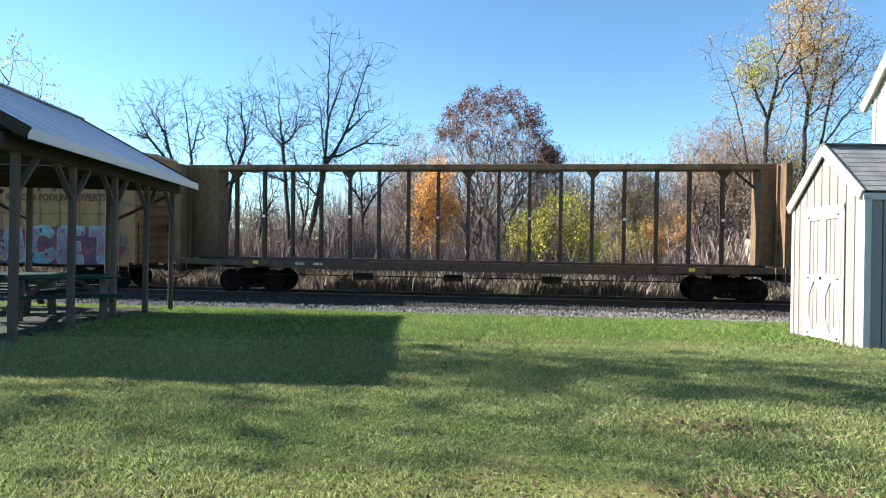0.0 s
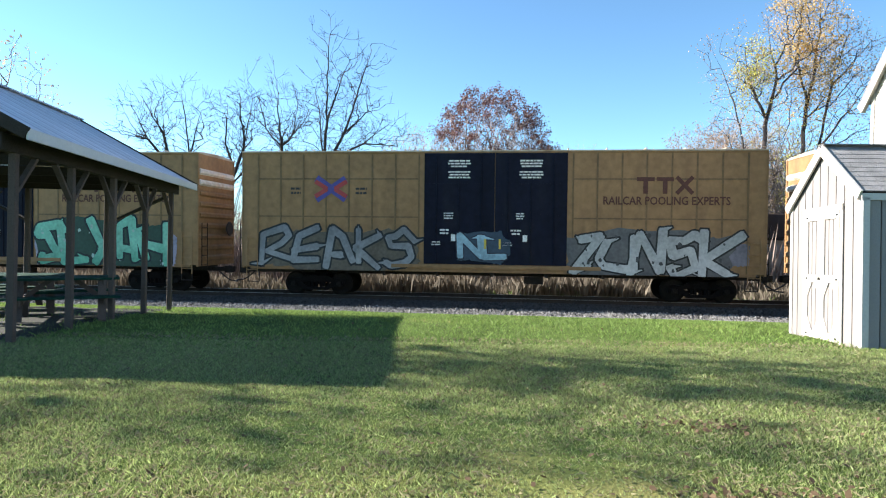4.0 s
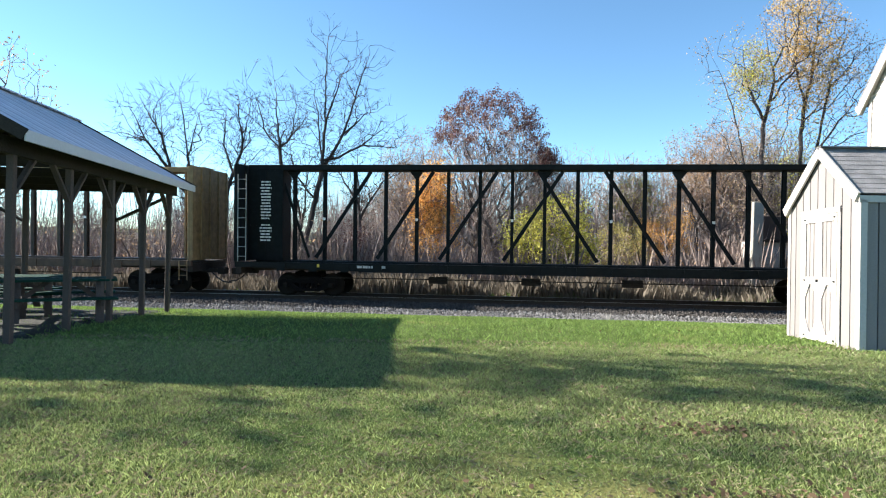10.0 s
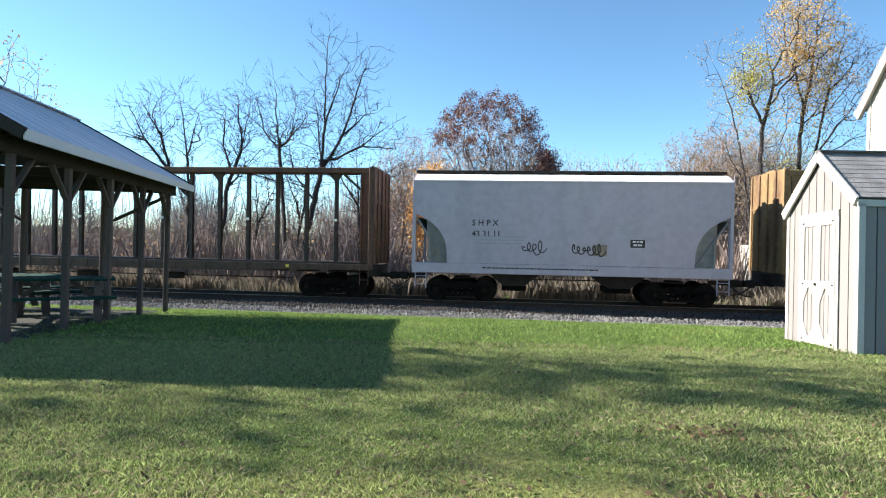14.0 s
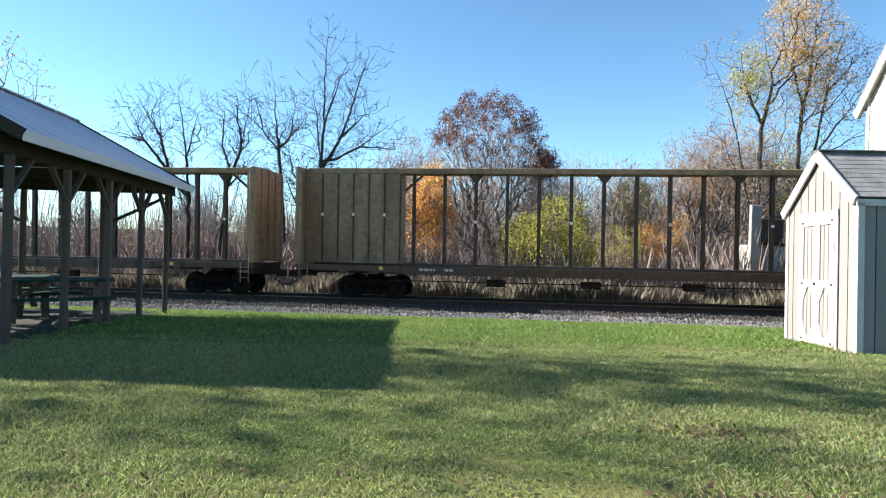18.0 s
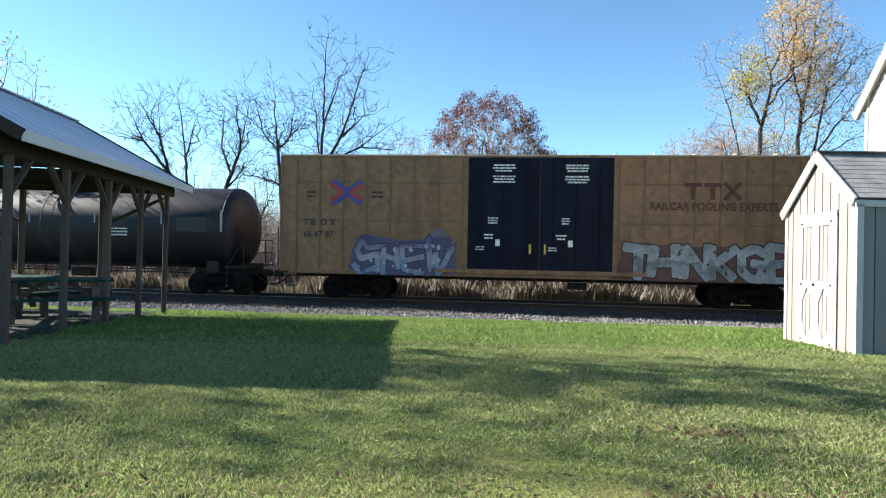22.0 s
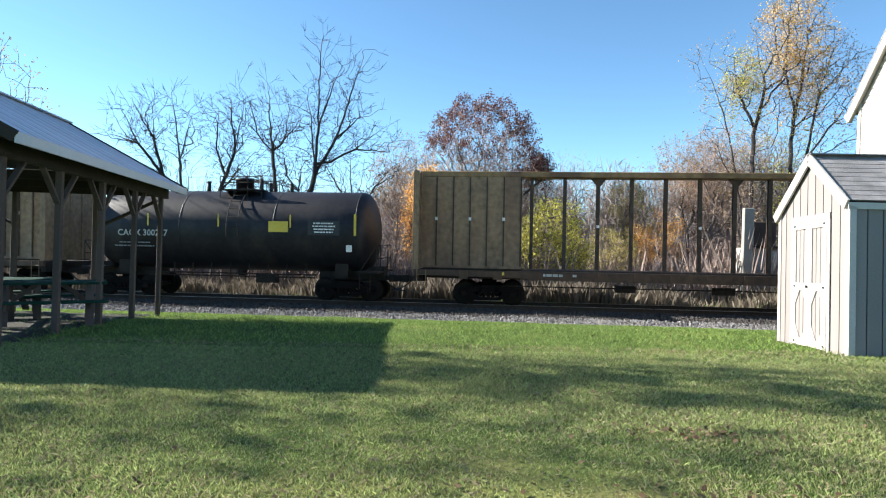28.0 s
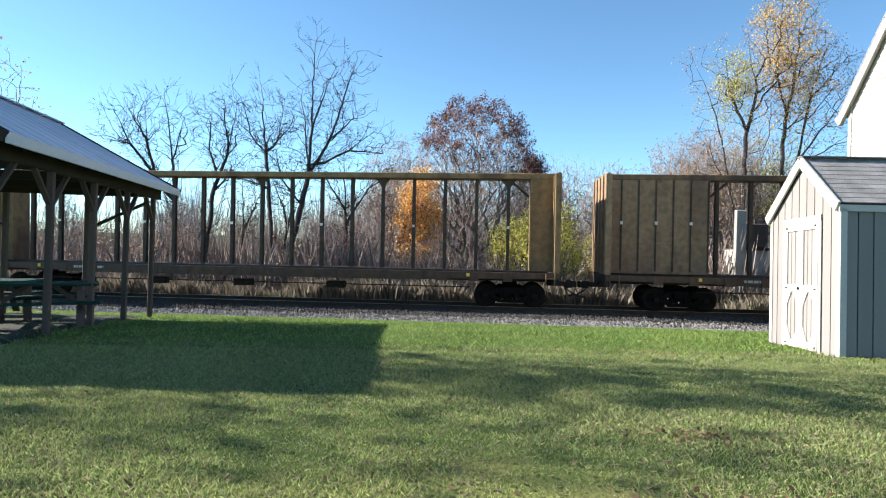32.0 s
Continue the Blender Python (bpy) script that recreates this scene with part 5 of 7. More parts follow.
def mat_of(colour):
    return colour if isinstance(colour, bpy.types.Material) else spray(colour)


def cloud_patch(bm, x0, x1, z0, z1, y, g, square=0.45, rough=0.09, n=72):
    """A soft-cornered sprayed patch with an uneven edge."""
    ring = []
    ph = g.uniform(0, 6)
    for i in range(n):
        t = 2 * math.pi * i / n
        k = 1 + rough * 1.4 * math.sin(5 * t + ph) + g.uniform(-rough, rough)
        cx, cz = math.copysign(abs(math.cos(t)) ** square, math.cos(t)), math.copysign(abs(math.sin(t)) ** square, math.sin(t))
        ring.append(bm.verts.new(((x0 + x1) / 2 + cx * (x1 - x0) / 2 * (1 + (k - 1) * 0.5), y, max(0.985, (z0 + z1) / 2 + cz * (z1 - z0) / 2 * k))))
    bm.faces.new(ring)


def sprayed(parent, shapes, x0, x1, z0, z1, fill, line, halo, seed, y=-1.5262, stroke=0.30, line_w=0.05, rim=None, rim_w=0.06, lean=0.0, jolt=0.08, spurs=1, flecks=None, spread=(0.25, 0.15, 0.2), fit=(0.74, 0.92)):
    """A sprayed piece: a cloudy ground, then thick linked strokes with a contour (and a paler rim), spurs and flecks.
    spread: how far the ground reaches past the strokes sideways, down and up."""
    g = random.Random(seed)
    bm = bmesh.new()
    cloud_patch(bm, x0 - spread[0], x1 + spread[0], z0 - spread[1], z1 + spread[2], y, g)
    base = part("graffiti", bm, mat_of(halo), parent, "sprayed graffiti piece")
    layers = [("letter_fill", fill, 0.0, 0.0024)]
    if line is not None:
        layers.insert(0, ("contour", line, line_w, 0.0016))
    if rim is not None:
        layers.insert(0, ("rim", rim, line_w + rim_w, 0.0008))
    meshes = [bmesh.new() for _ in layers]
    tick = [0]

    def lay(pa, pb, wa, wb):
        pa, pb = Vector(pa), Vector(pb)
        d = (pb - pa)
        if d.length < 1e-4:
            return
        d.normalize()
        nrm = Vector((-d.y, d.x))
        tick[0] += 1
        for (_, _, grow, deep), b in zip(layers, meshes):
            yy = y - deep - 0.000004 * tick[0]
            e = grow + 0.02
            pts = [pa - d * (e + wa * 0.2) + nrm * (wa / 2 + grow) * 0.72, pa - d * (e + wa * 0.2) - nrm * (wa / 2 + grow) * 0.72, pa - nrm * (wa / 2 + grow), pb - nrm * (wb / 2 + grow), pb + d * (e + wb * 0.2) - nrm * (wb / 2 + grow) * 0.72, pb + d * (e + wb * 0.2) + nrm * (wb / 2 + grow) * 0.72, pb + nrm * (wb / 2 + grow), pa + nrm * (wa / 2 + grow)]
            b.faces.new([b.verts.new((p.x, yy, max(0.985, p.y))) for p in pts])

    count = len(shapes)
    cell = (x1 - x0) / count
    for i, ch in enumerate(shapes):
        gw, gh = cell * g.uniform(*fit), (z1 - z0) * g.uniform(0.76, 0.88)
        gx, gz = x0 + cell * i + (cell - gw) / 2, z0 + ((z1 - z0) - gh) * g.uniform(0.35, 0.65)
        ends = []
        for run in GLYPHS[ch].split("|"):
            pts = [tuple(float(v) for v in q.split(",")) for q in run.split()]
            pts = [(gx + (a + lean * (b - 0.5)) * gw + g.uniform(-jolt, jolt), gz + b * gh + g.uniform(-jolt, jolt)) for a, b in pts]
            wide = [min(stroke, cell * 0.40) * g.uniform(0.8, 1.15) for _ in pts]
            for k in range(len(pts) - 1):
                lay(pts[k], pts[k + 1], wide[k], wide[k + 1])
            ends += [pts[0], pts[-1]]
        for _ in range(spurs):
            a = g.choice(ends)
            lay(a, (a[0] + g.uniform(-0.4, 0.4), a[1] + g.uniform(-0.12, 0.22)), stroke * 0.6, stroke * 0.12)
    for (name, colour, _, _), b in zip(layers, meshes):
        tagged(part(name, b, mat_of(colour), base), kind="stuff")
    if flecks is not None:
        b = bmesh.new()
        for i in range(count * 4):
            a, r = (g.uniform(x0, x1), g.uniform(z0 + 0.1, z1 - 0.1)), g.uniform(0.025, 0.09)
            turn = g.uniform(0, 6.3)
            ring = [(a[0] + r * g.uniform(0.5, 1.2) * math.cos(turn + j * 0.9), a[1] + 1.3 * r * g.uniform(0.5, 1.2) * math.sin(turn + j * 0.9)) for j in range(7)]
            b.faces.new([b.verts.new((p, y - 0.0040 - 0.00001 * i, max(0.985, q))) for p, q in ring])
        tagged(part("fleck", b, mat_of(flecks), base), kind="stuff")
    return base


def overspray(parent, x0, x1, z0, z1, colour, seed, y=-1.5256):
    """A lone cloud of spray."""
    bm = bmesh.new()
    cloud_patch(bm, x0, x1, z0, z1, y, random.Random(seed), 0.7, 0.08)
    return part("overspray", bm, mat_of(colour), parent, "patch of sprayed paint")


def scribble(parent, x0, x1, z0, z1, material, seed, y, wide=0.03, loops=12):
    """A hand-sprayed tag too wild to read: one looping line."""
    g = random.Random(seed)
    b2 = bmesh.new()
    last = None
    for i in range(loops * 9):
        t = i / (loops * 9 - 1)
        w = t * loops * 2 * math.pi
        k = 0.55 + 0.45 * math.sin(2.3 * w / 6.283 + seed) * math.cos(1.1 * w / 6.283)
        r = (x1 - x0) / loops * 0.42
        p = (x0 + r + (x1 - x0 - 2 * r) * t + r * math.cos(w) + g.uniform(-0.015, 0.015), (z0 + z1) / 2 + (z1 - z0) * 0.5 * k * math.sin(w) + g.uniform(-0.02, 0.02))
        if last:
            bar(b2, (last[0], y, last[1]), (p[0], y, p[1]), wide, 0.002, up=(0, 1, 0))
        last = p
    return part("tag_scribble", b2, material, parent, "thin sprayed scribble")


def emblem(parent, x, z, y=-1.5225):
    """A blue cross with red chevrons in its two sides."""
    bm = bmesh.new()
    for k, sz in enumerate((-1, 1)):
        bar(bm, (x - 0.56, y - 0.0005 * k, z - sz * 0.40), (x + 0.56, y - 0.0005 * k, z + sz * 0.38), 0.26, 0.001, up=(0, 1, 0))
    e = part("emblem", bm, mark_blue, parent, "blue cross emblem with red chevrons")
    for sx in (-1, 1):
        bm = bmesh.new()
        for k, sz in enumerate((-1, 1)):
            bar(bm, (x + sx * 0.14, y - 0.002 - 0.0005 * k, z), (x + sx * 0.60, y - 0.002 - 0.0005 * k, z + sz * 0.28), 0.16, 0.001, up=(0, 1, 0))
        part("chevron", bm, mark_red, e)
    return e


def box_car(left, right, label, body, door, pieces, marks="yellow", roof_z=5.43, sign=-5.98):
    w, h = wagon("boxcar", left, right, label, "boxcar", (2.74, 2.0))
    y, low = 1.50, 1.08
    for sy in (-1, 1):
        part("side_wall", boxes((-h + 0.02, h - 0.02, sy * y - (0 if sy > 0 else 0.0), sy * (y - 0.05), low, roof_z - 0.08) if sy > 0 else (-h + 0.02, h - 0.02, -y, -y + 0.05, low, roof_z - 0.08)), body, w)
        part("side_sill", bevelled(boxes((-h + 0.3, h - 0.3, min(sy * (y - 0.02), sy * (y - 0.14)), max(sy * (y - 0.02), sy * (y - 0.14)), 0.98, low - 0.003)), 0.01), body if marks == "yellow" else under_mat, w)
        part("top_rail", bevelled(boxes((-h, h, min(sy * 1.43, sy * (y + 0.022)), max(sy * 1.43, sy * (y + 0.022)), roof_z - 0.13, roof_z - 0.02)), 0.008), body, w)
    for sx in (-1, 1):
        x0 = sx * h
        bm = boxes((min(x0, x0 - sx * 0.05), max(x0, x0 - sx * 0.05), -y, y, low - 0.06, roof_z - 0.06))
        end = part("end_wall", bm, body, w)
        for i in range(9):
            z = 1.2 + i * 0.42
            prism_y = bmesh.new()
            outline = [(x0, z), (x0 + sx * 0.07, z + 0.07), (x0 + sx * 0.07, z + 0.17), (x0, z + 0.24)]
            prism(prism_y, outline, -y + 0.10, y - 0.10)
            part("corrugation", prism_y, white_end if i >= 7 else body, end)
        for yy in (-y, y - 0.09):
            part("corner_post", boxes((min(x0, x0 + sx * 0.03), max(x0, x0 + sx * 0.03), yy, yy + 0.09, low - 0.06, roof_z - 0.05)), body, end)
        ladder("end_ladder", w, x0 + sx * 0.13, -1.2, 0.9, 2.7, 0.42, under_mat, along="y")
        ladder("side_ladder", w, sx * (h - 0.40), -y - 0.055, 0.75, 2.35, 0.42, body)
        b2 = bmesh.new()
        for xx in (sx * (h - 0.22), sx * (h - 0.66)):
            tube(b2, (xx, -y + 0.02, 0.92), (xx, -y + 0.02, 0.50), 0.016, n=6)
        tube(b2, (sx * (h - 0.22), -y + 0.02, 0.50), (sx * (h - 0.66), -y + 0.02, 0.50), 0.018, n=6)
        part("stirrup_step", b2, under_mat, w)
    bm = bmesh.new()
    lathe(bm, [(h + 0.16, 0.27), (h + 0.19, 0.30), (h + 0.22, 0.27)], "x", 16)
    for v in bm.verts:
        v.co.y += 0.75
        v.co.z += 2.5
    part("brake_wheel", bm, iron_mat, w)
    # roof with raised seams
    bm = bmesh.new()
    prism_pts = [(-1.55, roof_z - 0.03), (-1.0, roof_z + 0.02), (0, roof_z + 0.06), (1.0, roof_z + 0.02), (1.55, roof_z - 0.03), (1.55, roof_z - 0.07), (-1.55, roof_z - 0.07)]
    a = [bm.verts.new((-h - 0.02, yy, z)) for yy, z in prism_pts]
    b = [bm.verts.new((h + 0.02, yy, z)) for yy, z in prism_pts]
    bm.faces.new(a), bm.faces.new(b[::-1])
    for i in range(7):
        bm.faces.new((a[i], b[i], b[(i + 1) % 7], a[(i + 1) % 7]))
    rf = part("roof", bm, roof_grey if marks == "yellow" else body, w)
    seam = mesh_of("roof_seam", boxes((-0.02, 0.02, -1.5, 1.5, 0.0, 0.03)), roof_grey)
    for i in range(1, 14):
        part("roof_seam", seam, None, rf, at=pose(-h + 2 * h * i / 14, 0, roof_z + 0.02))
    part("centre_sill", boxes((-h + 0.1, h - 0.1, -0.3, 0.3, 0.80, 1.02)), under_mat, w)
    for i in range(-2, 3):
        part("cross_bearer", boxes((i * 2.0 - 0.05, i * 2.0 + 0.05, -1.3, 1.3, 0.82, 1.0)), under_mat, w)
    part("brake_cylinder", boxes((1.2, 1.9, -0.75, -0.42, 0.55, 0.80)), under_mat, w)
    # ribs and seams
    dl, dr = (-2.47, 2.67) if marks == "yellow" else (-3.3, 1.85)
    rib = mesh_of("side_rib", boxes((-0.028, 0.028, -0.0205, 0.0, low + 0.02, roof_z - 0.14)), rib_yellow)
    cols = [(-h + 0.62) + (dl - 0.2 + h - 0.62) * i / 7 for i in range(8)] + [dr + 0.2 + (h - 0.62 - dr - 0.2) * i / 7 for i in range(8)]
    strong = marks == "yellow"
    if strong:
        for x in cols:
            for sy in (-1, 1):
                part("side_rib", rib, None, w, at=pose(x, -y if sy < 0 else y + 0.0205, 0))
        for xa, xb in ((-h + 0.62, dl - 0.2), (dr + 0.2, h - 0.62)):
            for z in (2.95, 4.35):
                part("belt_seam", boxes((xa, xb, -y - 0.015, -y, z, z + 0.05)), rib_yellow, w)
    else:
        for x in [-h + 2 * h * i / 9 for i in range(1, 9)]:
            part("side_seam", boxes((x - 0.02, x + 0.02, -y - 0.010, -y, low + 0.02, roof_z - 0.14)), body, w)
    # double plug doors
    for k, (xa, xb) in enumerate(((dl, (dl + dr) / 2 - 0.012), ((dl + dr) / 2 + 0.012, dr))):
        d = part("door", bevelled(boxes((xa, xb, -y - 0.035, -y - 0.0005, 1.28, roof_z - 0.12)), 0.008), door, w, "plug door with locking bars")
        for f in (0.18, 0.5, 0.82):
            x = xa + (xb - xa) * f
            b2 = bmesh.new()
            tube(b2, (x, -y - 0.055, 1.30), (x, -y - 0.055, roof_z - 0.3), 0.017, n=6)
            part("lock_bar", b2, door, d)
        for z in (2.0, 3.1, 4.2):
            part("door_batten", boxes((xa + 0.08, xb - 0.08, -y - 0.048, -y - 0.0355, z, z + 0.06)), door, d)
        if strong:
            stripes("door_notice", d, (xa + xb) / 2, -y - 0.0725, roof_z - 0.38, 3, 0.85, 0.10, 0.055, letter_white, seed=k + 5)
            stripes("door_notice", d, (xa + xb) / 2, -y - 0.0725, roof_z - 0.78, 3, 0.95, 0.10, 0.055, letter_white, seed=k + 9)
        stripes("small_notice", d, xa + 0.9, -y - 0.0725, 3.15, 3, 0.35, 0.09, 0.045, letter_white, seed=k + 15)
        stripes("small_notice", d, xa + 0.75, -y - 0.0725, 2.55, 2, 0.4, 0.12, 0.06, letter_white, seed=k + 25)
        stripes("small_notice", d, xa + 0.45, -y - 0.0725, 2.1, 2, 0.35, 0.09, 0.04, letter_white, seed=k + 35)
        part("white_placard", boxes((xa + 1.0, xa + 1.16, -y - 0.076, -y - 0.0715, 2.12, 2.36)), letter_white, d)
        part("yellow_handle", boxes((xa + (0.15 if k else 2.2), xa + (0.22 if k else 2.28), -y - 0.078, -y - 0.0715, 1.85, 2.2)), stripe_yellow, d)
    part("door_track", bevelled(boxes((dl - 1.2, dr + 1.2, -y - 0.06, -y - 0.0005, 1.13, 1.26)), 0.008), body, w)
    if strong:
        yl = -y - 0.0225
        emblem(w, sign, 4.0)
        for j, (xa, xb) in enumerate(((5.06, 5.66), (5.73, 6.31))):
            b2 = boxes((xa, xb, yl - 0.002, yl, 4.30, 4.44), ((xa + xb) / 2 - 0.08, (xa + xb) / 2 + 0.08, yl - 0.002, yl, 3.86, 4.30))
            part("logo_bars", b2, letter_brown, w)
        b2 = bmesh.new()
        for s in (-1, 1):
            bar(b2, (6.68 - s * 0.27, yl - 0.001 - 0.001 * s, 3.87), (6.68 + s * 0.27, yl - 0.001 - 0.001 * s, 4.45), 0.002, 0.14, up=(1, 0, 0))
        part("logo_bars", b2, letter_brown, w)
        lettering("slogan", "RAILCAR POOLING EXPERTS", 0.40, w, letter_brown, (3.9, yl, 3.48), squeeze=0.84)
        for dx in (-1.35, 1.15):
            stripes("small_notice", w, sign + dx, yl, 4.05, 2, 0.5, 0.16, 0.08, letter_black, seed=int(dx * 10))
    pieces(w)
    return w


def reporting(w, x, z, top, bottom, material, size=0.36, y=-1.5225, gap=0.42):
    lettering("reporting_mark", top, size, w, material, (x, y, z + gap), squeeze=0.95)
    if bottom:
        lettering("wagon_number", bottom, size, w, material, (x, y, z), squeeze=0.95)


def piece_a(w):
    reporting(w, -7.42, 2.72, "T B  O X", "", letter_black, 0.30)
    overspray(w, -8.75, -7.3, 1.1, 2.5, (0.035, 0.05, 0.11), 3)
    overspray(w, -3.2, -2.5, 1.2, 2.6, (0.025, 0.045, 0.11), 5)
    overspray(w, -8.0, -2.48, 0.98, 1.62, (0.10, 0.014, 0.045), 9, y=-1.5259)
    fill = fading(((1.2, (0.10, 0.013, 0.04)), (1.62, (0.28, 0.10, 0.035)), (1.85, (0.035, 0.075, 0.03)), (2.2, (0.08, 0.16, 0.08)), (2.7, (0.38, 0.43, 0.36))), 0.22)
    ground = fading(((1.0, (0.10, 0.015, 0.048)), (1.75, (0.05, 0.012, 0.03)), (2.3, (0.015, 0.022, 0.024))), 0.3)
    sprayed(w, "OISERAL", -7.9, -2.55, 1.05, 2.66, fill, (0.008, 0.008, 0.010), ground, 2, stroke=0.25, line_w=0.06, jolt=0.14, spurs=3, flecks=(0.012, 0.012, 0.014), spread=(0.05, 0.1, -0.1), fit=(0.85, 1.02))
    overspray(w, -2.5, -1.45, 1.25, 2.5, (0.018, 0.032, 0.09), 4, y=-1.5735)
    blues = fading(((1.0, (0.05, 0.11, 0.24)), (1.6, (0.02, 0.03, 0.09)), (2.4, (0.18, 0.25, 0.17))), 0.9)
    sprayed(w, "KS", 1.45, 2.65, 1.15, 2.25, blues, (0.22, 0.27, 0.28), (0.014, 0.02, 0.055), 6, y=-1.5740, stroke=0.16, line_w=0.018, jolt=0.14, spurs=3, flecks=(0.012, 0.014, 0.03), spread=(0.02, 0.12, 0.05))
    sprayed(w, "NS", 2.68, 3.6, 1.05, 2.2, blues, (0.20, 0.22, 0.26), (0.03, 0.018, 0.05), 7, stroke=0.16, line_w=0.018, jolt=0.14, spurs=2, spread=(0.0, 0.1, 0.05))
    ground = fading(((1.0, (0.025, 0.025, 0.06)), (1.5, (0.16, 0.022, 0.045)), (1.9, (0.05, 0.022, 0.05)), (2.5, (0.15, 0.03, 0.045))), 0.9)
    fill = fading(((1.0, (0.09, 0.21, 0.28)), (1.35, (0.24, 0.065, 0.11)), (1.7, (0.07, 0.17, 0.26)), (2.05, (0.20, 0.11, 0.17)), (2.4, (0.17, 0.30, 0.36))), 1.0)
    overspray(w, 8.1, 9.1, 1.15, 2.2, (0.15, 0.10, 0.07), 11)
    sprayed(w, "ACET", 3.6, 8.7, 1.02, 2.46, fill, (0.27, 0.25, 0.28), ground, 8, stroke=0.40, line_w=0.022, jolt=0.07, spurs=1, flecks=(0.035, 0.022, 0.05), spread=(0.1, 0.15, -0.05), fit=(0.60, 0.70))
    scribble(w, 8.4, 9.1, 1.7, 2.4, letter_dim, 3, -1.531, 0.03, 6)
    scribble(w, 8.3, 9.2, 3.2, 3.6, letter_dim, 5, -1.531, 0.022, 7)


def piece_b(w):
    sprayed(w, "REAKS", -8.6, -2.8, 1.05, 2.5, fading(((1.0, (0.27, 0.27, 0.28)), (2.5, (0.17, 0.17, 0.19))), 0.5), (0.015, 0.015, 0.018), (0.10, 0.08, 0.06), 12, stroke=0.24, line_w=0.07, jolt=0.2, spurs=3, spread=(0.05, 0.05, 0.0))
    sprayed(w, "NL", -1.15, 0.5, 1.4, 2.35, (0.28, 0.42, 0.50), (0.02, 0.02, 0.04), (0.03, 0.05, 0.08), 13, y=-1.5740, stroke=0.22, line_w=0.04, spread=(0.1, 0.05, 0.1))
    overspray(w, 7.4, 8.9, 1.3, 2.2, (0.15, 0.14, 0.17), 6)
    sprayed(w, "ZUNSK", 2.72, 8.35, 1.0, 2.5, fading(((0.9, (0.46, 0.46, 0.46)), (2.6, (0.30, 0.31, 0.32))), 0.5), (0.01, 0.01, 0.012), (0.09, 0.09, 0.095), 15, stroke=0.30, line_w=0.06, lean=0.3, jolt=0.2, spurs=3, flecks=(0.05, 0.05, 0.055), spread=(0.05, 0.12, 0.0))


def piece_c(w):
    reporting(w, -7.48, 2.72, "T B  O X", "", letter_black, 0.32)
    sprayed(w, "USTOH", -8.4, -2.75, 1.0, 2.55, fading(((1.0, (0.05, 0.014, 0.018)), (2.5, (0.03, 0.014, 0.016))), 0.3), (0.30, 0.44, 0.36), (0.015, 0.038, 0.022), 21, stroke=0.33, line_w=0.032, jolt=0.17, spurs=3, flecks=(0.10, 0.015, 0.025), spread=(0.12, 0.2, 0.0))
    overspray(w, 2.75, 3.6, 1.0, 2.6, (0.30, 0.27, 0.36), 22)
    overspray(w, 7.6, 8.7, 1.0, 2.4, (0.29, 0.26, 0.35), 23)
    sprayed(w, "SLYAH", 2.85, 8.25, 1.0, 2.75, fading(((1.0, (0.12, 0.36, 0.24)), (1.8, (0.22, 0.48, 0.36)), (2.6, (0.20, 0.46, 0.34))), 0.8), (0.008, 0.014, 0.018), (0.02, 0.05, 0.035), 23, stroke=0.33, line_w=0.075, jolt=0.22, spurs=3, flecks=(0.36, 0.46, 0.42), spread=(0.0, 0.12, 0.0))


def piece_e(w):
    reporting(w, -8.62, 2.32, "T B  O X", "66 47 87", letter_black, 0.34, gap=0.46)
    overspray(w, -3.8, -3.3, 2.1, 2.7, (0.13, 0.10, 0.15), 31)
    sprayed(w, "SHEW", -6.6, -3.1, 1.02, 2.25, fading(((1.0, (0.09, 0.17, 0.27)), (1.6, (0.28, 0.26, 0.30)), (2.3, (0.09, 0.07, 0.16))), 0.7), (0.045, 0.035, 0.09), (0.07, 0.06, 0.12), 33, stroke=0.20, line_w=0.04, jolt=0.2, spurs=3, flecks=(0.34, 0.34, 0.42), spread=(0.2, 0.1, 0.15))
    sprayed(w, "THNKGE", 3.0, 8.9, 1.02, 2.3, fading(((1.0, (0.28, 0.29, 0.31)), (1.5, (0.13, 0.14, 0.16)), (1.8, (0.30, 0.31, 0.33)), (2.3, (0.20, 0.21, 0.22))), 0.9), (0.03, 0.022, 0.025), (0.09, 0.035, 0.035), 35, stroke=0.34, line_w=0.045, jolt=0.09, spurs=0, flecks=(0.06, 0.05, 0.055), spread=(0.1, 0.12, 0.02))


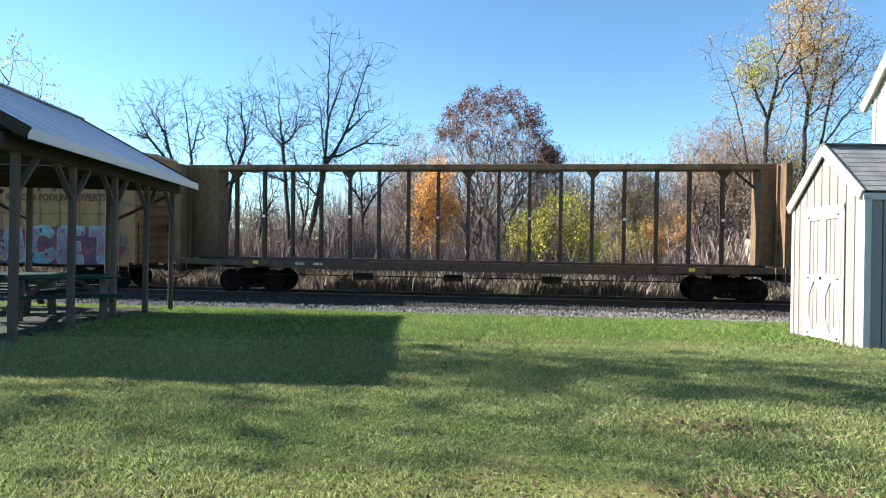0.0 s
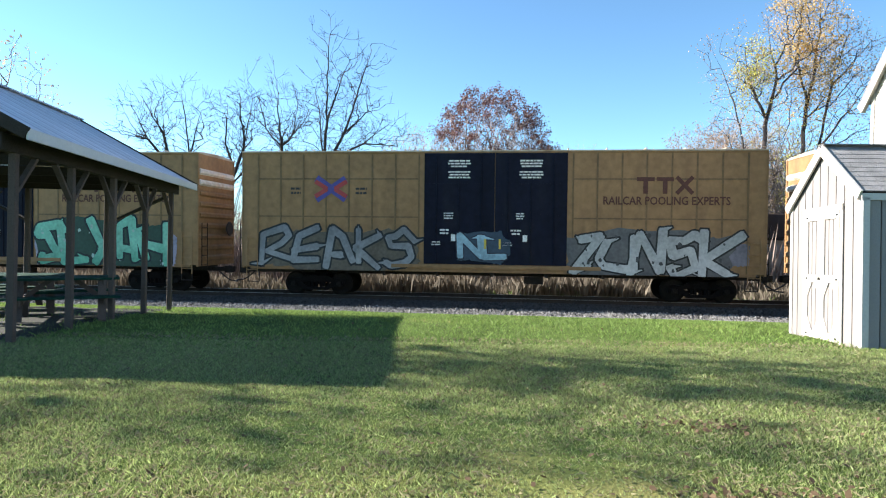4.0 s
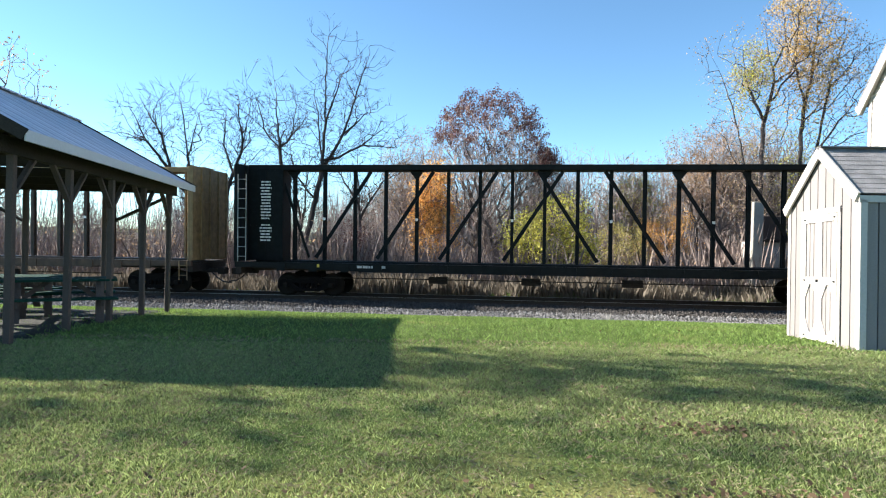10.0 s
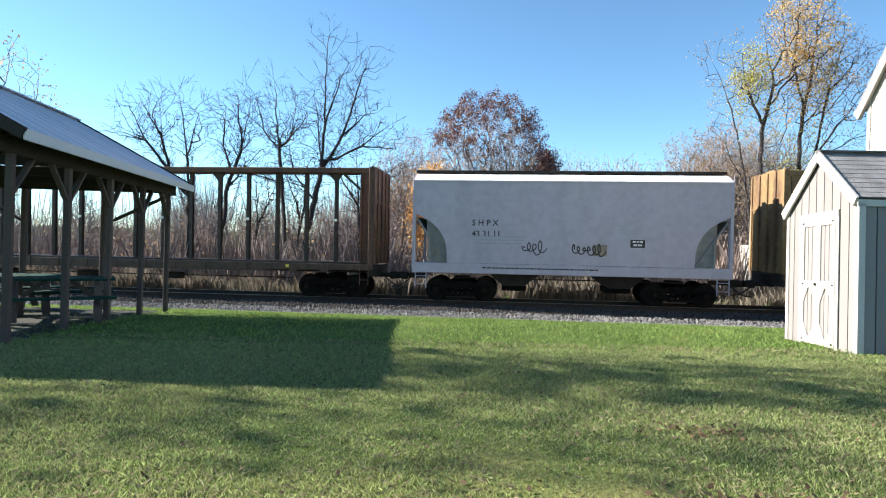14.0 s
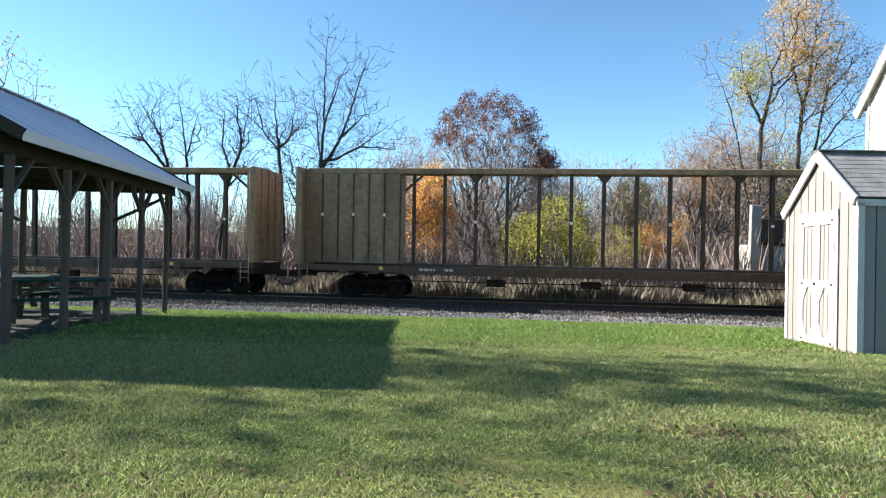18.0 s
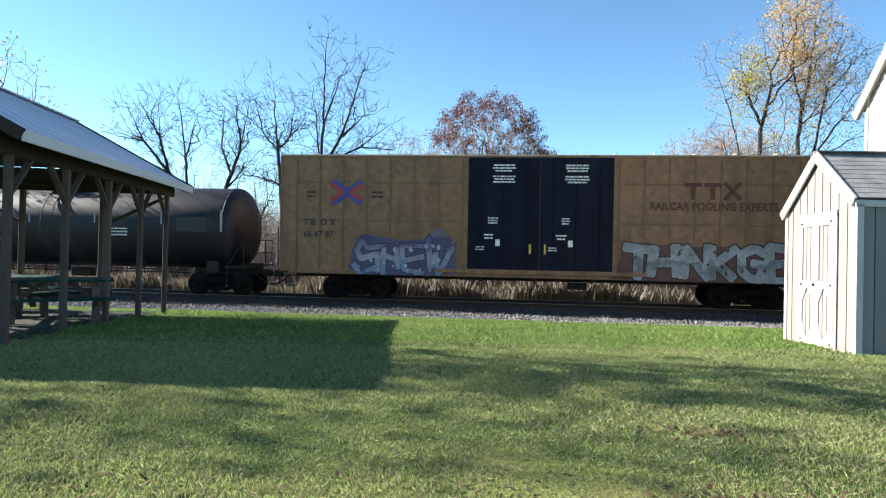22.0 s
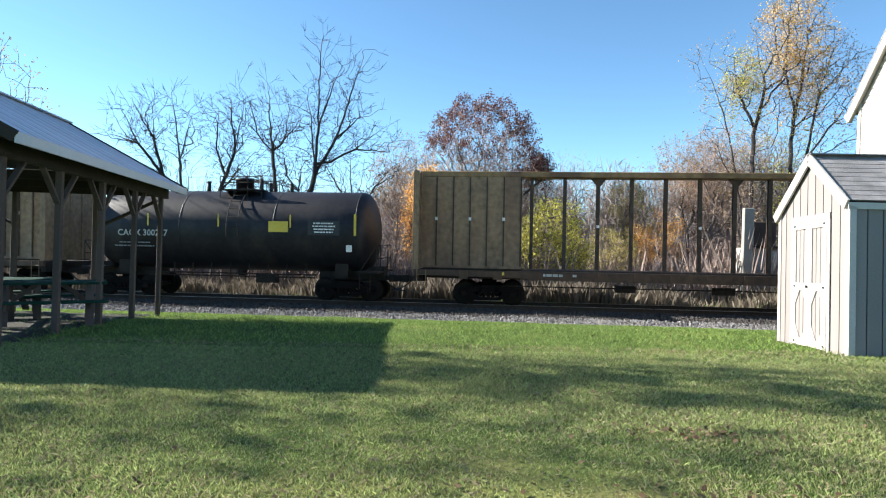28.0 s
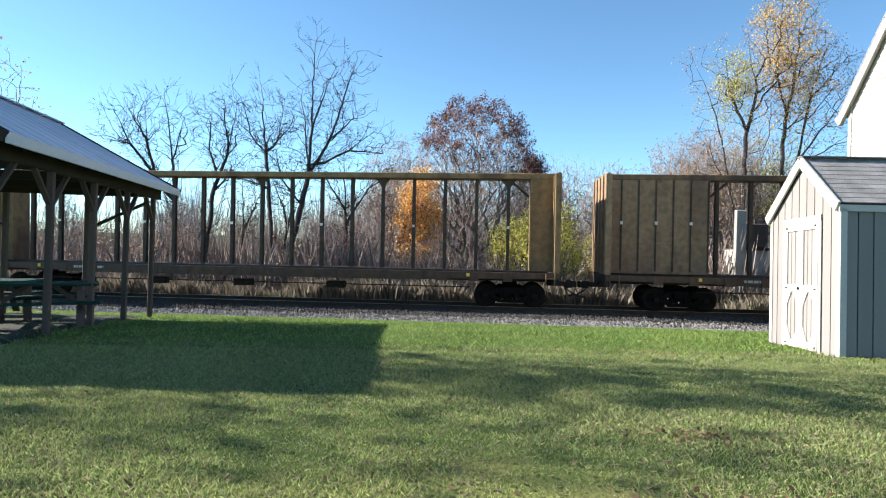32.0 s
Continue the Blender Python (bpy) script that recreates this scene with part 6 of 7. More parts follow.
def piece_d(w):
    for k, (top, low) in enumerate((("UC", "30"), ("RY", "00"), ("", "46"))):
        reporting(w, -8.5 + 0.95 * k, 2.3, top or " ", low, letter_soft, 0.36, gap=0.56)
    overspray(w, 1.3, 2.6, 1.1, 2.5, (0.05, 0.075, 0.17), 41)
    overspray(w, 7.3, 9.0, 1.05, 2.85, (0.025, 0.028, 0.085), 42)
    sprayed(w, "NSEAH", 2.15, 7.95, 1.05, 2.68, fading(((1.0, (0.22, 0.028, 0.032)), (1.5, (0.14, 0.032, 0.03)), (1.9, (0.21, 0.025, 0.038)), (2.3, (0.12, 0.045, 0.04)), (2.7, (0.18, 0.025, 0.032))), 0.9), (0.028, 0.010, 0.014), (0.10, 0.018, 0.022), 43, stroke=0.46, line_w=0.03, rim=(0.20, 0.21, 0.28), rim_w=0.035, jolt=0.10, spurs=1, spread=(-0.1, 0.05, -0.15), fit=(0.80, 0.95))
    for x, z0, z1 in ((-8.55, 1.78, 2.2), (-6.45, 1.8, 2.2), (-3.15, 1.75, 2.25), (0.2, 2.0, 2.55)):
        yy = -1.5745 if abs(x) < 2.4 else -1.5145
        part("yellow_mark", boxes((x, x + 0.13, yy, yy + 0.0025, z0, z1)), stripe_yellow, w)
    part("yellow_mark", boxes((-8.55, -8.05, -1.5145, -1.512, 1.62, 1.74)), stripe_yellow, w)
    stripes("roof_notice", w, -1.55, -1.5725, 4.95, 3, 0.95, 0.11, 0.06, letter_soft, 3)
    stripes("roof_notice", w, 0.85, -1.5725, 4.95, 3, 1.1, 0.11, 0.06, letter_soft, 4)
    stripes("small_notice", w, -7.7, -1.512, 2.25, 2, 0.5, 0.1, 0.05, letter_soft, 6)
    scribble(w, 8.6, 9.25, 3.4, 3.95, letter_soft, 7, -1.5145, 0.028, 7)
    scribble(w, 8.5, 9.3, 3.05, 3.45, letter_soft, 9, -1.5145, 0.028, 8)


box_car(146.27, 165.00, "yellow high-cube boxcar with navy doors and colourful graffiti", box_yellow, door_navy, piece_a)
box_car(125.55, 144.38, "yellow high-cube boxcar with navy doors and white graffiti", box_yellow, door_navy, piece_b)
box_car(104.70, 123.74, "yellow high-cube boxcar with navy doors and mint-green graffiti", box_yellow, door_navy, piece_c)
box_car(84.18, 102.92, "dark maroon boxcar with large red graffiti letters", maroon, maroon, piece_d, marks="plain", roof_z=5.50)
box_car(-72.76, -53.75, "grimy yellow-brown high-cube boxcar with navy doors and blue-white graffiti", box_brown, door_navy, piece_e, sign=-6.97)


def beam_car(left, right, label, frame_mat, panel_mat, post_mat, wing_l=0.95, wing_r=0.95, braces=False, notices=False, high=5.02):
    """A centrebeam flat wagon: deck, end bulkheads, a row of posts under a top beam, solid wing panels at the ends."""
    w, h = wagon("centrebeam_wagon", left, right, label, "flat wagon", (2.75, 1.72))
    for sy in (-1, 1):
        ya, yb = sorted((sy * 1.46, sy * 1.34))
        bm = bmesh.new()
        prism(bm, [(-h, 1.10), (-h + 3.6, 1.06), (-h + 5.2, 0.98), (h - 5.2, 0.98), (h - 3.6, 1.06), (h, 1.10), (h, 1.30), (-h, 1.30)], ya, yb)
        part("side_sill", bm, frame_mat if braces else sill_rust, w)
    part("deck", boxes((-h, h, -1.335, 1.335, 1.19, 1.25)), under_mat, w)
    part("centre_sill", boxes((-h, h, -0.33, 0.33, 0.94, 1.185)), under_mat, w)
    pocket = mesh_of("stake_pocket", boxes((-0.16, 0.16, -0.03, 0.0, 0.98, 1.29)), frame_mat if braces else sill_rust)
    n = 17
    gap = (2 * h - 1.2) / (n + 1)
    xs_ = [-h + 0.6 + gap * (i + 1) for i in range(n)]
    for i, x in enumerate(xs_):
        part("stake_pocket", pocket, None, w, at=pose(x, -1.4605, 0))
    part("top_beam", bevelled(boxes((-h + 0.05, h - 0.05, -0.40, 0.40, high - 0.21, high)), 0.015), frame_mat, w)
    part("bottom_beam", boxes((-h + 0.3, h - 0.3, -0.22, 0.22, 1.255, 1.33)), post_mat, w)
    wide = 0.062
    bm = boxes((-wide, wide, -0.09, -0.06, 1.335, high - 0.215), (-wide, wide, 0.06, 0.09, 1.335, high - 0.215), (-0.012, 0.012, -0.059, 0.059, 1.335, high - 0.215))
    post = mesh_of("post", bm, post_mat)
    gus = bmesh.new()
    prism(gus, [(-0.30, high - 0.215), (0.30, high - 0.215), (0.06, high - 0.52), (-0.06, high - 0.52)], -0.115, -0.10)
    gusset = mesh_of("gusset", gus, post_mat)
    tab = mesh_of("strap_winch", boxes((-0.05, 0.05, -0.13, -0.091, 0, 0.10)), letter_white)
    for i, x in enumerate(xs_):
        if x < -h + wing_l or x > h - wing_r:
            continue
        po = part("post", post, None, w, at=pose(x, 0, 0))
        if i % 4 == 0:
            part("gusset", gusset, None, po)
        if i % 3 == 1:
            part("strap_winch", tab, None, po, at=pose(0, 0, 2.6 + 0.4 * math.sin(i * 2.1)))
    def brace(xa, za, xb, zb, thick, y=-0.20):
        b2 = bmesh.new()
        bar(b2, (xa, y, za), (xb, y, zb), thick, 0.05, up=(0, 1, 0))
        part("diagonal_brace", b2, post_mat, w)
    if braces:
        lo, hi = 1.45, high - 0.25
        for sx in (-1, 1):
            for i in range(4):
                brace(sx * (2.46 * i - 0.45) + 0.2, hi, sx * (2.46 * i + 1.75) + 0.2, lo, 0.14, -0.20 - 0.03 * (sx > 0))
            brace(sx * (h - 1.3), hi, sx * (h - 2.5), lo, 0.10)
    else:
        for sx in (-1, 1):
            wg = wing_l if sx < 0 else wing_r
            brace(sx * (h - wg - 0.05), high - 0.85, sx * (h - wg - 0.75), high - 0.25, 0.09, 0.0)
    for sx in (-1, 1):
        x0 = sx * h
        xa, xb = sorted((x0, x0 - sx * 0.07))
        bk = part("bulkhead", boxes((xa, xb, -1.44, 1.44, 1.31, high - 0.06)), panel_mat, w, "full-height steel end bulkhead")
        for yy in (-1.44, -0.75, -0.05, 0.65, 1.34):
            xa2, xb2 = sorted((x0 - sx * 0.071, x0 - sx * 0.17))
            part("upright", bevelled(boxes((xa2, xb2, yy, yy + 0.10, 1.31, high - 0.1)), 0.008), panel_mat, bk)
            xa3, xb3 = sorted((x0 + sx * 0.001, x0 + sx * 0.05))
            part("upright", bevelled(boxes((xa3, xb3, yy, yy + 0.10, 1.31, high - 0.1)), 0.008), panel_mat, bk)
        for z in (2.3, 3.6):
            xa3, xb3 = sorted((x0 + sx * 0.001, x0 + sx * 0.025))
            part("crossrib", boxes((xa3, xb3, -1.34, 1.34, z, z + 0.10)), panel_mat, bk)
        wing = wing_l if sx < 0 else wing_r
        xa, xb = sorted((x0 - sx * 0.075, x0 - sx * wing))
        pn = part("wing_panel", boxes((xa, xb, -0.42, 0.42, 1.335, high - 0.215)), panel_mat, w, "solid steel panel beside the bulkhead")
        cnt = max(1, int(wing / 0.62))
        for i in range(1, cnt + 1):
            x = x0 - sx * (0.075 + (wing - 0.12) * i / cnt)
            rw = 0.022 if wing > 2 else 0.035
            part("panel_rib", boxes((x - rw, x + rw, -0.47, -0.4205, 1.43, high - 0.22)), post_mat if wing > 2 else panel_mat, pn)
            if wing > 2 and i % 2:
                part("strap_winch", boxes((x - 0.05, x + 0.05, -0.50, -0.471, 3.15, 3.27)), letter_white, pn)
        for z in ((2.45, 3.75) if wing > 2 else (2.7,)):
            part("panel_rail", boxes((xa, xb, -0.45, -0.4205, z, z + 0.06)), panel_mat, pn)
        if notices:
            stripes("notice", pn, (xa + xb) / 2 + 0.02, -0.475, 4.45, 13, 0.5, 0.12, 0.06, letter_white, seed=int(h * 7 + sx))
            stripes("notice", pn, (xa + xb) / 2 + 0.02, -0.475, 2.75, 6, 0.5, 0.12, 0.06, letter_white, seed=int(h * 5 + sx))
        ladder("side_ladder", w, x0 - sx * 0.30, -1.50, 0.55 if not notices else 1.32, 1.30 if not notices else 4.6, 0.32, notice_grey if notices else frame_mat)
        part("end_sill", boxes((min(x0, x0 - sx * 0.2), max(x0, x0 - sx * 0.2), -1.335, 1.335, 0.86, 1.185)), under_mat, w)
        part("yellow_mark", boxes((x0 - sx * 3.2 - 0.12, x0 - sx * 3.2 + 0.12, -1.4655, -1.4605, 1.14, 1.26)), stripe_yellow, w)
    for x in (-4.0, -0.5, 3.2):
        part("brake_gear", boxes((x - 0.35, x + 0.35, -0.7, -0.35, 0.55, 0.80)), under_mat, w)
    b2 = bmesh.new()
    tube(b2, (-h + 3.2, -0.9, 0.72), (h - 3.2, -0.9, 0.72), 0.022, n=6)
    part("brake_pipe", b2, under_mat, w)
    stripes("sill_lettering", w, -h + 5.3, -1.4625, 1.22, 1, 1.4, 0.1, 0.09, letter_soft, seed=int(left))
    return w


beam_car(166.71, 189.05, "weathered brown centrebeam lumber wagon, empty", beam_tan, beam_tan, post_dirty, 1.2, 0.6)
beam_car(59.0, 82.4, "blackish-green centrebeam wagon with diagonal braces, empty", beam_green, beam_green, beam_green, 1.5, 0.85, braces=True, notices=True, high=5.10)
beam_car(34.40, 57.25, "golden-yellow centrebeam lumber wagon, empty", beam_gold, beam_gold, post_dirty, 1.3, 0.85)
beam_car(-3.04, 19.97, "rusty brown centrebeam lumber wagon, empty", beam_brown, beam_brown, post_dirty, 1.2, 0.75)
beam_car(-27.50, -4.55, "faded yellow centrebeam wagon with wide end panels", beam_olive, beam_olive, post_dirty, 3.8, 3.25)
beam_car(-52.00, -29.20, "tan centrebeam lumber wagon, empty", beam_olive, beam_olive, post_dirty, 1.3, 0.7)
beam_car(-134.74, -111.19, "sun-bleached yellow centrebeam wagon with wide end panels", beam_gold, beam_olive, post_dirty, 3.95, 3.35)
beam_car(-172.48, -149.36, "grimy yellow centrebeam wagon with wide end panels", beam_tan, beam_olive, post_dirty, 3.87, 3.2)
beam_car(-197.3, -174.13, "golden centrebeam lumber wagon with worn posts", beam_gold, beam_gold, post_dirty, 1.3, 1.0)


def tank_car(left, right, label, radius, centre, dome_x, words, mark_mat, panel=None, tags=True):
    w, h = wagon("tank_wagon", left, right, label, "tank wagon", (1.27, 1.05))
    bm = bmesh.new()
    head = 0.62
    prof = [(-h, 0.02)] + [(-h + head * (1 - math.cos(a)), radius * math.sin(a)) for a in np.linspace(0.12, math.pi / 2, 9)]
    prof += [(-h + head + (2 * h - 2 * head) * i / 6, radius) for i in range(1, 6)]
    prof += [(h - head * (1 - math.cos(a)), radius * math.sin(a)) for a in np.linspace(math.pi / 2, 0.12, 9)] + [(h, 0.02)]
    lathe(bm, prof, "x", 48)
    for v in bm.verts:
        v.co.z += centre
    shell = part("tank_shell", bm, tank_black, w)
    for x in (-h + head, -h * 0.33, h * 0.33, h - head):
        bm = bmesh.new()
        lathe(bm, [(x - 0.02, radius), (x - 0.015, radius + 0.008), (x + 0.015, radius + 0.008), (x + 0.02, radius)], "x", 48)
        for v in bm.verts:
            v.co.z += centre
        part("weld_band", bm, tank_black, shell)
    for sx in (-1, 1):
        xa, xb = sorted((sx * (h - 2.3), sx * (h + 0.25)))
        part("stub_sill", bevelled(boxes((xa, xb, -0.38, 0.38, 0.78, centre - radius + 0.25)), 0.02), under_mat, w)
        bm = bmesh.new()
        xx = sx * (h - 1.25)
        prism(bm, [(xx - 0.25, 0.92), (xx + 0.25, 0.92), (xx + 0.25, 1.5), (xx - 0.25, 1.5)], -1.0, 1.0)
        part("saddle", bm, under_mat, w)
        xa, xb = sorted((sx * (h - 0.55), sx * (h + 0.28)))
        part("end_platform", boxes((xa, xb, -1.42, 1.42, 1.10, 1.16)), under_mat, w, "steel end platform")
        b2 = bmesh.new()
        xr = sx * (h + 0.18)
        for yy in (-1.38, -0.7, 0.7, 1.38):
            tube(b2, (xr, yy, 1.16), (xr, yy, 2.15), 0.018, n=6)
        for zz in (1.65, 2.15):
            tube(b2, (xr, -1.38, zz), (xr, 1.38, zz), 0.018, n=6)
        tube(b2, (xr, -1.38, 2.15), (sx * (h - 0.45), -1.40, 1.16), 0.018, n=6)
        part("end_railing", b2, under_mat, w)
        part("corner_reflector", boxes((sx * (h - 0.62) - 0.045, sx * (h - 0.62) + 0.045, -radius - 0.012, -radius + 0.004, centre - 0.15, centre + 0.65)), mark_mat, w)
        ladder("end_ladder", w, sx * (h - 0.25), -1.44, 0.5, 1.12, 0.4, under_mat)
    # walkway and fittings
    top = centre + radius
    dm = part("walkway", boxes((dome_x - 0.85, dome_x + 0.85, -0.95, -0.30, top - 0.02, top + 0.03), (dome_x - 0.85, dome_x + 0.85, 0.30, 0.95, top - 0.02, top + 0.03), (dome_x - 0.85, dome_x - 0.6, -0.30, 0.30, top - 0.02, top + 0.03)), under_mat, w, "grated walkway on the tank top")
    b2 = bmesh.new()
    for x in np.linspace(-0.83, 0.83, 4):
        for yy in (-0.93, 0.93):
            tube(b2, (dome_x + x, yy, top - 0.3), (dome_x + x, yy, top + 0.52), 0.016, n=6)
    for zz in (0.28, 0.52):
        for yy in (-0.93, 0.93):
            tube(b2, (dome_x - 0.83, yy, top + zz), (dome_x + 0.83, yy, top + zz), 0.02, n=6)
        tube(b2, (dome_x - 0.83, -0.93, top + zz), (dome_x - 0.83, 0.93, top + zz), 0.02, n=6)
    part("handrail", b2, under_mat, dm)
    b2 = bmesh.new()
    lathe(b2, [(top - 0.1, 0.34), (top + 0.42, 0.34), (top + 0.42, 0.38), (top + 0.48, 0.38), (top + 0.54, 0.2)], "z", 20)
    for v in b2.verts:
        v.co.x += dome_x - 0.25
    part("manway", b2, tank_black, dm)
    for k, (dx, hh) in enumerate(((0.45, 0.45), (0.85, 0.3), (1.7, 0.28), (-1.75, 0.34))):
        b2 = bmesh.new()
        tube(b2, (dome_x + dx, 0.0, top - 0.05), (dome_x + dx, 0.0, top + hh), 0.08, n=10)
        tube(b2, (dome_x + dx, 0.0, top + hh), (dome_x + dx, 0.0, top + hh + 0.07), 0.12, 0.06, n=10)
        part("valve", b2, iron_mat, dm)
    b2 = bmesh.new()
    arc = [(math.radians(a)) for a in range(62, 191, 16)]
    for off in (-0.22, 0.22):
        pts = [Vector((dome_x + off, -(radius + 0.12) * math.cos(math.pi / 2 - (a - math.radians(60)) * 0.75), centre + (radius + 0.12) * math.sin(math.pi / 2 - (a - math.radians(60)) * 0.75))) for a in arc]
        for a, b in zip(pts, pts[1:]):
            tube(b2, a, b, 0.018, n=6)
    for a in arc[:-1]:
        t = math.pi / 2 - (a - math.radians(60)) * 0.75
        tube(b2, (dome_x - 0.22, -(radius + 0.12) * math.cos(t), centre + (radius + 0.12) * math.sin(t)), (dome_x + 0.22, -(radius + 0.12) * math.cos(t), centre + (radius + 0.12) * math.sin(t)), 0.014, n=6)
    part("curved_ladder", b2, under_mat, w)
    # markings on the side
    yl = -radius - 0.004
    n = 6 if h > 7 else 4
    for i in range(1, n):
        x = -h + 2 * h * (i - 0.1) / n
        part("reflector", boxes((x - 0.026, x + 0.026, yl - 0.008, yl + 0.006, centre + 0.12, centre + 0.60)), mark_mat, shell)
    zl = centre + 0.02
    lettering("reporting_mark", words, 0.33 if panel else 0.28, w, letter_soft if tags or panel else letter_dim, (-h + (1.3 if panel else 1.15), yl - 0.012, zl - (0.28 if panel else 0.40)))
    stripes("small_notice", w, -h + 2.0, yl - 0.006, zl - 0.52, 2, 1.6, 0.13, 0.05, letter_dim, seed=3)
    grey = surface("faded_notice_grey", (0.03, 0.03, 0.033), rough=0.6, vary=0.2, bump=0)
    part("notice_panel", boxes((h - 2.4, h - 1.2, yl - 0.003, yl + 0.02, centre - 0.15, centre + 0.4)), grey, w)
    stripes("notice", w, h - 1.8, yl - 0.006, centre + 0.32, 4, 1.0, 0.11, 0.05, letter_white if panel else grey, seed=7)
    if tags:
        scribble(w, -2.25, -1.5, centre - 0.72, centre - 0.32, letter_soft, 3, yl - 0.002, 0.03, 4)
        stripes("stencil", w, h * 0.42, yl - 0.006, centre - 0.05, 3, 0.9, 0.12, 0.05, letter_white, seed=17)
    if panel:
        part("yellow_placard", boxes((h * 0.30, h * 0.30 + 0.75, yl - 0.006, yl + 0.004, centre - 0.05, centre + 0.35)), stripe_yellow, w, "yellow warning placard")
        part("white_placard", boxes((h - 0.95, h - 0.75, yl + 0.03, yl + 0.13, centre - 0.75, centre - 0.5)), letter_white, w)
    b2 = bmesh.new()
    lathe(b2, [(centre - radius - 0.22, 0.16), (centre - radius + 0.05, 0.22)], "z", 14)
    part("outlet_valve", b2, under_mat, w)
    b2 = bmesh.new()
    for yy, zz in ((-0.95, 0.86), (-1.15, 0.98)):
        tube(b2, (-h + 2.2, yy, zz), (h - 2.2, yy, zz), 0.024, n=6)
    for x in np.linspace(-h + 2.6, h - 2.6, 9):
        tube(b2, (x, -1.1, 1.35), (x, -1.1, 0.80), 0.02, n=6)
    part("brake_rigging", b2, under_mat, w)
    part("brake_cylinder", boxes((0.9, 1.7, -0.8, -0.45, 0.62, 0.95)), under_mat, w)
    return w


tank_car(-90.85, -74.43, "long black tank wagon with grey reflectors and grime", 1.62, 2.61, 0.5, "TILX 291059", surface("grey_reflector", (0.30, 0.29, 0.26), rough=0.5, vary=0.2, bump=0))
tank_car(-109.3, -92.85, "long black tank wagon with yellow reflectors", 1.63, 2.74, -0.1, "UTLX 193161", stripe_yellow, tags=False)
tank_car(-147.5, -136.3, "short black tank wagon with yellow warning placard", 1.57, 2.63, 0.3, "CAGX 300227", stripe_yellow, panel=True, tags=False)


def hopper_car(left, right):
    w, h = wagon("covered_hopper", left, right, "pale grey covered hopper wagon with black scribbled tags", "hopper wagon", (1.75, 1.6))
    y = 1.5
    top = 4.45
    # body: full-height middle, ends cut back under the upper sheet
    def shape(bm, y0, y1):
        prism(bm, [(-h + 1.28, 1.45), (h - 1.28, 1.45), (h - 1.26, 1.95), (h - 1.18, 2.28), (h - 1.02, 2.58), (h - 0.78, 2.84), (h - 0.46, 3.06), (h - 0.1, 3.22), (h - 0.1, top), (-h + 0.1, top), (-h + 0.1, 3.22), (-h + 0.46, 3.06), (-h + 0.78, 2.84), (-h + 1.02, 2.58), (-h + 1.18, 2.28), (-h + 1.26, 1.95)], y0, y1)
    bm = bmesh.new()
    shape(bm, -y, y)
    part("hopper_body", bm, hopper_grey, w)
    bm = bmesh.new()
    prism_pts = [(-y - 0.01, top), (-y + 0.02, top + 0.03), (-0.95, top + 0.27), (-0.45, top + 0.33), (0.45, top + 0.33), (0.95, top + 0.27), (y + 0.01, top)]
    a = [bm.verts.new((-h + 0.05, yy, z)) for yy, z in prism_pts]
    b = [bm.verts.new((h - 0.05, yy, z)) for yy, z in prism_pts]
    bm.faces.new(a), bm.faces.new(b[::-1])
    for i in range(7):
        bm.faces.new((a[i], b[i], b[(i + 1) % 7], a[(i + 1) % 7]))
    rf = part("roof", bm, roof_white, w)
    part("roof_walk", boxes((-h, h, -0.72, -0.25, top + 0.36, top + 0.45), (-h, h, 0.25, 0.72, top + 0.36, top + 0.40)), under_mat, w, "steel grating running board")
    for x in np.linspace(-h + 1.2, h - 1.2, 6):
        b2 = bmesh.new()
        lathe(b2, [(top + 0.33, 0.28), (top + 0.44, 0.28), (top + 0.47, 0.2)], "z", 14)
        for v in b2.verts:
            v.co.x += x
        part("hatch", b2, hopper_grey, rf)
    for sy in (-1, 1):
        ya, yb = sorted((sy * (y + 0.015), sy * (y - 0.12)))
        part("side_sill", bevelled(boxes((-h, h, ya, yb, 1.08, 1.44)), 0.012), hopper_grey, w)
        for sx in (-1, 1):
            part("corner_post", boxes((sx * (h - 0.06) - 0.05, sx * (h - 0.06) + 0.05, ya, yb, 1.445, top - 0.003)), hopper_grey, w)
            part("end_post", boxes((sx * (h - 0.62) - 0.03, sx * (h - 0.62) + 0.03, ya, yb - 0.05, 1.445, 2.30)), hopper_dark, w)
    for sx in (-1, 1):
        b2 = bmesh.new()
        bar(b2, (sx * (h - 0.14), 0, 3.08), (sx * (h - 1.22), 0, 1.46), 2.8, 0.06, up=(0, 0, 1))
        part("slope_sheet", b2, hopper_dark, w)
        b2 = bmesh.new()
        prism(b2, [(sx * (h - a), z) for a, z in ((1.275, 1.46), (1.255, 1.95), (1.175, 2.28), (1.015, 2.58), (0.775, 2.84), (0.5, 3.03), (0.5, 2.6), (0.62, 1.46))], -1.32, 1.32)
        part("end_plate", b2, hopper_dark, w, "grimy grey plate in the end opening")
        part("end_platform", boxes((min(sx * (h - 1.3), sx * h), max(sx * (h - 1.3), sx * h), -1.36, 1.36, 1.2, 1.26)), under_mat, w)
        ladder("side_ladder", w, sx * (h - 0.33), -y - 0.04, 0.5, 1.1, 0.4, hopper_grey, rungs=2)
        ladder("end_ladder", w, sx * (h + 0.02), -1.15, 1.2, 4.7, 0.42, hopper_grey, along="y")
        b2 = bmesh.new()
        xx = sx * 1.9
        v0 = [(xx - 1.35, 1.4), (xx + 1.35, 1.4), (xx + 0.38, 0.62), (xx - 0.38, 0.62)]
        prism(b2, v0, -0.95, 0.95)
        ch = part("discharge_chute", b2, under_mat, w)
        part("outlet_gate", boxes((xx - 0.45, xx + 0.45, -0.7, 0.7, 0.42, 0.615)), bogie_mat, ch)
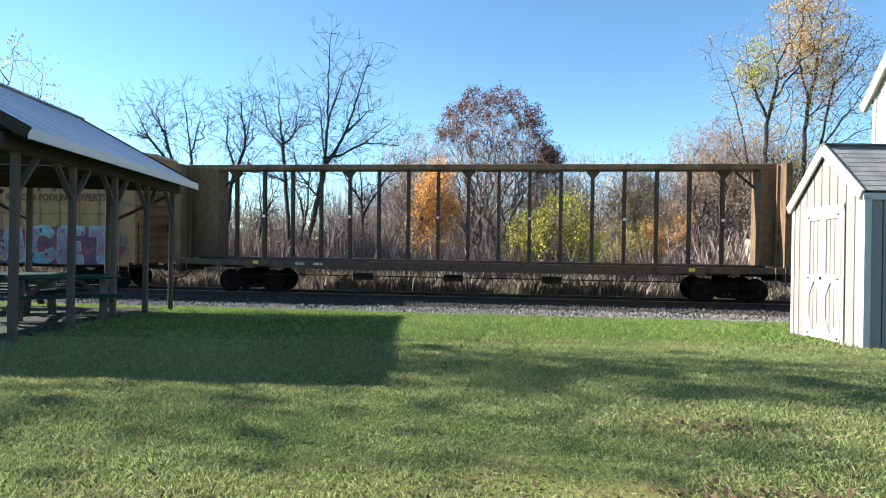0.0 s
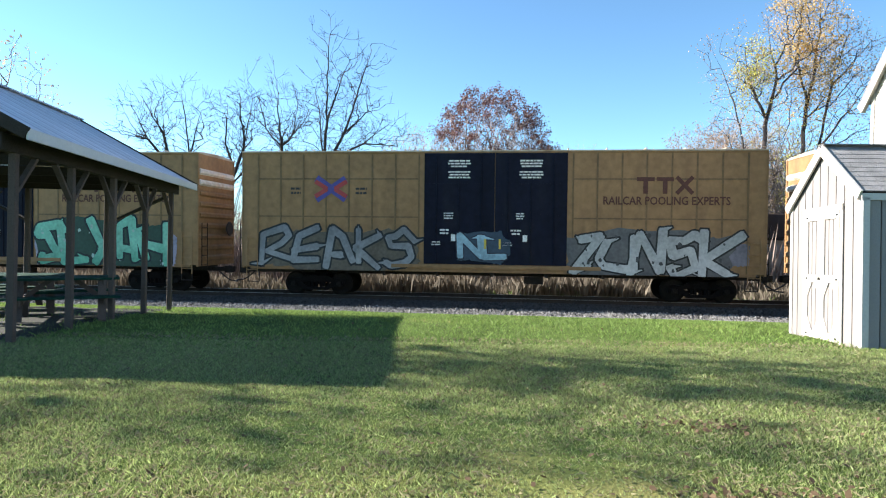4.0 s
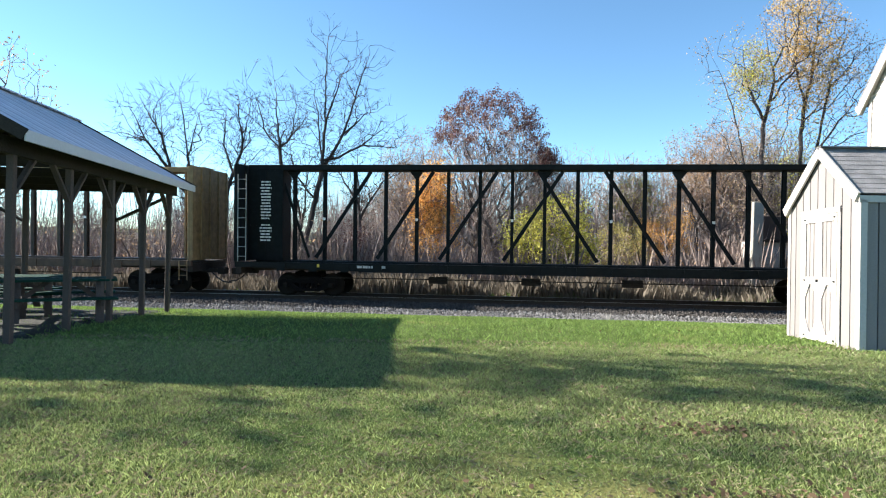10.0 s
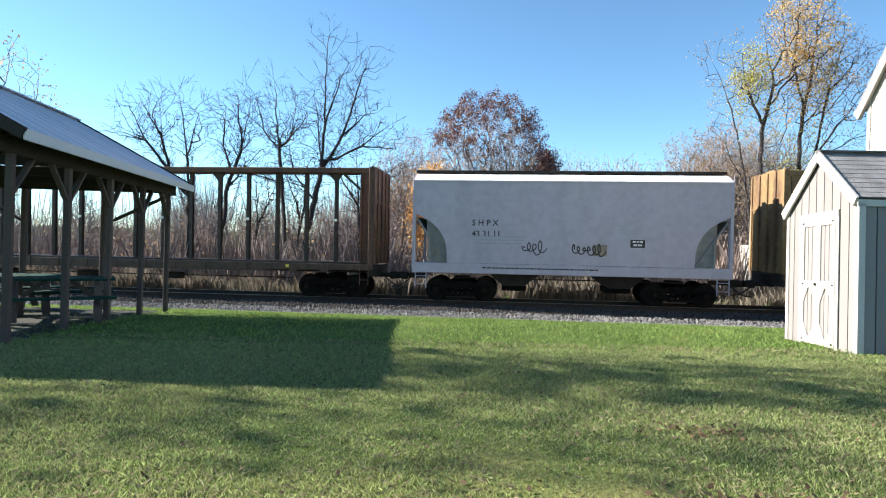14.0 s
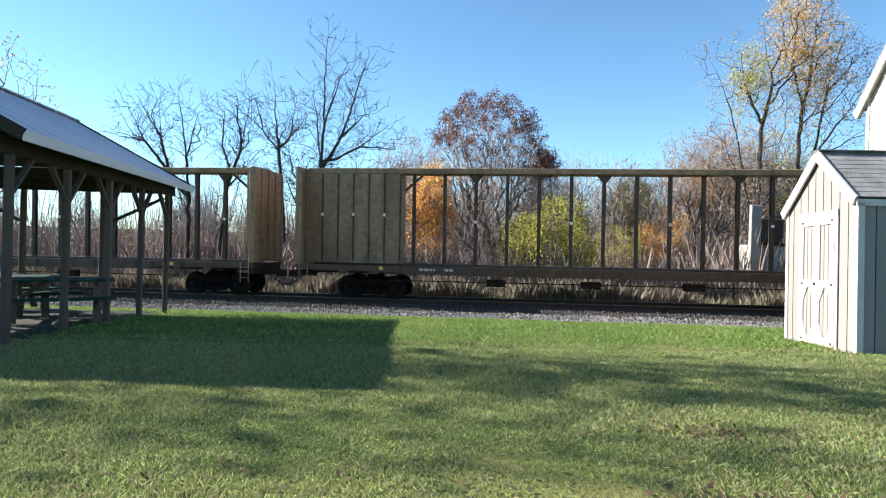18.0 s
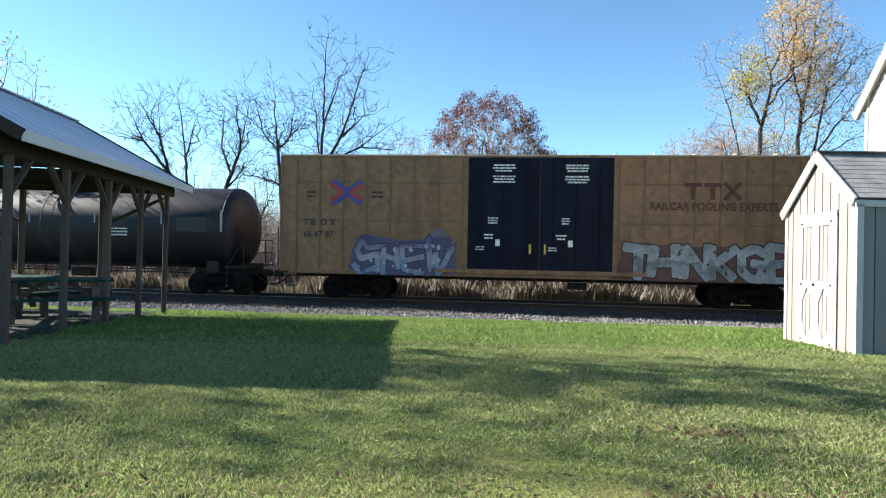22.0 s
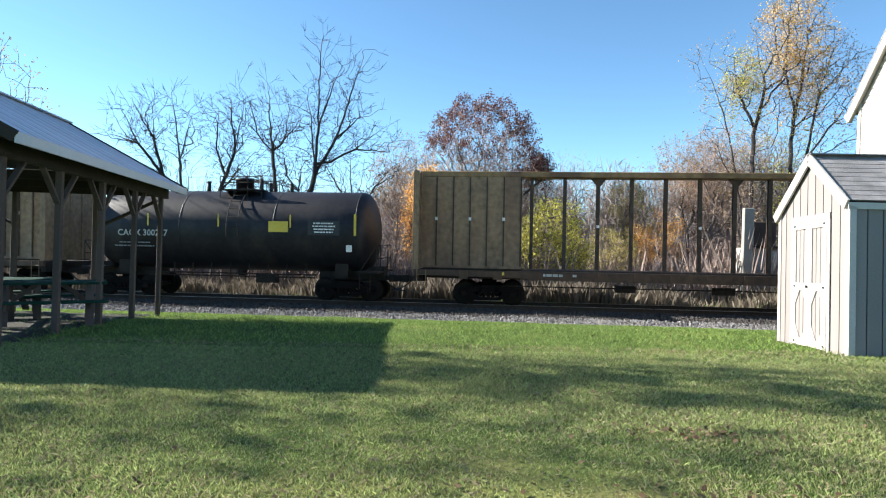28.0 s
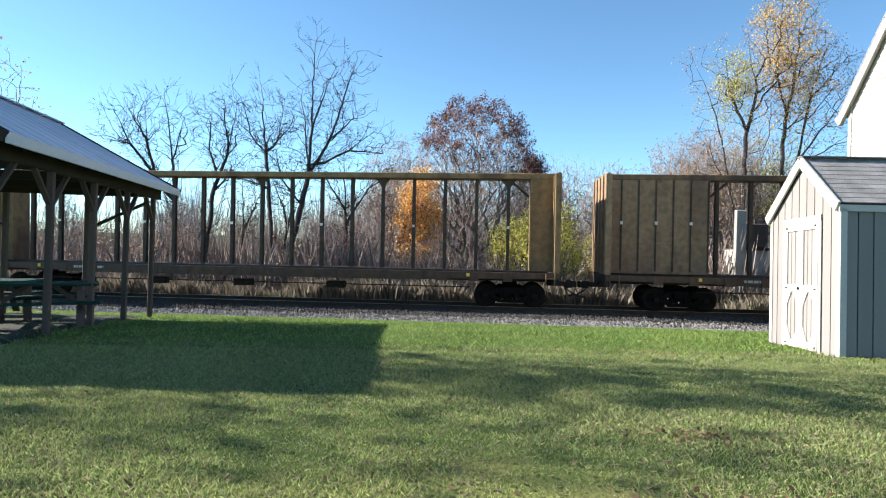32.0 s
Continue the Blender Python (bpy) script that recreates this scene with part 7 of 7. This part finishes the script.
    part("eave_flange", boxes((-h + 0.05, h - 0.05, -y - 0.03, -y - 0.001, top - 0.05, top - 0.004)), hopper_grey, w)
    yl = -y - 0.002
    reporting(w, -3.45, 2.42, "S H P X", "43 31 11", letter_black, 0.31, y=yl, gap=0.40)
    stripes("small_notice", w, -2.5, yl, 2.45, 3, 2.0, 0.12, 0.05, surface("grey_notice", (0.32, 0.33, 0.34), vary=0.1, bump=0), seed=2)
    scribble(w, -1.75, -0.75, 1.75, 2.35, letter_black, 4, yl - 0.001, 0.04, 4)
    scribble(w, 0.05, 1.3, 1.75, 2.25, letter_black, 8, yl - 0.001, 0.045, 6)
    part("notice_plate", boxes((0.85, 1.35, yl - 0.0005, yl, 1.8, 2.2)), surface("brown_patch", (0.22, 0.17, 0.13), vary=0.3, bump=0), w)
    part("notice_plate", boxes((2.15, 2.65, yl - 0.002, yl, 2.12, 2.40)), letter_black, w)
    stripes("small_notice", w, 2.4, yl - 0.003, 2.36, 2, 0.42, 0.12, 0.06, letter_white, seed=9)
    stripes("small_notice", w, 2.0, yl, 2.75, 2, 0.8, 0.1, 0.04, surface("grey_notice_b", (0.35, 0.36, 0.37), vary=0.1, bump=0), seed=11)
    stripes("sill_marks", w, -1.0, -y - 0.017, 1.32, 1, 5.5, 0.1, 0.05, letter_black, seed=21)
    part("brake_pipe", boxes((-h + 1.5, h - 1.5, -0.9, -0.86, 0.86, 0.90)), under_mat, w)
    return w


hopper_car(21.47, 32.72)


def motions():
    """The train runs from the left to the right of the lawn; the wheels turn while a wagon is near."""
    for w, s in WAGONS:
        walk(w, [(t, on_track(s + train_at(t))) for t in range(0, 33)])
    for ws, ax, s in ROLLING:
        seen = [k / 30 for k in range(1, 960) if -24 < s + train_at(k / 30) < 24]
        rows = [(t, pose(ax, 0, WHEEL_R) @ Matrix.Rotation(train_at(t) / WHEEL_R % (2 * math.pi), 4, "Y")) for t in seen]
        still = pose(ax, 0, WHEEL_R)
        begin = rows[0][1] if rows else still
        finish = rows[-1][1] if rows else still
        walk(ws, [(0.0, begin)] + rows + [(32.0, finish)])


motions()
